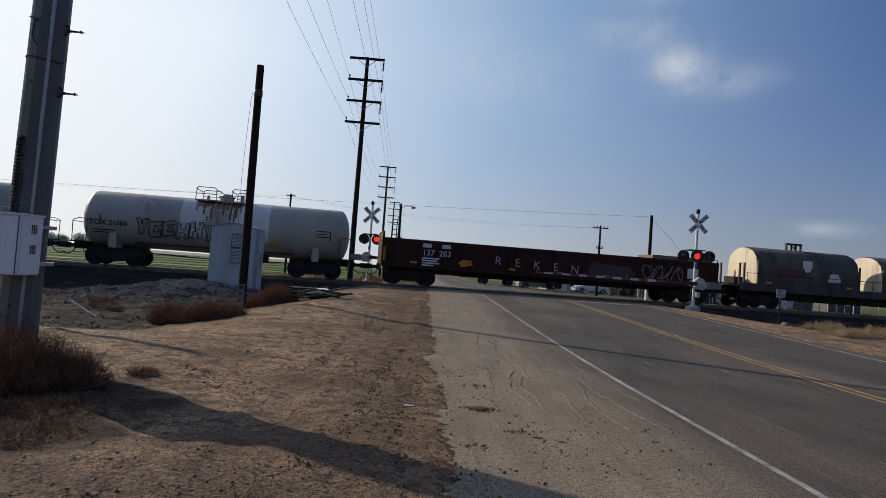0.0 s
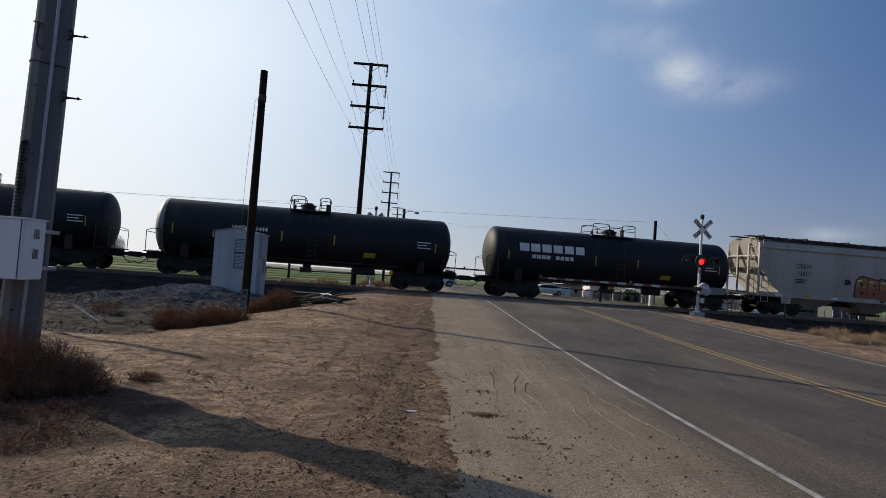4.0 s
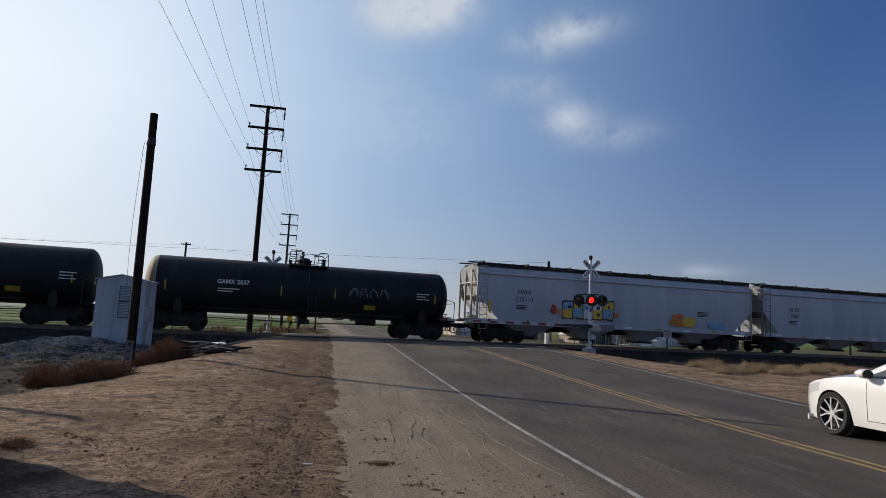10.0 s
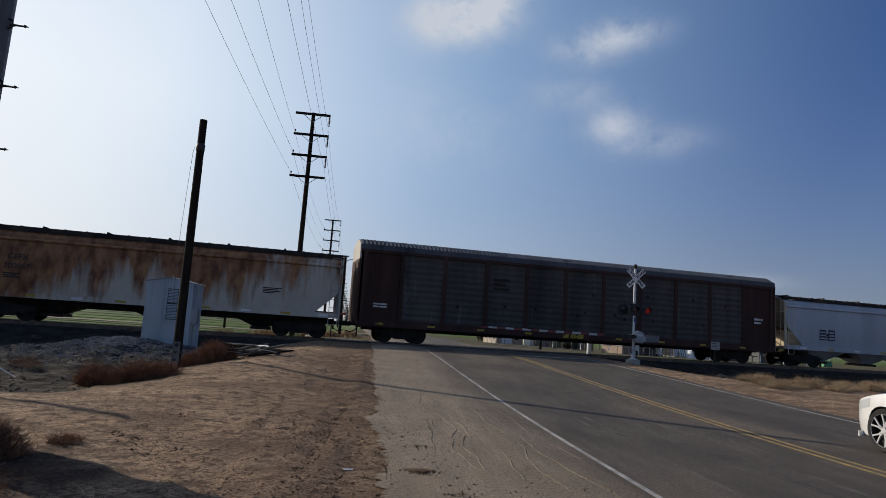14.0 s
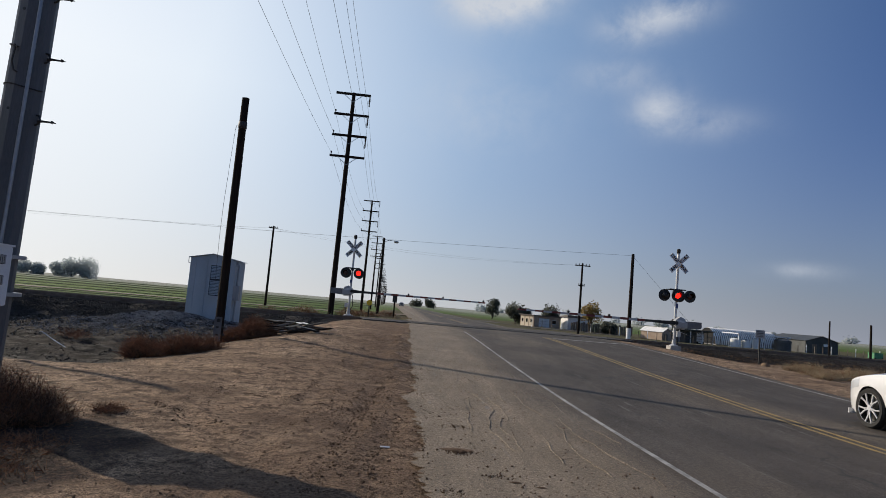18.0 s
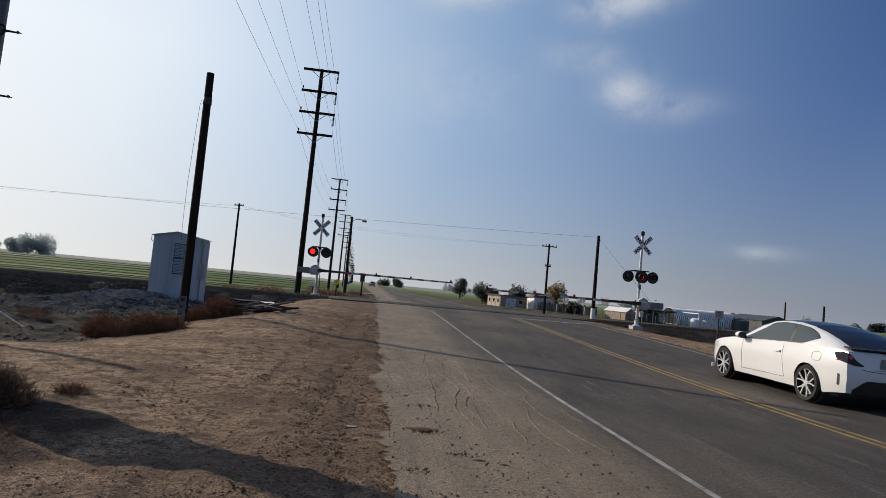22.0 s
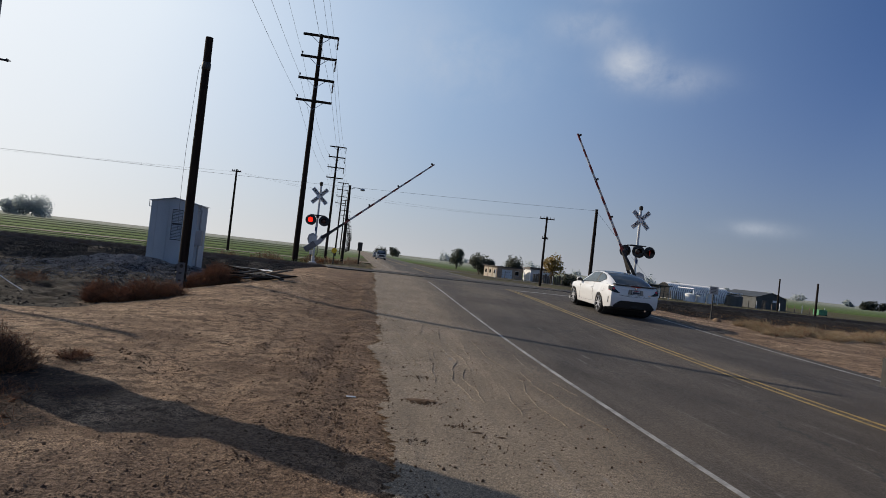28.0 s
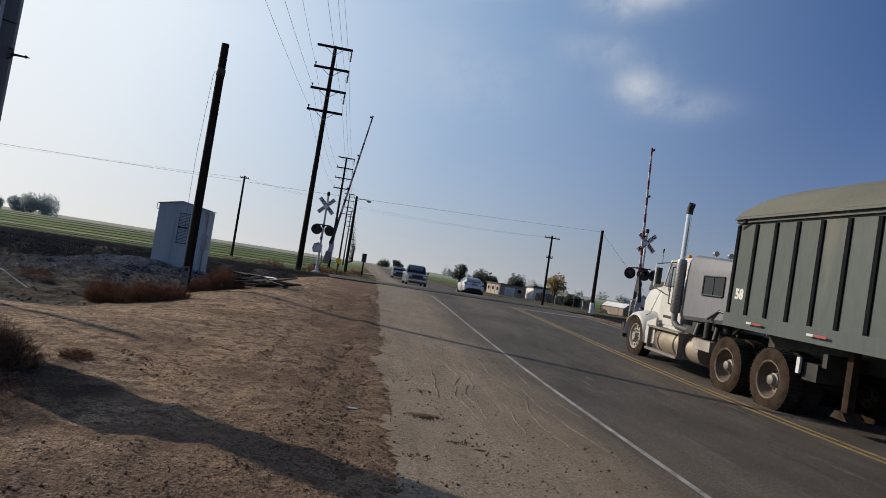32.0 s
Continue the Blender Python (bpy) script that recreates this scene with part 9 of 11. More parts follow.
        part("side_step", Mesh().box(s * 1.16 - 0.13, s * 1.16 + 0.10, -2.72, -1.08, 0.90, 0.94).box(s * 1.16 - 0.12, s * 1.16 + 0.10, -2.70, -1.05, 0.34, 0.40).box(s * 1.16 - 0.10, s * 1.16 + 0.04, -2.71, -2.68, 0.36, 0.92).box(s * 1.16 - 0.10, s * 1.16 + 0.04, -1.12, -1.09, 0.36, 0.92), STEP_METAL, t, smooth=0)
        part("air_tank", Mesh().lathe([(-3.58, 0.05), (-3.54, 0.30), (-2.98, 0.30), (-2.94, 0.05)], "y", 26, (s * 0.82, 0, 0.62)), TANK_ALU, t)
        part("toolbox", Mesh().box(s * 0.98 - 0.16, s * 0.98 + 0.16, -4.02, -3.34, 0.68, 0.90), WHEEL_PALE, t, smooth=0)
        # mirror on its arms
        mr = part("mirror", Mesh().box(s * 1.29 - 0.06, s * 1.29 + 0.06, -1.33, -1.26, 1.97, 2.38), BLACK, t, smooth=0)
        part("mirror_arm", Mesh().tube([(s * 1.0, -1.3, 2.55), (s * 1.38, -1.28, 2.47), (s * 1.38, -1.28, 1.90), (s * 1.0, -1.35, 1.72)], 0.016, 6), CHROME, mr)
        part("antenna", Mesh().tube([(s * 1.25, -1.32, 2.50), (s * 1.27, -1.32, 2.78)], 0.006, 5).lathe([(2.75, 0.015), (2.83, 0.026), (2.86, 0.012)], "z", 8, (s * 1.27, -1.32, 0)), BLACK, t)
        part("hood_rail", Mesh().tube([(s * 0.98, -1.15, 1.95), (s * 1.1, -0.9, 1.2), (s * 1.1, -0.7, 1.15)], 0.014, 5), CHROME, t)
    # stack, heat guard, elbow
    SY = -2.40
    st = part("exhaust", Mesh().lathe([(1.34, 0.05), (1.36, 0.105), (1.40, 0.118), (2.54, 0.118), (2.60, 0.105), (2.62, 0.05)], "z", 26, (-1.19, SY, 0)), GUARD, t, "dull silver heat guard")
    dots = Mesh()
    for i in range(34):
        for k in range(26):
            q = 2 * math.pi * (k + 0.5 * (i % 2)) / 26
            zc, r0, h = 1.44 + 0.032 * i, 0.1195, 0.0075
            cx, cy, tx, ty = -1.19 + r0 * math.cos(q), SY + r0 * math.sin(q), -math.sin(q) * h, math.cos(q) * h
            dots.add([(cx + tx, cy + ty, zc), (cx, cy, zc + h), (cx - tx, cy - ty, zc), (cx, cy, zc - h)], [(0, 1, 2, 3)])
    part("perforation", dots, SEAM, st, smooth=0, kind="stuff")
    part("stack_pipe", Mesh().cyl((-1.19, SY, 2.60), (-1.19, SY, 3.72), 0.066, seg=18), CHROME, st)
    part("stack_tip", Mesh().tube([(-1.19, SY, 3.68), (-1.19, SY - 0.01, 3.80), (-1.19, SY - 0.08, 3.92)], 0.076, 14), STEEL_DARK, st)
    part("elbow", Mesh().tube([(-1.19, SY, 1.38), (-1.18, SY, 1.16), (-1.12, SY - 0.12, 1.04), (-0.9, SY - 0.4, 1.0)], 0.070, 12), GUARD, st)
    part("stack_bracket", Mesh().tube([(-1.19, SY, 2.45), (-1.36, SY + 0.05, 2.40), (-1.36, SY + 0.05, 1.55), (-1.19, SY, 1.5)], 0.014, 5), STEEL_DARK, st)
    for x in (-0.7, -0.35, 0.0, 0.35, 0.7):
        part("roof_lamp", Mesh().lathe([(2.66, 0.03), (2.71, 0.055), (2.77, 0.05), (2.79, 0.02)], "z", 10, (x, -1.75, 0)), AMBER, t)
        part("rear_roof_lamp", Mesh().cyl((x, -2.95, 2.70), (x, -2.95, 2.80), 0.02, seg=8).cyl((x, -2.99, 2.82), (x, -2.91, 2.82), 0.06, seg=12), CHROME, t)
    for s in (-1, 1):
        part("frame_rail", Mesh().box(s * 0.42 - 0.05, s * 0.42 + 0.05, -6.7, 0.8, 0.72, 1.0), STEEL_DARK, t, smooth=0)
    part("fifth_wheel", Mesh().lathe([(1.05, 0.5), (1.12, 0.5)], "z", 18, (0, -5.15, 0)), STEEL_DARK, t)
    part("air_line", Mesh().tube([(-0.4, -4.0, 1.5), (-0.9, -4.1, 1.15), (-0.95, -4.3, 1.25), (-0.3, -4.5, 1.6)], 0.025, 6).tube([(0.2, -4.05, 1.6), (0.1, -4.25, 1.15), (0.2, -4.5, 1.6)], 0.025, 6).box(-0.75, 0.75, -4.0, -3.3, 0.95, 1.14).cyl((-0.85, -3.35, 1.02), (-0.85, -3.35, 1.32), 0.11).cyl((-0.8, -3.7, 1.0), (-0.8, -3.7, 1.28), 0.09), STEEL_DARK, t)
    part("air_gear", Mesh().box(-1.04, 1.04, -3.95, -2.2, 0.96, 1.13).box(-1.08, -0.7, -3.1, -2.75, 0.98, 1.24).cyl((-1.16, -3.10, 0.96), (-1.10, -3.10, 1.22), 0.06).cyl((-1.12, -3.50, 0.96), (-1.12, -3.50, 1.30), 0.075).cyl((-1.14, -3.85, 0.96), (-1.10, -3.85, 1.22), 0.055).tube([(-1.16, -3.5, 1.37), (-1.1, -3.8, 1.56), (-1.0, -4.2, 1.5)], 0.03, 8), BLACK, t, "black valves and canisters on the frame")
    part("engine", Mesh().box(-0.4, 0.4, -1.0, 0.7, 0.5, 1.0), STEEL_DARK, t, smooth=0)
    # the cab sits well forward on the frame
    for o in t.children:
        kind_ = o.name.split(".")[0]
        if kind_ in ("cab", "sleeper", "windscreen", "step_box", "door", "sleeper_window", "window_frame", "exhaust", "roof_lamp", "rear_roof_lamp", "hood_rail", "toolbox", "air_tank"):
            o.location.y += 0.32
        elif kind_ in ("mirror", "antenna", "fuel_tank", "side_step"):
            o.location.y += 0.12
    wheels = []

    def truck_wheel(parent, x, y, front, nm):
        s = 1 if x > 0 else -1
        r, w = 0.55, 0.29
        o = part(nm, Mesh().lathe([(-w / 2, r * 0.60), (-w * 0.53, r * 0.76), (-w / 2, r * 0.93), (-w * 0.42, r), (w * 0.42, r), (w / 2, r * 0.93), (w * 0.53, r * 0.76), (w / 2, r * 0.60)], "x", 40, caps=False), RUBBER_DUSTY, parent, m=pose(x, y, r))
        b = Mesh()
        for i in range(44):
            a = 2 * math.pi * i / 44
            m = pose(0, 0, 0, math.degrees(a), 0, 0)
            b.box(-w * 0.46, w * 0.46, -0.018, 0.018, r - 0.004, r + 0.010, m)
        part("tread", b, RUBBER, o, smooth=0)
        if front:
            part("rim", Mesh().lathe([(s * w * 0.50, 0.338), (s * w * 0.46, 0.305), (s * w * 0.30, 0.28), (s * w * 0.36, 0.12), (s * w * 0.62, 0.10), (s * w * 0.64, 0.02)], "x", 30, caps=False), WHEEL_PALE, o)
            b = Mesh()
            for i in range(10):
                a = 2 * math.pi * i / 10
                b.cyl((s * w * 0.33, 0.155 * math.cos(a), 0.155 * math.sin(a)), (s * w * 0.46, 0.155 * math.cos(a), 0.155 * math.sin(a)), 0.018, seg=6)
            part("nut_ring", b, STEEL_DARK, o)
            b = Mesh()
            for i in range(10):
                a = 2 * math.pi * (i + 0.5) / 10
                b.cyl((s * w * 0.30, 0.235 * math.cos(a), 0.235 * math.sin(a)), (s * w * 0.345, 0.235 * math.cos(a), 0.235 * math.sin(a)), 0.036, seg=10)
            part("hand_hole_ring", b, SEAM, o)
        else:
            part("rim", Mesh().lathe([(s * w * 0.50, 0.338), (s * w * 0.53, 0.328), (s * w * 0.47, 0.305), (s * w * 0.0, 0.29), (-s * w * 0.26, 0.245), (-s * w * 0.30, 0.12)], "x", 34, caps=False), RIM_STEEL, o)
            part("hub", Mesh().lathe([(-s * w * 0.3, 0.14), (s * w * 0.12, 0.125), (s * w * 0.16, 0.10), (s * w * 0.36, 0.085), (s * w * 0.44, 0.045), (s * w * 0.45, 0.01)], "x", 22), STEP_METAL, o)
            b = Mesh()
            for i in range(8):
                a = 2 * math.pi * i / 8
                b.cyl((-s * w * 0.30, 0.195 * math.cos(a), 0.195 * math.sin(a)), (-s * w * 0.24, 0.195 * math.cos(a), 0.195 * math.sin(a)), 0.030, seg=8)
            part("hand_hole_ring", b, SEAM, o)
        wheels.append(o)
        return o

    for s in (-1, 1):
        truck_wheel(t, s * 1.02, 0.0, True, "front_wheel")
        for y in WBs:
            truck_wheel(t, s * 1.09, y, False, "drive_wheel")
            truck_wheel(t, s * 0.74, y, False, "inner_drive_wheel")
    part("axle", Mesh().cyl((-0.9, 0, 0.5), (0.9, 0, 0.5), 0.07), STEEL_DARK, t)
    for y in WBs:
        part("axle", Mesh().cyl((-0.9, y, 0.55), (0.9, y, 0.55), 0.1), STEEL_DARK, t)

    # trailer
    g = thing("grain_trailer", "grey-green ribbed bulk trailer with an olive tarpaulin", "trailer")
    y0, y1, w, z0, z1 = -4.38, -16.3, 1.27, 1.50, 3.42
    part("side_wall", Mesh().box(-w, -w + 0.04, y1, y0, z0, z1), TRAILER_GREEN, g, smooth=0)
    part("side_wall", Mesh().box(w - 0.04, w, y1, y0, z0, z1), TRAILER_GREEN, g, smooth=0)
    part("front_wall", Mesh().box(-w, w, y0 - 0.04, y0, z0, z1), TRAILER_GREEN, g, smooth=0)
    part("tail_wall", Mesh().box(-w, w, y1, y1 + 0.04, z0, z1), TRAILER_GREEN, g, smooth=0)
    part("floor", Mesh().box(-w, w, y1, y0, z0 - 0.02, z0 + 0.04), TRAILER_GREEN, g, smooth=0)
    for s in (-1, 1):
        part("lower_rail", Mesh().box(min(s * w, s * (w + 0.06)), max(s * w, s * (w + 0.12)), y1, y0, 1.32, 1.58), TRAILER_GREEN, g, smooth=0)
        part("upper_rail", Mesh().box(min(s * w, s * (w + 0.06)), max(s * w, s * (w + 0.12)), y1, y0, z1 - 0.08, z1 + 0.05), TRAILER_GREEN, g, smooth=0)
        n = 21
        for i in range(n):
            y = y0 - 0.04 - (y0 - y1 - 0.08) * i / (n - 1)
            part("side_rib", Mesh().prism([(s * w, y - 0.045), (s * (w + 0.03), y - 0.04), (s * (w + 0.03), y + 0.04), (s * w, y + 0.045)], 1.58, z1 - 0.12, "xy"), RIB_SHADE_BLACK, g, smooth=0)
        for i in range(7):
            y = y0 - 1.05 - i * 1.65
            part("reflector_red", Mesh().box(s * (w + 0.122) - 0.003, s * (w + 0.122) + 0.003, y - 0.28, y, 1.43, 1.47), RED, g, smooth=0)
            part("reflector_white", Mesh().box(s * (w + 0.122) - 0.003, s * (w + 0.122) + 0.003, y + 0.02, y + 0.17, 1.43, 1.47), PLATE_PALE, g, smooth=0)
        o = lettering("58", 0.27, pose(0, 0, 0), MARK_WHITE, g, "fleet_number", bold=0.012)
        o.matrix_local = pose(s * (w + 0.004), y0 - 0.335, 1.95, 0, 0, -90 if s < 0 else 90) @ pose(0, 0, 0, 90, 0, 0)
        part("tarp_strap_bracket", Mesh().tube([(s * (w + 0.07), y0 - 0.1, z1 - 0.15), (s * (w + 0.08), y0 - 0.35, z1 - 0.05)], 0.02, 6), BLACK, g)
    rows = []
    for i in range(25):
        y = y0 + 0.02 - (y0 - y1 + 0.04) * i / 24
        e = 0.45 if i in (0, 24) else 0.85 if i in (1, 23) else 1.0
        rows.append([(-w - 0.125, y, z1 - 0.02)] + [((w + 0.05) * math.cos(q), y, z1 + 0.04 + (0.60 * e + 0.012 * (i % 2)) * math.sin(q) ** 0.75) for q in (math.pi * (1 - k / 10) for k in range(11))] + [(w + 0.125, y, z1 - 0.02)])
    part("tarpaulin", Mesh().loft(rows), TARP, g, "olive canvas stretched over hoops", smooth=50)
    for s in (-1, 1):
        part("chassis_rail", Mesh().box(s * 0.45 - 0.06, s * 0.45 + 0.06, y1 + 0.2, y0 - 0.3, 1.0, 1.33), STEEL_DARK, g, smooth=0)
        leg = part("landing_leg", Mesh().box(s * 0.95 - 0.06, s * 0.95 + 0.06, -7.5, -7.38, 0.35, 1.34), RUBBER_DUSTY, g, smooth=0)
        part("landing_foot", Mesh().prism([(-7.62, 0.28), (-7.26, 0.28), (-7.36, 0.40), (-7.52, 0.40)], s * 0.95 - 0.14, s * 0.95 + 0.14, "yz"), RUBBER_DUSTY, leg, smooth=0)
    part("crossmember", Mesh().box(-1.2, 1.2, -7.2, -7.1, 0.98, 1.2), STEEL_DARK, g, smooth=0)
    part("side_box", Mesh().box(-1.15, -0.6, -6.95, -6.60, 0.72, 1.0), STEEL_DARK, g, smooth=0)
    part("mud_flap", Mesh().box(-1.2, -0.55, -6.60, -6.58, 0.75, 1.05).box(0.55, 1.2, -6.60, -6.58, 0.75, 1.05), RIB_SHADE_BLACK, g, smooth=0)
    part("flap_bracket", Mesh().box(-1.24, -1.20, -6.64, -6.56, 0.80, 1.06), ALU, g, smooth=0)
    tw = len(wheels)
    for s in (-1, 1):
        for y in (-13.2, -14.6):
            truck_wheel(g, s * 1.05, y, False, "trailer_wheel")
    part("axle", Mesh().cyl((-0.95, -13.2, 0.55), (0.95, -13.2, 0.55), 0.09).cyl((-0.95, -14.6, 0.55), (0.95, -14.6, 0.55), 0.09), STEEL_DARK, g)
    table = [(0, -60), (8, -48), (16, -34), (24, -10), (26.5, 2.5), (27.5, 6.3), (28.5, 8.85), (28.9, 9.4), (29.3, 10.05), (29.7, 10.75), (30, 11.45), (30.4, 12.42), (30.8, 13.45), (31.2, 14.58), (31.6, 15.73), (32, 16.95)]
    rows = smooth_rows(table, 129)
    for o in (t, g):
        MOVES.append((o, [(tt, pose(7.88, y, road_z(7.9, y - 3), math.degrees(math.atan2(road_z(7.9, y) - road_z(7.9, y - 5), 5)), 0, 0)) for tt, y in rows[::2]]))
    spin(wheels, rows, 0.55)


semi()


def simple_car(kind, label, mat, profile):
    """Smaller traffic: a lofted body with cabin glass and four wheels; +y ahead, origin between the axles."""
    t = thing(kind, label, "car" if kind != "pickup_truck" else "pickup truck")
    length, width, hood_z, belt_z, roof_z, cab0, cab1, r = profile
    h = length / 2
    ax = (-h + 0.85, h - 0.9)
    belt = [(-h, belt_z - 0.12), (-h + 0.15, belt_z), (cab1 - 0.05, belt_z), (cab1 + 0.15, hood_z), (h - 0.2, hood_z - 0.08), (h, hood_z - 0.25)]
    plan = [(-h, width * 0.43), (-h + 0.25, width * 0.5), (h - 0.4, width * 0.5), (h, width * 0.40)]

    def ring(y):
        z0 = 0.28
        for a in ax:
            if abs(y - a) < r * 1.12:
                z0 = max(z0, r + math.sqrt((r * 1.12) ** 2 - (y - a) ** 2))
        z1, w = max(lerp_table(belt, y), z0 + 0.05), lerp_table(plan, y)
        side = [(-w * (1 - 0.05 * (q - 0.4) ** 2), y, z0 + (z1 - z0) * q) for q in (0, 0.3, 0.6, 0.85, 1)]
        return side + [(w * 0.9 * k, y, z1 + 0.04 * (1 - k * k)) for k in (-0.5, 0, 0.5)] + [(-a, b, c) for a, b, c in reversed(side)]
    part("body", closed_shell(car_stations(-h, h, ax, r * 1.12), ring), mat, t, smooth=40)
    w = width * 0.5
    cab = [(cab0 - 0.05, 0.0), (cab0 + 0.35, 0.93), (cab0 + 0.6, 1.0), (cab1 - 0.75, 1.0), (cab1 - 0.5, 0.93), (cab1 + 0.05, 0.0)]
    rows = []
    for y, q in cab:
        z = belt_z + (roof_z - belt_z) * q
        rows.append([(-w * 0.93, y, belt_z - 0.02), (-w * (0.93 - 0.17 * q), y, z - 0.03), (-w * 0.6, y, z + 0.01), (w * 0.6, y, z + 0.01), (w * (0.93 - 0.17 * q), y, z - 0.03), (w * 0.93, y, belt_z - 0.02)])
    part("cabin", Mesh().loft(rows, closed=False), mat, t, smooth=40)
    zl, zh = belt_z + 0.04, belt_z + (roof_z - belt_z) * 0.86
    part("windscreen", Mesh().add([(-w * 0.82, cab1 + 0.03, zl), (w * 0.82, cab1 + 0.03, zl), (w * 0.70, cab1 - 0.46, zh), (-w * 0.70, cab1 - 0.46, zh)], [(0, 1, 2, 3)]), GLASS_DARK, t, smooth=0)
    part("rear_window", Mesh().add([(-w * 0.80, cab0 - 0.02, zl), (w * 0.80, cab0 - 0.02, zl), (w * 0.70, cab0 + 0.31, zh), (-w * 0.70, cab0 + 0.31, zh)], [(0, 1, 2, 3)]), GLASS_DARK, t, smooth=0)
    for s in (-1, 1):
        x0, x1 = s * w * 0.945, s * w * 0.80
        part("side_window", Mesh().add([(x0, cab0 + 0.12, zl), (x0, cab1 - 0.16, zl), (x1, cab1 - 0.52, zh), (x1, cab0 + 0.40, zh)], [(0, 1, 2, 3)]), GLASS_DARK, t, smooth=0)
        part("headlamp", Mesh().box(s * w * 0.66 - 0.14, s * w * 0.66 + 0.14, h - 0.10, h + 0.01, hood_z - 0.32, hood_z - 0.16), HEAD_LAMP, t, smooth=0)
        part("tail_lamp", Mesh().box(s * w * 0.78 - 0.10, s * w * 0.78 + 0.10, -h - 0.01, -h + 0.08, belt_z - 0.34, belt_z - 0.16), TAIL_RED, t, smooth=0)
        part("mirror", Mesh().box(s * (w + 0.10) - 0.08, s * (w + 0.10) + 0.08, cab1 - 0.25, cab1 - 0.15, belt_z + 0.02, belt_z + 0.16), mat, t, smooth=0)
        for y in ax:
            car_wheel(t, s * (w - 0.12), y, r, 0.2, 5, RIM_ALU, RUBBER)
    part("bumper", Mesh().box(-w * 0.88, w * 0.88, h - 0.08, h + 0.06, 0.42, 0.60).box(-w * 0.88, w * 0.88, -h - 0.06, -h + 0.08, 0.42, 0.60), CHROME if kind == "pickup_truck" else mat, t, smooth=0)
    part("grille", Mesh().box(-w * 0.48, w * 0.48, h - 0.05, h + 0.02, hood_z - 0.40, hood_z - 0.14), BLACK, t, smooth=0)
    part("underbody", Mesh().box(-w * 0.8, w * 0.8, -h + 0.2, h - 0.2, 0.24, 0.6), SEAM, t, smooth=0)
    if kind == "pickup_truck":
        part("bed_liner", Mesh().box(-w * 0.82, w * 0.82, -h + 0.12, cab0 - 0.1, belt_z + 0.01, belt_z + 0.045), SEAM, t, smooth=0)
    return t


SEDAN = (4.7, 1.8, 0.95, 0.98, 1.45, -1.45, 1.35, 0.33)
PICKUP = (5.6, 1.95, 1.12, 1.15, 1.85, -0.45, 1.40, 0.39)


def on_frontage(o, table, lane):
    """Traffic along the road behind the line; table: seconds and x."""
    rows = smooth_rows(table, 33)
    MOVES.append((o, [(tt, pose(x, 34.8 + TAN * x + 49 + lane, ground_z(x, 34.8 + TAN * x + 49 + lane) + 0.055, 0, 0, 90 + TILT)) for tt, x in rows]))


on_frontage(simple_car("pickup_truck", "white pickup truck driving past behind the railway", CAR_WHITE, PICKUP), [(0, 15.0), (1.7, 12.7), (2.0, 11.8), (4.6, -2.2), (7.5, -30), (12, -95), (32, -235)], 0)
on_frontage(simple_car("sedan", "silver sedan driving past behind the railway", CAR_SILVER, SEDAN), [(0, 22.4), (1.7, 21.8), (2.4, 21.0), (5.8, 9.8), (7.0, 3.9), (11.4, -38.5), (16, -100), (32, -236)], 0)


def on_road(o, table, x):
    rows = smooth_rows(table, 33)
    MOVES.append((o, [(tt, pose(x + bend(y), y, road_z(x, y), 0, 0, 181.4)) for tt, y in rows]))


on_road(simple_car("pickup_truck", "dark blue pickup truck coming up the road with its lamps off", CAR_BLUE, PICKUP), [(0, 640), (23, 218), (26, 168), (29, 113), (32, 60)], 4.1)
on_road(simple_car("sedan", "dark sedan following the pickup along the road", CAR_BLUE, SEDAN), [(0, 668), (23, 246), (26, 195), (29, 139), (32, 84)], 4.1)


def flatbed():
    t = thing("flatbed_truck", "white cab truck with a long low flatbed", "truck")
    part("cab", Mesh().loft([[(-1.1, y, 0.8), (-1.1, y, z), (1.1, y, z), (1.1, y, 0.8)] for y, z in ((5.9, 1.5), (5.6, 1.75), (4.6, 1.85), (4.3, 2.5), (4.0, 2.7), (2.6, 2.7))]), TRUCK_WHITE, t, smooth=20)
    part("cab_window", Mesh().box(-1.115, 1.115, 3.3, 4.1, 1.95, 2.5), GLASS_DARK, t, smooth=0)
    part("flatbed", Mesh().box(-1.25, 1.25, -6, 2.5, 1.1, 1.35), TRUCK_WHITE, t, smooth=0)
    part("chassis", Mesh().box(-0.5, 0.5, -5.8, 5.4, 0.7, 1.1), STEEL_DARK, t, smooth=0)
    for y in (4.7, 1.4, -4.0, -5.2):
        for s in (-1, 1):
            part("wheel", Mesh().lathe([(-0.14, 0.3), (-0.14, 0.46), (0.14, 0.46), (0.14, 0.3)], "x", 20), RUBBER, t, m=pose(s * 1.05, y, 0.48))
    return t


on_frontage(flatbed(), [(0, 12), (3.5, -20), (5.2, -38.5), (6.0, -47), (9, -80), (16, -160), (32, -236)], -1.8)


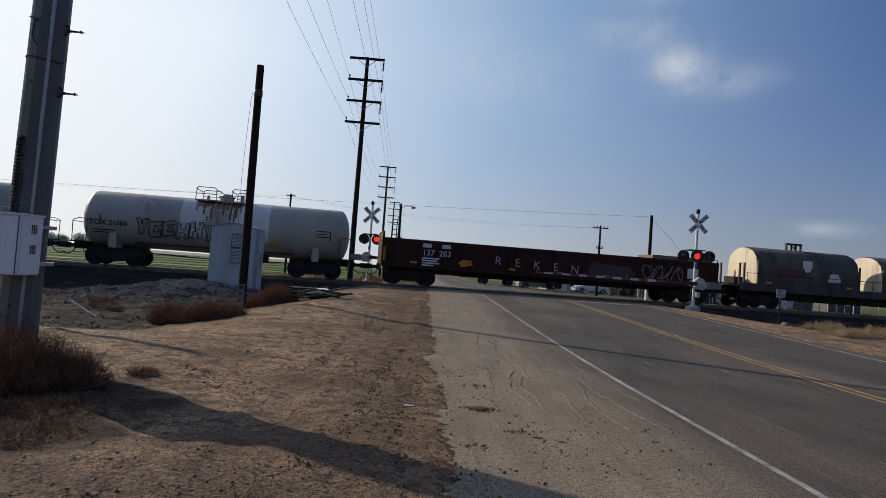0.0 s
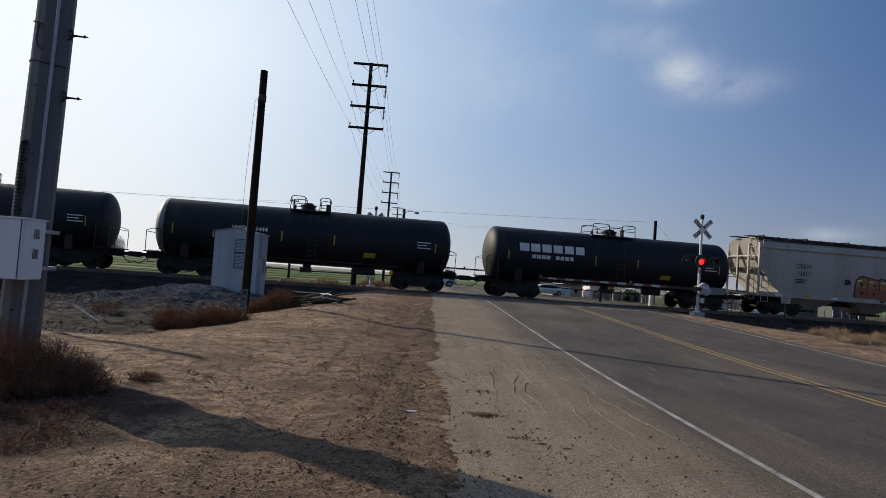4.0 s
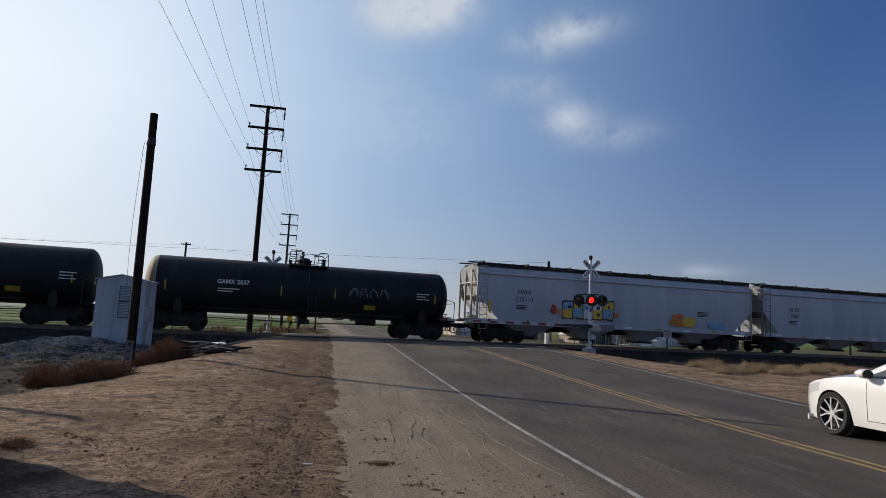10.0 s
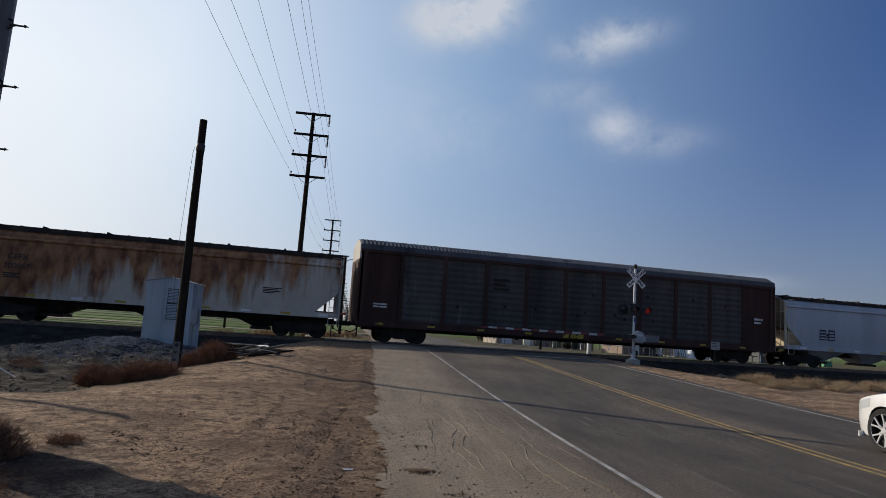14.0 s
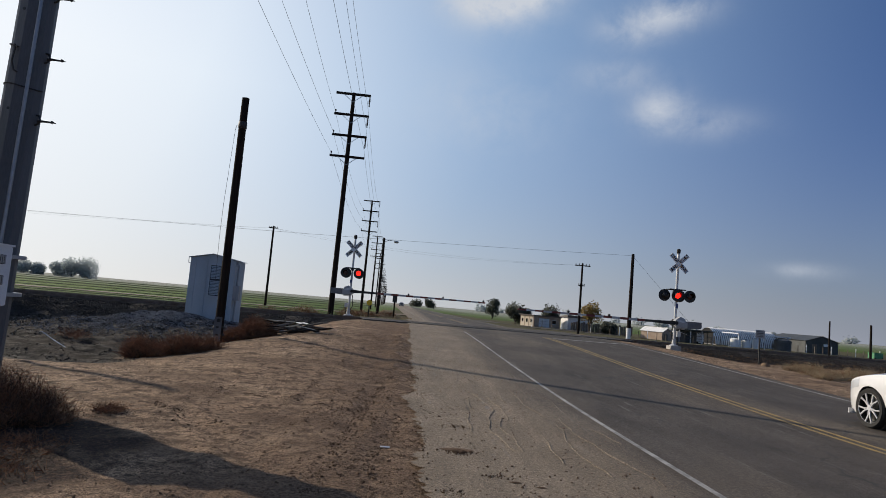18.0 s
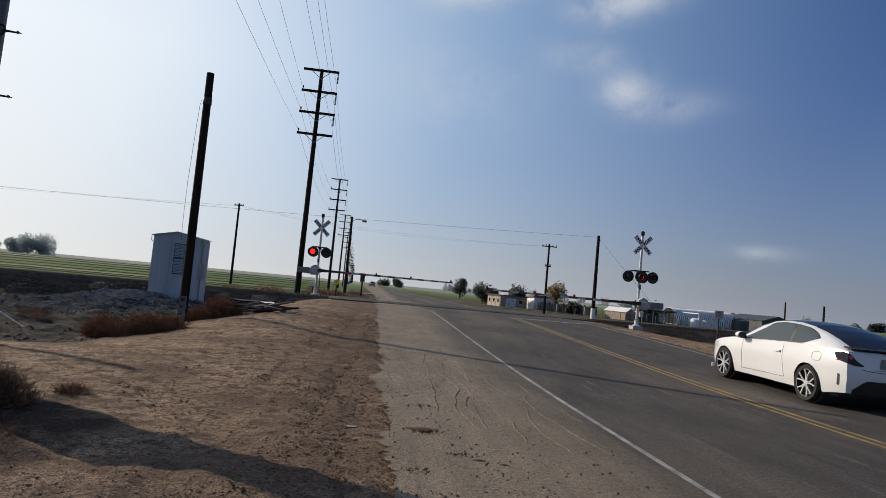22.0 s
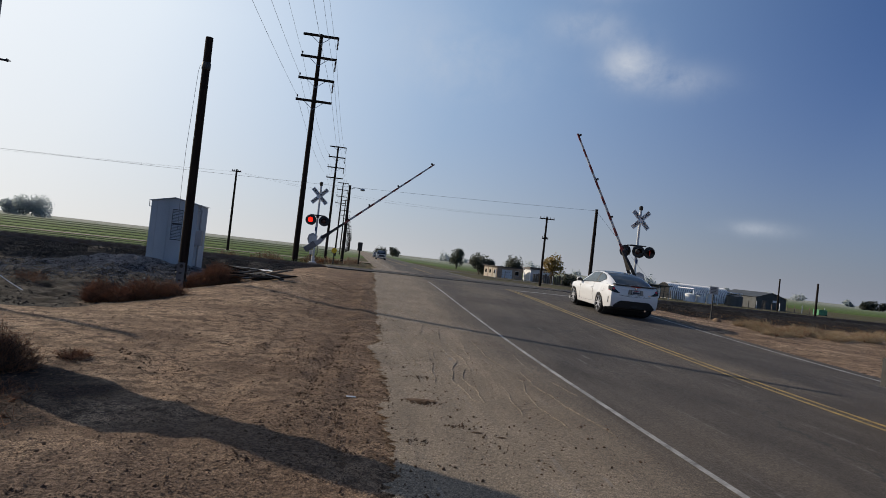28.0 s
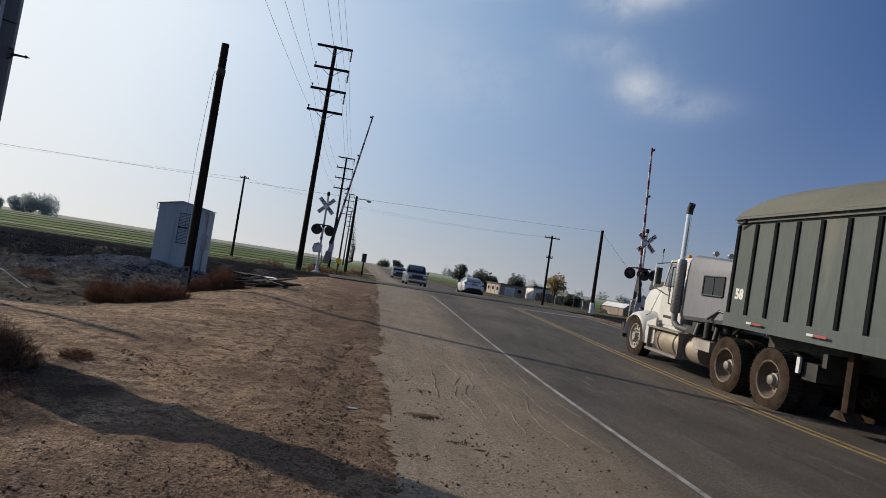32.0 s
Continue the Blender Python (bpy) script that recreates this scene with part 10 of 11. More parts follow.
# ---- brush, grass and rubbish ----
def brush(name, label, x, y, rx, ry, h, n, mats, seed, length=0.16, thick=0.004, turn=0.0):
    """A dry bush: arching stems that fork into many fine twigs."""
    rd = random.Random(seed)
    t = thing(name, label, "bush", pose(x, y, lay(x, y) - 0.02, 0, 0, turn))
    for mat, share in mats:
        b = Mesh()

        def sliver(p, q, w):
            d = (q - p)
            s = d.cross(Vector((rd.uniform(-1, 1), rd.uniform(-1, 1), rd.uniform(-1, 1))))
            if s.length < 1e-6:
                return
            s = s.normalized() * w
            b.add([p - s, p + s, q + s * 0.35, q - s * 0.35], [(0, 1, 2, 3)])

        for _ in range(int(n * share)):
            a, r = rd.uniform(0, 2 * math.pi), rd.random() ** 0.5
            bx, by = rx * r * math.cos(a), ry * r * math.sin(a)
            dome = h * max(0.12, (1 - r * r) ** 0.5) * rd.uniform(0.45, 1.08)
            p = Vector((bx * 0.75, by * 0.75, 0.0))
            top = Vector((bx + rd.gauss(0, 0.05), by + rd.gauss(0, 0.05), dome))
            mid = p.lerp(top, 0.5) + Vector((rd.gauss(0, 0.04), rd.gauss(0, 0.04), 0))
            sliver(p, mid, thick)
            sliver(mid, top, thick * 0.7)
            for _k in range(4):
                s0 = p.lerp(top, rd.uniform(0.3, 1.0))
                sliver(s0, s0 + Vector((rd.gauss(0, 0.6), rd.gauss(0, 0.6), rd.uniform(0.1, 0.9))) * length, thick * 0.6)
        part("dry_brush", b, mat, t, smooth=0, kind="stuff")
    return t


BR = "reddish-brown dry tumbleweed brush on bare dirt"
for i, (x, y, rx, ry, h, n) in enumerate([(-5.85, 14.7, 0.34, 0.42, 0.50, 500), (-5.42, 14.55, 0.34, 0.40, 0.34, 380), (-5.00, 14.8, 0.40, 0.42, 0.44, 540), (-4.66, 15.3, 0.38, 0.46, 0.34, 420), (-4.98, 18.9, 0.46, 0.55, 0.40, 700), (-4.58, 19.4, 0.48, 0.6, 0.66, 1150), (-4.30, 19.9, 0.30, 0.45, 0.40, 420)]):
    brush("dry_bush", BR, x, y, rx, ry, h, n, ((TWIG, 0.85), (TWIG_DARK, 0.15)), 40 + i, 0.19, 0.0050)
DB = "dark dead brush with fine spiky twigs at the pole's foot"
for i, (x, y, rx, ry, h, n) in enumerate([(-4.45, 6.9, 0.58, 0.50, 0.62, 1000), (-3.95, 6.75, 0.46, 0.42, 0.50, 800), (-3.60, 6.95, 0.30, 0.30, 0.34, 360), (-4.75, 7.5, 0.6, 0.5, 0.60, 600), (-4.1, 7.35, 0.45, 0.35, 0.46, 520), (-4.15, 5.9, 0.45, 0.42, 0.40, 600), (-4.7, 6.1, 0.6, 0.55, 0.60, 700)]):
    brush("dead_bush", DB, x, y, rx, ry, h, n, ((TWIG_DARK, 0.35), (TWIG, 0.65)), 60 + i, 0.12, 0.0032)
for i, (x, y, r, h, n) in enumerate([(-3.3, 7.75, 0.17, 0.10, 90), (-3.3, 6.0, 0.45, 0.07, 150), (-3.1, 5.3, 0.4, 0.06, 120), (-8.6, 17.5, 0.5, 0.25, 160), (-9.6, 19.5, 0.5, 0.28, 160)]):
    brush("flat_weed", "low dry weed lying on the dirt", x, y, r, r, h, n, ((TWIG, 0.7), (TWIG_DARK, 0.3)), 80 + i, 0.10, 0.004)
for i, (x, y, r, h, n) in enumerate([(-6.6, 41.5, 1.3, 0.9, 500), (-9.2, 42.5, 1.1, 0.6, 300), (-11.3, 41.0, 1.0, 0.8, 300), (-2.9, 42.8, 0.9, 0.5, 260), (-4.2, 45.5, 1.0, 0.7, 300), (-1.6, 47, 0.8, 0.6, 250)]):
    brush("weed_clump", "tall dry roadside weeds beyond the tracks", x, y, r, r * 0.7, h, n, ((STRAW, 0.4), (TWIG, 0.6)), 95 + i, 0.2, 0.012)


def grass(name, label, spots, h0, h1, mat, seed, w=0.006):
    rd, b = random.Random(seed), Mesh()
    for x, y in spots:
        z, h = lay(x, y), rd.uniform(h0, h1)
        lx, ly, a = rd.gauss(0, 0.35) * h, rd.gauss(0, 0.35) * h, rd.uniform(0, 6.3)
        sx, sy = w * math.cos(a), w * math.sin(a)
        b.add([(x - sx, y - sy, z), (x + sx, y + sy, z), (x + lx * 0.4 + sx * 0.7, y + ly * 0.4 + sy * 0.7, z + h * 0.6), (x + lx * 0.4 - sx * 0.7, y + ly * 0.4 - sy * 0.7, z + h * 0.6), (x + lx, y + ly, z + h)], [(0, 1, 2, 3), (3, 2, 4)])
    return tagged(part(name, b, mat, smooth=0), label, "grass", kind="stuff")


rnd = random.Random(21)
for i in range(54):
    x = 13.6 + 22 * (i / 53) ** 1.15
    y = 22.0 + (x - 13) * 0.46 + rnd.uniform(-1.9, 1.9)
    r = rnd.uniform(0.22, 0.5)
    brush("straw_tuft", "low clump of pale dry grass on the verge", x, y, r * 1.3, r * 0.8, rnd.uniform(0.16, 0.46), int(300 * r) + 60, ((STRAW, 0.8), (TWIG, 0.2)), 130 + i, 0.16, 0.006)
spots = [(rnd.uniform(-30, -4.5), 0) for _ in range(3600)]
spots = [(x, 34.8 + TAN * x + rnd.uniform(5.5, 12)) for x, _ in spots]
grass("field_edge_grass", "green and straw weeds along the field edge", spots, 0.1, 0.45, surf("green_grass", (0.08, 0.11, 0.03), (0.22, 0.22, 0.09), 0.9, 0.5, 0.0), 3, 0.02)
spots = [(rnd.uniform(-3.4, 0.2), rnd.uniform(41, 60)) for _ in range(1500)]
grass("roadside_grass", "thin dry grass by the road beyond the crossing", spots, 0.05, 0.3, STRAW, 4, 0.012)

# heap of broken boards and pipes
heap = thing("scrap_heap", "heap of broken grey boards and bent pipes on the dirt", "scrap pile", pose(-3.72, 20.7, lay(-3.72, 20.7)))
rd = random.Random(8)
for i in range(24):
    a, l = rd.uniform(-60, 70), rd.uniform(0.5, 1.5)
    m = pose(rd.uniform(-0.75, 0.85), rd.uniform(-1.2, 1.0), 0.04 + 0.011 * i, rd.uniform(-12, 12), rd.uniform(-16, 16), a)
    if i % 4 == 3:
        part("pipe", Mesh().tube([m @ Vector(p) for p in ((-l / 2, 0, 0), (0, 0.05, 0.03), (l / 2, 0.2, 0))], 0.03, 8), WOOD_GREY, heap)
    else:
        part("board", Mesh().box(-l / 2, l / 2, -rd.uniform(0.05, 0.11), 0.08, -0.02, 0.02, m), (WOOD_DARK, STEEL_DARK, WOOD_GREY, WOOD_DARK, TWIG_DARK)[i % 5], heap, smooth=0)
part("torn_sack", Mesh().loft([[(0.1 + 0.07 * i, -0.5 + 0.03 * rd.random() + 0.07 * j, 0.30 + 0.05 * rd.random()) for j in range(6)] for i in range(7)], closed=False), PAPER, heap)
x, y = -8.2, 15.9
part_stick = thing("pale_stick", "pale bent stick leaning out of the ditch", "stick", pose(x, y, lay(x, y)))
part("stem", Mesh().tube([(-0.5, 0.2, 0.32), (-0.44, 0.17, 0.33), (-0.05, 0.0, 0.17), (0.42, -0.2, 0.0)], 0.010, 6), WHITE_ENAMEL, part_stick)
lit = thing("litter", "scrap of crumpled white paper on the dirt", "litter", pose(-0.36, 7.1, lay(-0.36, 7.1)))
part("scrap", Mesh().loft([[(-0.05 + 0.019 * i, -0.02 + 0.016 * j, 0.006 + 0.005 * ((i * 3 + j * 5) % 3)) for j in range(4)] for i in range(6)], closed=False), PAPER, lit, smooth=0)
for x, y, w in ((0.36, 7.05, 0.36), (0.75, 6.0, 0.12), (0.95, 5.9, 0.09)):
    hole = Mesh()
    pts = [(x + w * 0.5 * math.cos(q * 0.63) * (1 + 0.3 * ((q * 7) % 3 - 1) * 0.4), y + w * 0.22 * math.sin(q * 0.63), road_z(x, y) + 0.004) for q in range(10)]
    hole.add(pts + [(x, y, road_z(x, y) + 0.012)], [(i, (i + 1) % 10, 10) for i in range(10)])
    tagged(part("road_patch", hole, CLOD_DARK, smooth=0), "patch of dark dirt ground into the shoulder", "dirt patch", kind="stuff")
rock = thing("boulder", "pale rounded boulder on the verge by the track", "rock", pose(17.3, 31.0, lay(17.3, 31.0)))
rb_ = Mesh()
rb_.lathe([(-0.1, 0.20), (0.03, 0.23), (0.13, 0.19), (0.2, 0.09)], "z", 11)
rb_.v = [(a + 0.05 * noise.noise((a * 5, b_ * 5, c)), b_ + 0.05 * noise.noise((a * 5, c * 5, b_)), c) for a, b_, c in rb_.v]
part("stone", rb_, CLOD, rock)
sg = thing("small_sign", "small white notice on a thin post by the track", "sign", pose(18.1, 33.0, 0.1))
part("post", Mesh().box(-0.03, 0.03, -0.03, 0.03, -0.4, 1.5), STEEL_DARK, sg, smooth=0)
pl = part("panel", Mesh().box(-0.24, 0.24, -0.05, -0.035, 1.1, 1.52), GALV, sg, smooth=0)
for i in range(4):
    part("notice_bar", Mesh().box(-0.17, 0.17 - 0.05 * (i % 2), -0.053, -0.05, 1.18 + 0.08 * i, 1.205 + 0.08 * i), STEEL_DARK, pl, smooth=0)
mk = thing("marker_post", "short post with a round marker by the far signal", "marker", pose(-2.55, 40.5, 0.2))
part("post", Mesh().cyl((0, 0, -0.3), (0, 0, 1.15), 0.035, seg=8), STEEL_DARK, mk)
part("disc", Mesh().cyl((0, -0.05, 1.05), (0, -0.02, 1.05), 0.17, seg=18), YELLOW, mk)
mk = thing("marker_post", "short dark post beyond the far signal", "marker", pose(-1.1, 46, 0.05))
part("post", Mesh().box(-0.05, 0.05, -0.05, 0.05, -0.3, 1.9), WOOD_DARK, mk, smooth=0)
part("panel", Mesh().box(-0.16, 0.16, -0.09, -0.06, 1.35, 1.95), STEEL_DARK, mk, smooth=0)


# ---- other poles and lines ----
def plain_pole(x, y, base, top, r, label, arm=0.0, name="utility_pole", arm2=0.0):
    t = thing(name, label, "utility pole", pose(x, y, base), "far poles")
    part("pole", Mesh().lathe([(-0.5, r), (top - base, r * 0.7)], "z", 12), WOOD_DARK, t)
    for a, dz in ((arm, 0.25), (arm2, 2.2)):
        if a:
            part("crossarm", Mesh().box(-a, a, -0.14, -0.04, top - base - dz - 0.05, top - base - dz + 0.05), WOOD_DARK, t, smooth=0)
            for q in (-a * 0.9, -a * 0.45, a * 0.45, a * 0.9):
                part("insulator", Mesh().cyl((q, -0.09, top - base - dz + 0.05), (q, -0.09, top - base - dz + 0.2), 0.035, seg=8), INSULATOR, t)
    return t


plain_pole(14.72, 43.0, 0.2, 6.05, 0.14, "short dark wooden line pole with a pale foot")
plain_pole(16.5, 62.0, 0.0, 6.8, 0.13, "thin wooden pole with two crossarms", 0.75, arm2=0.3)
plain_pole(-17.4, 80.0, -0.3, 9.5, 0.16, "wooden pole with a top crossarm and transformer", 0.55)
plain_pole(47.1, 70.0, -0.7, 3.55, 0.11, "short bare wooden pole at the field edge")
plain_pole(44.4, 60.0, -0.6, 3.2, 0.13, "short bare wooden pole at the field edge")
pc = plain_pole(68.0, 75.0, -0.7, 7.25, 0.14, "wooden pole with a transformer in the field", 0.9)
part("transformer", Mesh().cyl((-0.45, -0.1, 5.6), (-0.45, -0.1, 6.5), 0.28, seg=14), GALV, pc)
foot = thing("pole_sleeve", "pale sleeve round the foot of the line pole", "sleeve", pose(14.72, 43.0, 0.2))
part("sleeve", Mesh().lathe([(-0.3, 0.155), (0.85, 0.155)], "z", 12), WHITE_ENAMEL, foot)
sl_ = thing("street_lamp", "street lamp on a wooden pole beyond the crossing", "street lamp", pose(-2.87, 60.0, 0.0))
part("pole", Mesh().lathe([(-0.4, 0.15), (7.3, 0.11)], "z", 12), WOOD_DARK, sl_)
part("bracket", Mesh().tube([(0, 0, 6.9), (0.5, 0, 7.12), (1.0, 0, 7.08)], 0.03, 6), GALV, sl_)
part("lamp_head", Mesh().lathe([(0.95, 0.04), (1.0, 0.10), (1.3, 0.12), (1.38, 0.04)], "x", 12, (0, 0, 7.0)), GALV, sl_)
wires("line_wires", [((14.72, 43, 5.95), (-34, 37.3, 4.75), 0.25), ((14.72, 43, 5.9), (19.3, 41.0, 0.4), 0.0)], 0.007, "single sagging wire beside the tracks")
wires("far_wires", [((16.5, 62, 6.6), (-17.4, 80, 9.2), 0.9), ((17.1, 62, 6.6), (-16.9, 80, 9.2), 0.7), ((-17.4, 80, 9.2), (-130, 64, 9.0), 1.6), ((-16.9, 80, 9.2), (-130, 65, 9.0), 1.3)], 0.005, "thin far power lines over the fields")


# ---- trees ----
def tree(x, y, h, r, seed, mat=LEAF, label="leafy dark green tree far across the fields", trunk=0.25, clumps=60, leaf=0.35, name="tree"):
    rd = random.Random(seed)
    base = ground_z(x, y) - 0.1
    t = thing(name, label, "tree", pose(x, y, base))
    part("trunk", Mesh().lathe([(-0.3, h * 0.035), (h * trunk, h * 0.024), (h * 0.75, h * 0.008)], "z", 8), BARK, t)
    cs = []
    for _ in range(7):
        a, q = rd.uniform(0, 6.28), rd.uniform(0.35, 0.9)
        cs.append((Vector((r * 0.55 * q * math.cos(a), r * 0.55 * q * math.sin(a), h * rd.uniform(trunk + 0.2, 0.86))), r * rd.uniform(0.35, 0.6)))
    cs.append((Vector((0, 0, h * 0.66)), r * 0.7))
    limbs = Mesh()
    for c, _ in cs:
        limbs.cyl((0, 0, h * trunk), tuple(c), h * 0.014, h * 0.005, 6, False)
    part("branch_work", limbs, BARK, t, kind="stuff")
    b = Mesh()
    for _ in range(clumps * 14):
        c, cr = rd.choice(cs)
        d = Vector((rd.gauss(0, 1), rd.gauss(0, 1), rd.gauss(0, 0.8))).normalized() * cr * rd.uniform(0.45, 1.08)
        p = c + d
        u = Vector((rd.gauss(0, 1), rd.gauss(0, 1), rd.gauss(0, 1))).normalized()
        v = u.orthogonal().normalized()
        s = leaf * rd.uniform(0.5, 1.2)
        b.add([p + u * s, p + v * s * 0.6, p - u * s, p - v * s * 0.6], [(0, 1, 2, 3)])
    part("crown", b, mat, t, smooth=0)
    return t


for i, (x, y, h, r) in enumerate([(20.3, 152, 5.2, 2.4), (17.9, 106, 3.5, 2.3), (25.3, 112, 4.2, 2.2), (22.0, 120, 2.9, 1.7), (31.0, 98, 1.7, 1.6), (34.0, 108, 1.6, 1.4),
                                  (6.0, 420, 3.6, 5.0), (11.2, 330, 5.0, 2.8), (17.5, 460, 4.2, 5.0)]):
    tree(x, y, h, r, 200 + i, leaf=0.16 + 0.0006 * y, trunk=0.12, clumps=110)
tree(26.9, 94, 4.6, 2.3, 240, LEAF_DRY, "tree with sparse yellow autumn leaves", clumps=80, leaf=0.20, trunk=0.12)
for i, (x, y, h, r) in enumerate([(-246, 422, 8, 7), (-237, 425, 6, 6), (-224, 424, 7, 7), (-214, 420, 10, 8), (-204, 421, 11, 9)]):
    tree(x, y, h, r, 260 + i, LEAF_HAZE, leaf=0.6, clumps=170, trunk=0.06, label="broad haze-greyed tree on the far field edge")
for i, (x, y, h, r) in enumerate([(353, 420, 5.5, 4), (361, 424, 6, 5), (367, 420, 5.5, 4), (404, 420, 5, 5)]):
    tree(x, y, h, r, 270 + i, LEAF, leaf=0.8, clumps=80, trunk=0.04, label="low dark tree on the far field edge")
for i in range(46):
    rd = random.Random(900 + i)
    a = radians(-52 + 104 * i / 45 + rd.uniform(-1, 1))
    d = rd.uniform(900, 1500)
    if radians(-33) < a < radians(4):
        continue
    tree(d * math.sin(a), d * math.cos(a), rd.uniform(2.5, 4.5) if a < 0.1 else rd.uniform(4, 8), rd.uniform(8, 20), 300 + i, LEAF_HAZE, leaf=2.2, clumps=16, trunk=0.12, name="far_tree", label="far hazy clump of trees on the horizon")


# ---- farm buildings ----
CORR = surf("corrugated_steel", (0.66, 0.655, 0.64), (0.82, 0.81, 0.79), 0.6, 1.2, 0.05)
# darker copy of the steel: rib shade painted on alternate strips of the arch
CORR_SHADE = surf("stained_corrugation", (0.10, 0.10, 0.10), (0.20, 0.20, 0.195), 0.7, 1.2, 0.05)
# near-black for a flat sheet that stands for the shade inside the hut
OPEN_DARK = plain("dark_hut_interior", (0.012, 0.012, 0.013), 0.9)
BARN_DARK = surf("dark_barn_steel", (0.040, 0.044, 0.045), (0.075, 0.080, 0.081), 0.6, 1.2, 0.05)
STUCCO = surf("pinkish_stucco", (0.32, 0.24, 0.18), (0.46, 0.36, 0.28), 0.9, 0.8, 0.1)
STUCCO_SUNLIT = surf("cream_stucco", (0.50, 0.43, 0.33), (0.62, 0.54, 0.43), 0.9, 0.8, 0.1)
ROOF_DARK = surf("dark_roofing", (0.07, 0.06, 0.055), (0.15, 0.13, 0.12), 0.9, 1.0, 0.2)


def at_ground(x, y):
    return ground_z(x, y) - 0.05


def house():
    x, y = 21.0, 101.0
    t = thing("small_house", "low pinkish stucco house with a flat dark roof", "house", pose(x, y, at_ground(x, y) - 0.25, 0, 0, 27) @ Matrix.Diagonal((0.84, 0.84, 0.84, 1)))
    for b in (Mesh().box(-3.1, 3.1, -2.0, -1.85, 0, 2.35), Mesh().box(-3.1, 3.1, 1.85, 2.0, 0, 2.35), Mesh().box(-3.1, -2.95, -1.85, 1.85, 0, 2.35), Mesh().box(2.95, 3.1, -1.85, 1.85, 0, 2.35)):
        part("wall", b, STUCCO, t, smooth=0)
    part("roof", Mesh().box(-3.35, 3.35, -2.25, 2.25, 2.35, 2.52), ROOF_DARK, t, smooth=0)
    door = part("garage_door", Mesh().box(-1.9, 0.5, -2.04, -2.0, 0, 1.95), WHITE_ENAMEL, t, smooth=0)
    for k in range(3):
        part("panel_groove", Mesh().box(-1.88, 0.48, -2.046, -2.04, 0.48 + 0.48 * k, 0.50 + 0.48 * k), SEAM, door, smooth=0)
    w = part("window", Mesh().box(1.3, 2.1, -2.03, -2.0, 1.05, 1.75), GLASS_DARK, t, smooth=0)
    part("frame", Mesh().box(1.24, 2.16, -2.045, -2.03, 0.99, 1.05).box(1.24, 2.16, -2.045, -2.03, 1.75, 1.81), WHITE_ENAMEL, w, smooth=0)
    # paler panels put the sun on this wall into its colour
    for yy in (-1.3, 0.0, 1.3):
        p = part("pale_panel", Mesh().box(-3.14, -3.1, yy - 0.5, yy + 0.5, 0.15, 2.1), STUCCO_SUNLIT, t, smooth=0)
        part("window", Mesh().box(-3.16, -3.14, yy - 0.22, yy + 0.22, 1.1, 1.75), GLASS_DARK, p, smooth=0)
    g = thing("yard_fence", "weathered board fence round the yard", "fence", pose(x + 9.5, y - 1.5, at_ground(x + 9, y), 0, 0, TILT))
    for i in range(26):
        part("board", Mesh().box(-5.2 + i * 0.4, -4.85 + i * 0.4, -0.02, 0.02, 0, 1.35 + 0.1 * ((i * 7) % 3)), WOOD_GREY, g, smooth=0)
    s = thing("lean_to_shed", "grey lean-to shed behind the board fence", "shed", pose(x + 5.8, y + 0.5, at_ground(x + 6, y), 0, 0, TILT))
    part("wall", Mesh().box(-1.9, 1.9, -1.5, 1.5, 0, 2.0), CORR, s, smooth=0)
    part("roof", Mesh().prism([(-1.7, 2.0), (1.7, 2.0), (1.7, 2.15), (-1.7, 2.35)], -2.1, 2.1, "yz"), ROOF_DARK, s, smooth=0)


house()


def quonset():
    x, y = 50.4, 106
    t = thing("quonset_hut", "arched corrugated steel hut with a dark open front", "hut", pose(x, y, -0.95, 0, 0, TILT - 80))
    rows = []
    for i in range(65):
        yy = i * 0.2225
        r = 1.62 + (0.05 if i % 2 else 0)
        rows.append([(r * 1.22 * math.cos(q), yy, 0.15 + r * 1.62 * math.sin(q)) for q in (math.pi * k / 14 for k in range(15))])
    shell_ = part("arched_roof", Mesh().loft(rows, closed=False), CORR, t, "ribbed steel arch with shade painted on alternate rib flanks", smooth=0)
    shell_.data.materials.append(CORR_SHADE)
    for i, f in enumerate(shell_.data.polygons):
        f.material_index = 1 if (i // 14) % 2 else 0
    part("front_wall", Mesh().prism([(1.98 * math.cos(math.pi * k / 14), 0.15 + 1.60 * 1.62 * math.sin(math.pi * k / 14)) for k in range(15)], 0.05, 0.12), OPEN_DARK, t, smooth=0)
    part("back_wall", Mesh().prism([(1.98 * math.cos(math.pi * k / 14), 0.15 + 1.60 * 1.62 * math.sin(math.pi * k / 14)) for k in range(15)], 14.2, 14.27), CORR, t, smooth=0)
    part("base", Mesh().box(-2.1, 2.1, 0, 14.4, -0.4, 0.16), CONCRETE, t, smooth=0)


quonset()


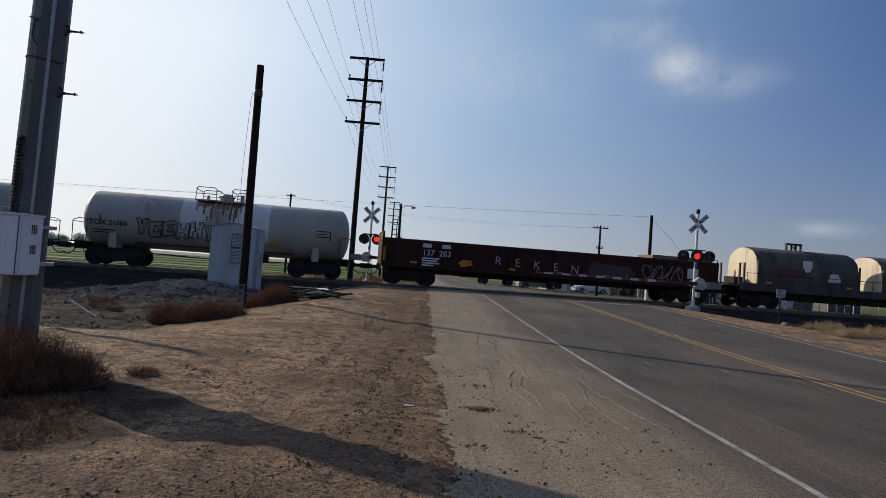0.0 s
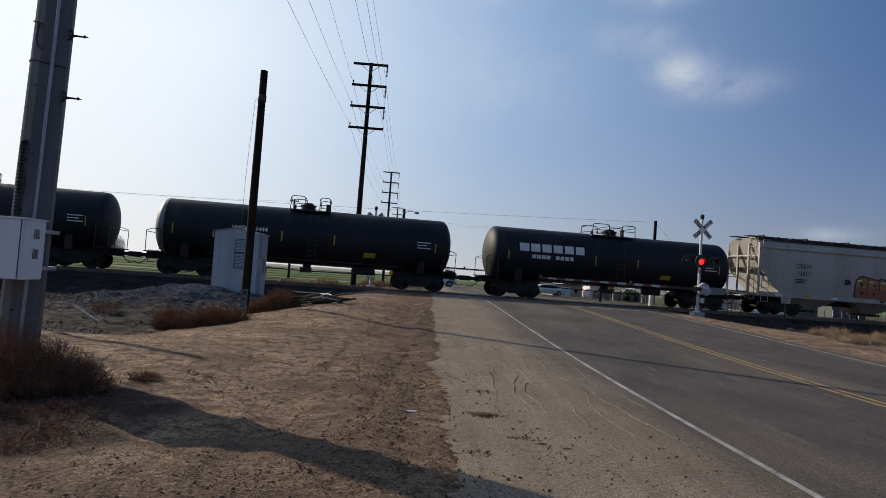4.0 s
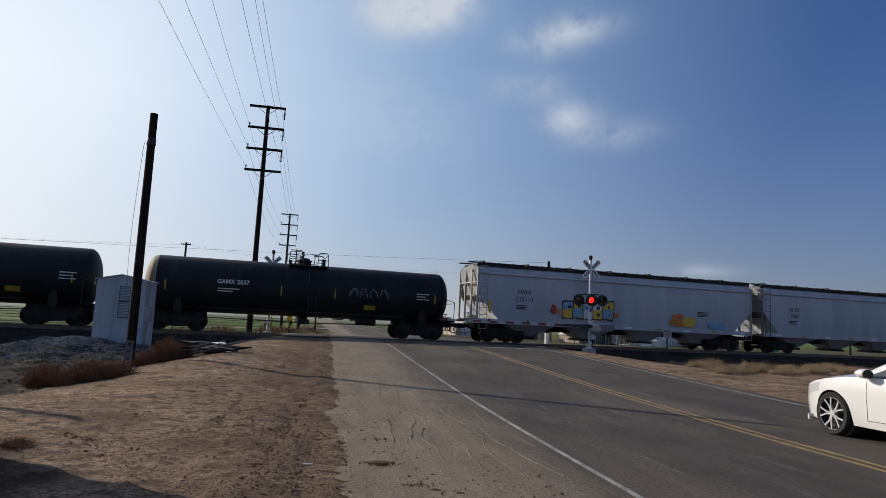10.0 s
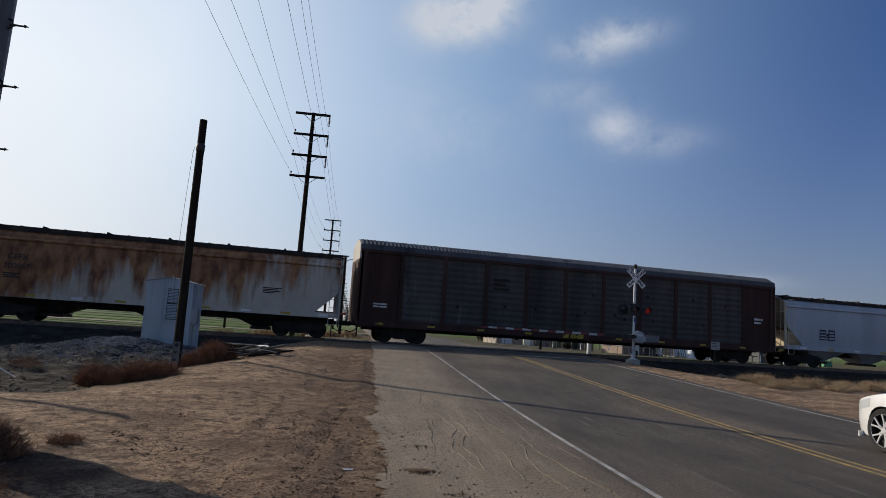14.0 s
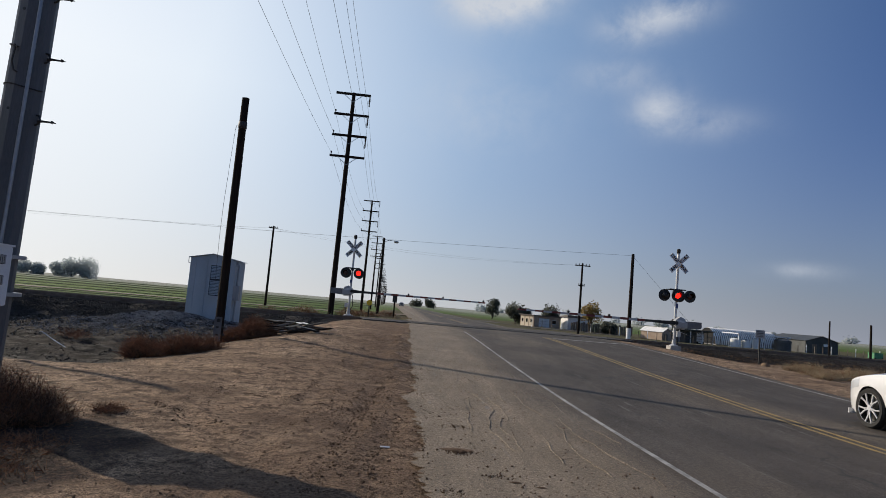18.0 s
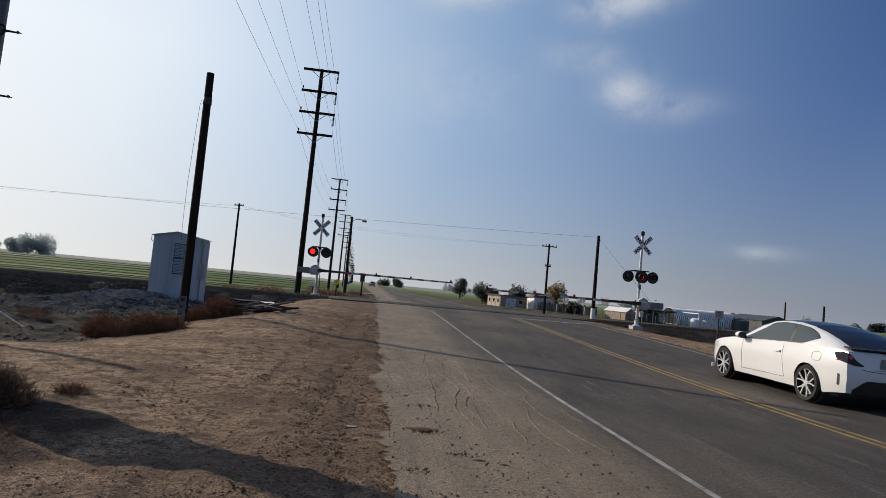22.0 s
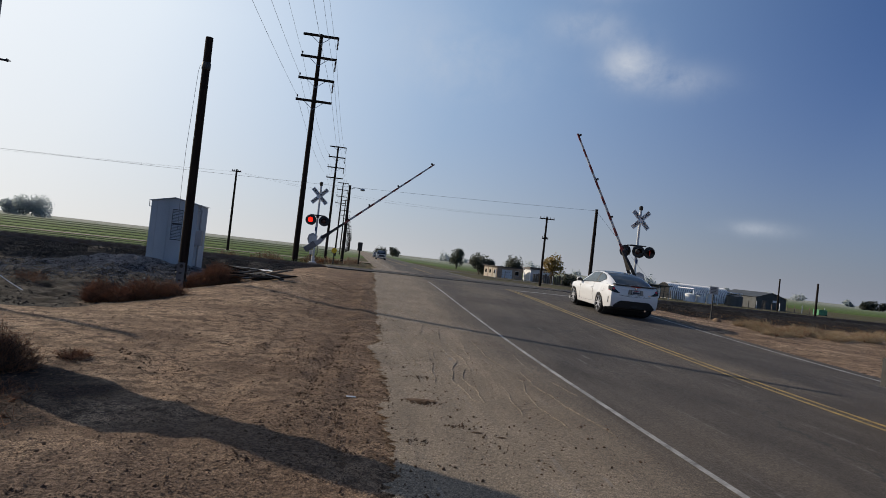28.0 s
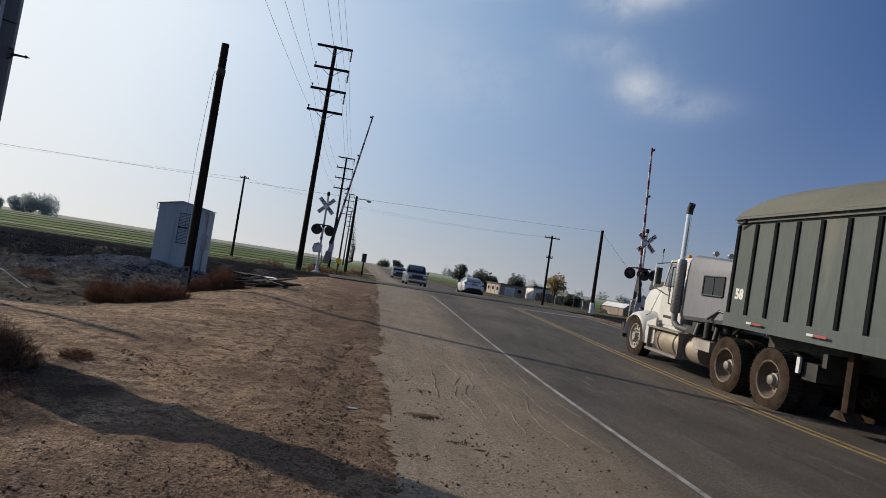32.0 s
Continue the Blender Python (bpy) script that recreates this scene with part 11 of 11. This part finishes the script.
def barn(x, y, w, d, h, rise, mat, label, turn=TILT, base=-0.9, window=False):
    t = thing("barn", label, "barn", pose(x, y, base, 0, 0, turn))
    b = Mesh().box(-w / 2, w / 2, -d / 2, d / 2, -0.3, h)
    b.prism([(-w / 2, h), (w / 2, h), (0, h + rise)], -d / 2, d / 2)
    part("wall", b, mat, t, smooth=0)
    for s in (-1, 1):
        part("roof_sheet", Mesh().bar((s * w * 0.26, -d / 2 - 0.2, h + rise * 0.5), (s * w * 0.26, d / 2 + 0.2, h + rise * 0.5), math.hypot(w / 2, rise) + 0.2, 0.06, up=(s * rise, 0, w / 2)), CORR if mat is not BARN_DARK else BARN_DARK, t, smooth=0)
    if window:
        part("window", Mesh().box(w * 0.05, w * 0.05 + 0.9, -d / 2 - 0.03, -d / 2, h * 0.62, h * 0.62 + 0.4), WHITE_ENAMEL, t, smooth=0)
    part("door", Mesh().box(-w * 0.3, -w * 0.3 + 0.9, -d / 2 - 0.025, -d / 2, -0.2, h * 0.75), WOOD_GREY, t, smooth=0)
    return t


barn(67.5, 107, 6.2, 9, 2.0, 0.85, BARN_DARK, "dark steel barn with a small window", window=True)
barn(38.5, 98, 2.2, 4.0, 1.25, 0.6, STUCCO, "small beige gabled shed", 30, -0.75)
barn(41.6, 99.5, 3.0, 3.0, 1.2, 0.35, WOOD_GREY, "weathered low wooden shed", TILT, -0.75)
os_ = thing("open_shed", "low open-fronted shed of dark boards on pale posts", "shed", pose(44.6, 99, -0.85, 0, 0, TILT))
part("back_wall", Mesh().box(-3.0, 3.0, 1.2, 1.3, -0.2, 1.7), BARN_DARK, os_, smooth=0)
part("roof", Mesh().prism([(-1.5, 2.0), (1.5, 1.7), (1.5, 1.8), (-1.5, 2.1)], -3.2, 3.2, "yz"), BARN_DARK, os_, smooth=0)
for k in range(7):
    part("post", Mesh().box(-2.95 + 0.97 * k, -2.85 + 0.97 * k, -1.3, -1.2, -0.2, 1.95), WOOD_GREY if k % 2 else WHITE_ENAMEL, os_, smooth=0)
for k in range(3):
    part("rail", Mesh().box(-2.9, 2.9, -1.34, -1.3, 0.3 + 0.4 * k, 0.36 + 0.4 * k), WOOD_GREY, os_, smooth=0)
sh = thing("shade_shelter", "open shelter with a white metal roof on posts", "shelter", pose(55.0, 99, -0.9, 0, 0, TILT))
part("roof", Mesh().box(-4.6, 4.6, -2.0, 2.0, 2.1, 2.25), WHITE_ENAMEL, sh, smooth=0)
for px in (-4.3, -2.2, 0.2, 2.4, 4.3):
    part("post", Mesh().box(px - 0.07, px + 0.07, -1.8, -1.66, -0.2, 2.1), WHITE_ENAMEL, sh, smooth=0)
for px in (-3.9, 1.0):
    part("brace", Mesh().bar((px, -1.7, 1.4), (px + 0.6, -1.7, 2.1), 0.07), WHITE_ENAMEL, sh, smooth=0)
for px, r, h, mm in ((50.9, 0.8, 1.5, WHITE_ENAMEL), (52.6, 0.65, 1.3, CORR), (54.2, 0.5, 1.7, WHITE_ENAMEL), (58.4, 1.25, 2.0, BARN_DARK)):
    tk = thing("storage_tank", "round farm storage tank beside the shelter", "tank", pose(px, 97.5, -0.95))
    part("shell", Mesh().lathe([(-0.2, r), (h * 0.86, r), (h * 0.95, r * 0.7), (h, r * 0.25)], "z", 20), mm, tk)
    part("hatch", Mesh().lathe([(h - 0.02, r * 0.24), (h + 0.1, r * 0.24)], "z", 12), STEEL_DARK, tk)
for px, py, w, h, mm, nm, lb in ((46.6, 101, 1.2, 1.6, WHITE_ENAMEL, "box_trailer", "small white box trailer in the farm yard"), (72.3, 96, 1.6, 1.0, surf("green_bin_paint", (0.05, 0.20, 0.09), (0.08, 0.30, 0.14), 0.5), "dumpster", "green metal bin at the field edge")):
    bx_ = thing(nm, lb, nm.replace("_", " "), pose(px, py, -0.9, 0, 0, TILT))
    part("body", Mesh().box(-w / 2, w / 2, -0.6, 0.6, 0.15, h), mm, bx_, smooth=0)
    part("lid", Mesh().box(-w / 2 - 0.04, w / 2 + 0.04, -0.64, 0.64, h, h + 0.06), mm, bx_, smooth=0)
    for s in (-1, 1):
        part("wheel", Mesh().cyl((s * w * 0.4, -0.62, 0.15), (s * w * 0.4, -0.5, 0.15), 0.18, seg=12), RUBBER, bx_)
yf = thing("yard_wire_fence", "line of thin fence posts along the farm yard", "fence")
for i in range(40):
    x = 18 + i * 1.5
    y = 34.8 + TAN * x + 55
    z = ground_z(x, y)
    part("post", Mesh().box(x - 0.04, x + 0.04, y - 0.04, y + 0.04, z - 0.2, z + 1.1 + 0.2 * ((i * 5) % 3 == 0)), WOOD_GREY if i % 3 else WHITE_ENAMEL, yf, smooth=0)


def motions():
    for ob, rows in MOVES:
        walk(ob, rows)


motions()
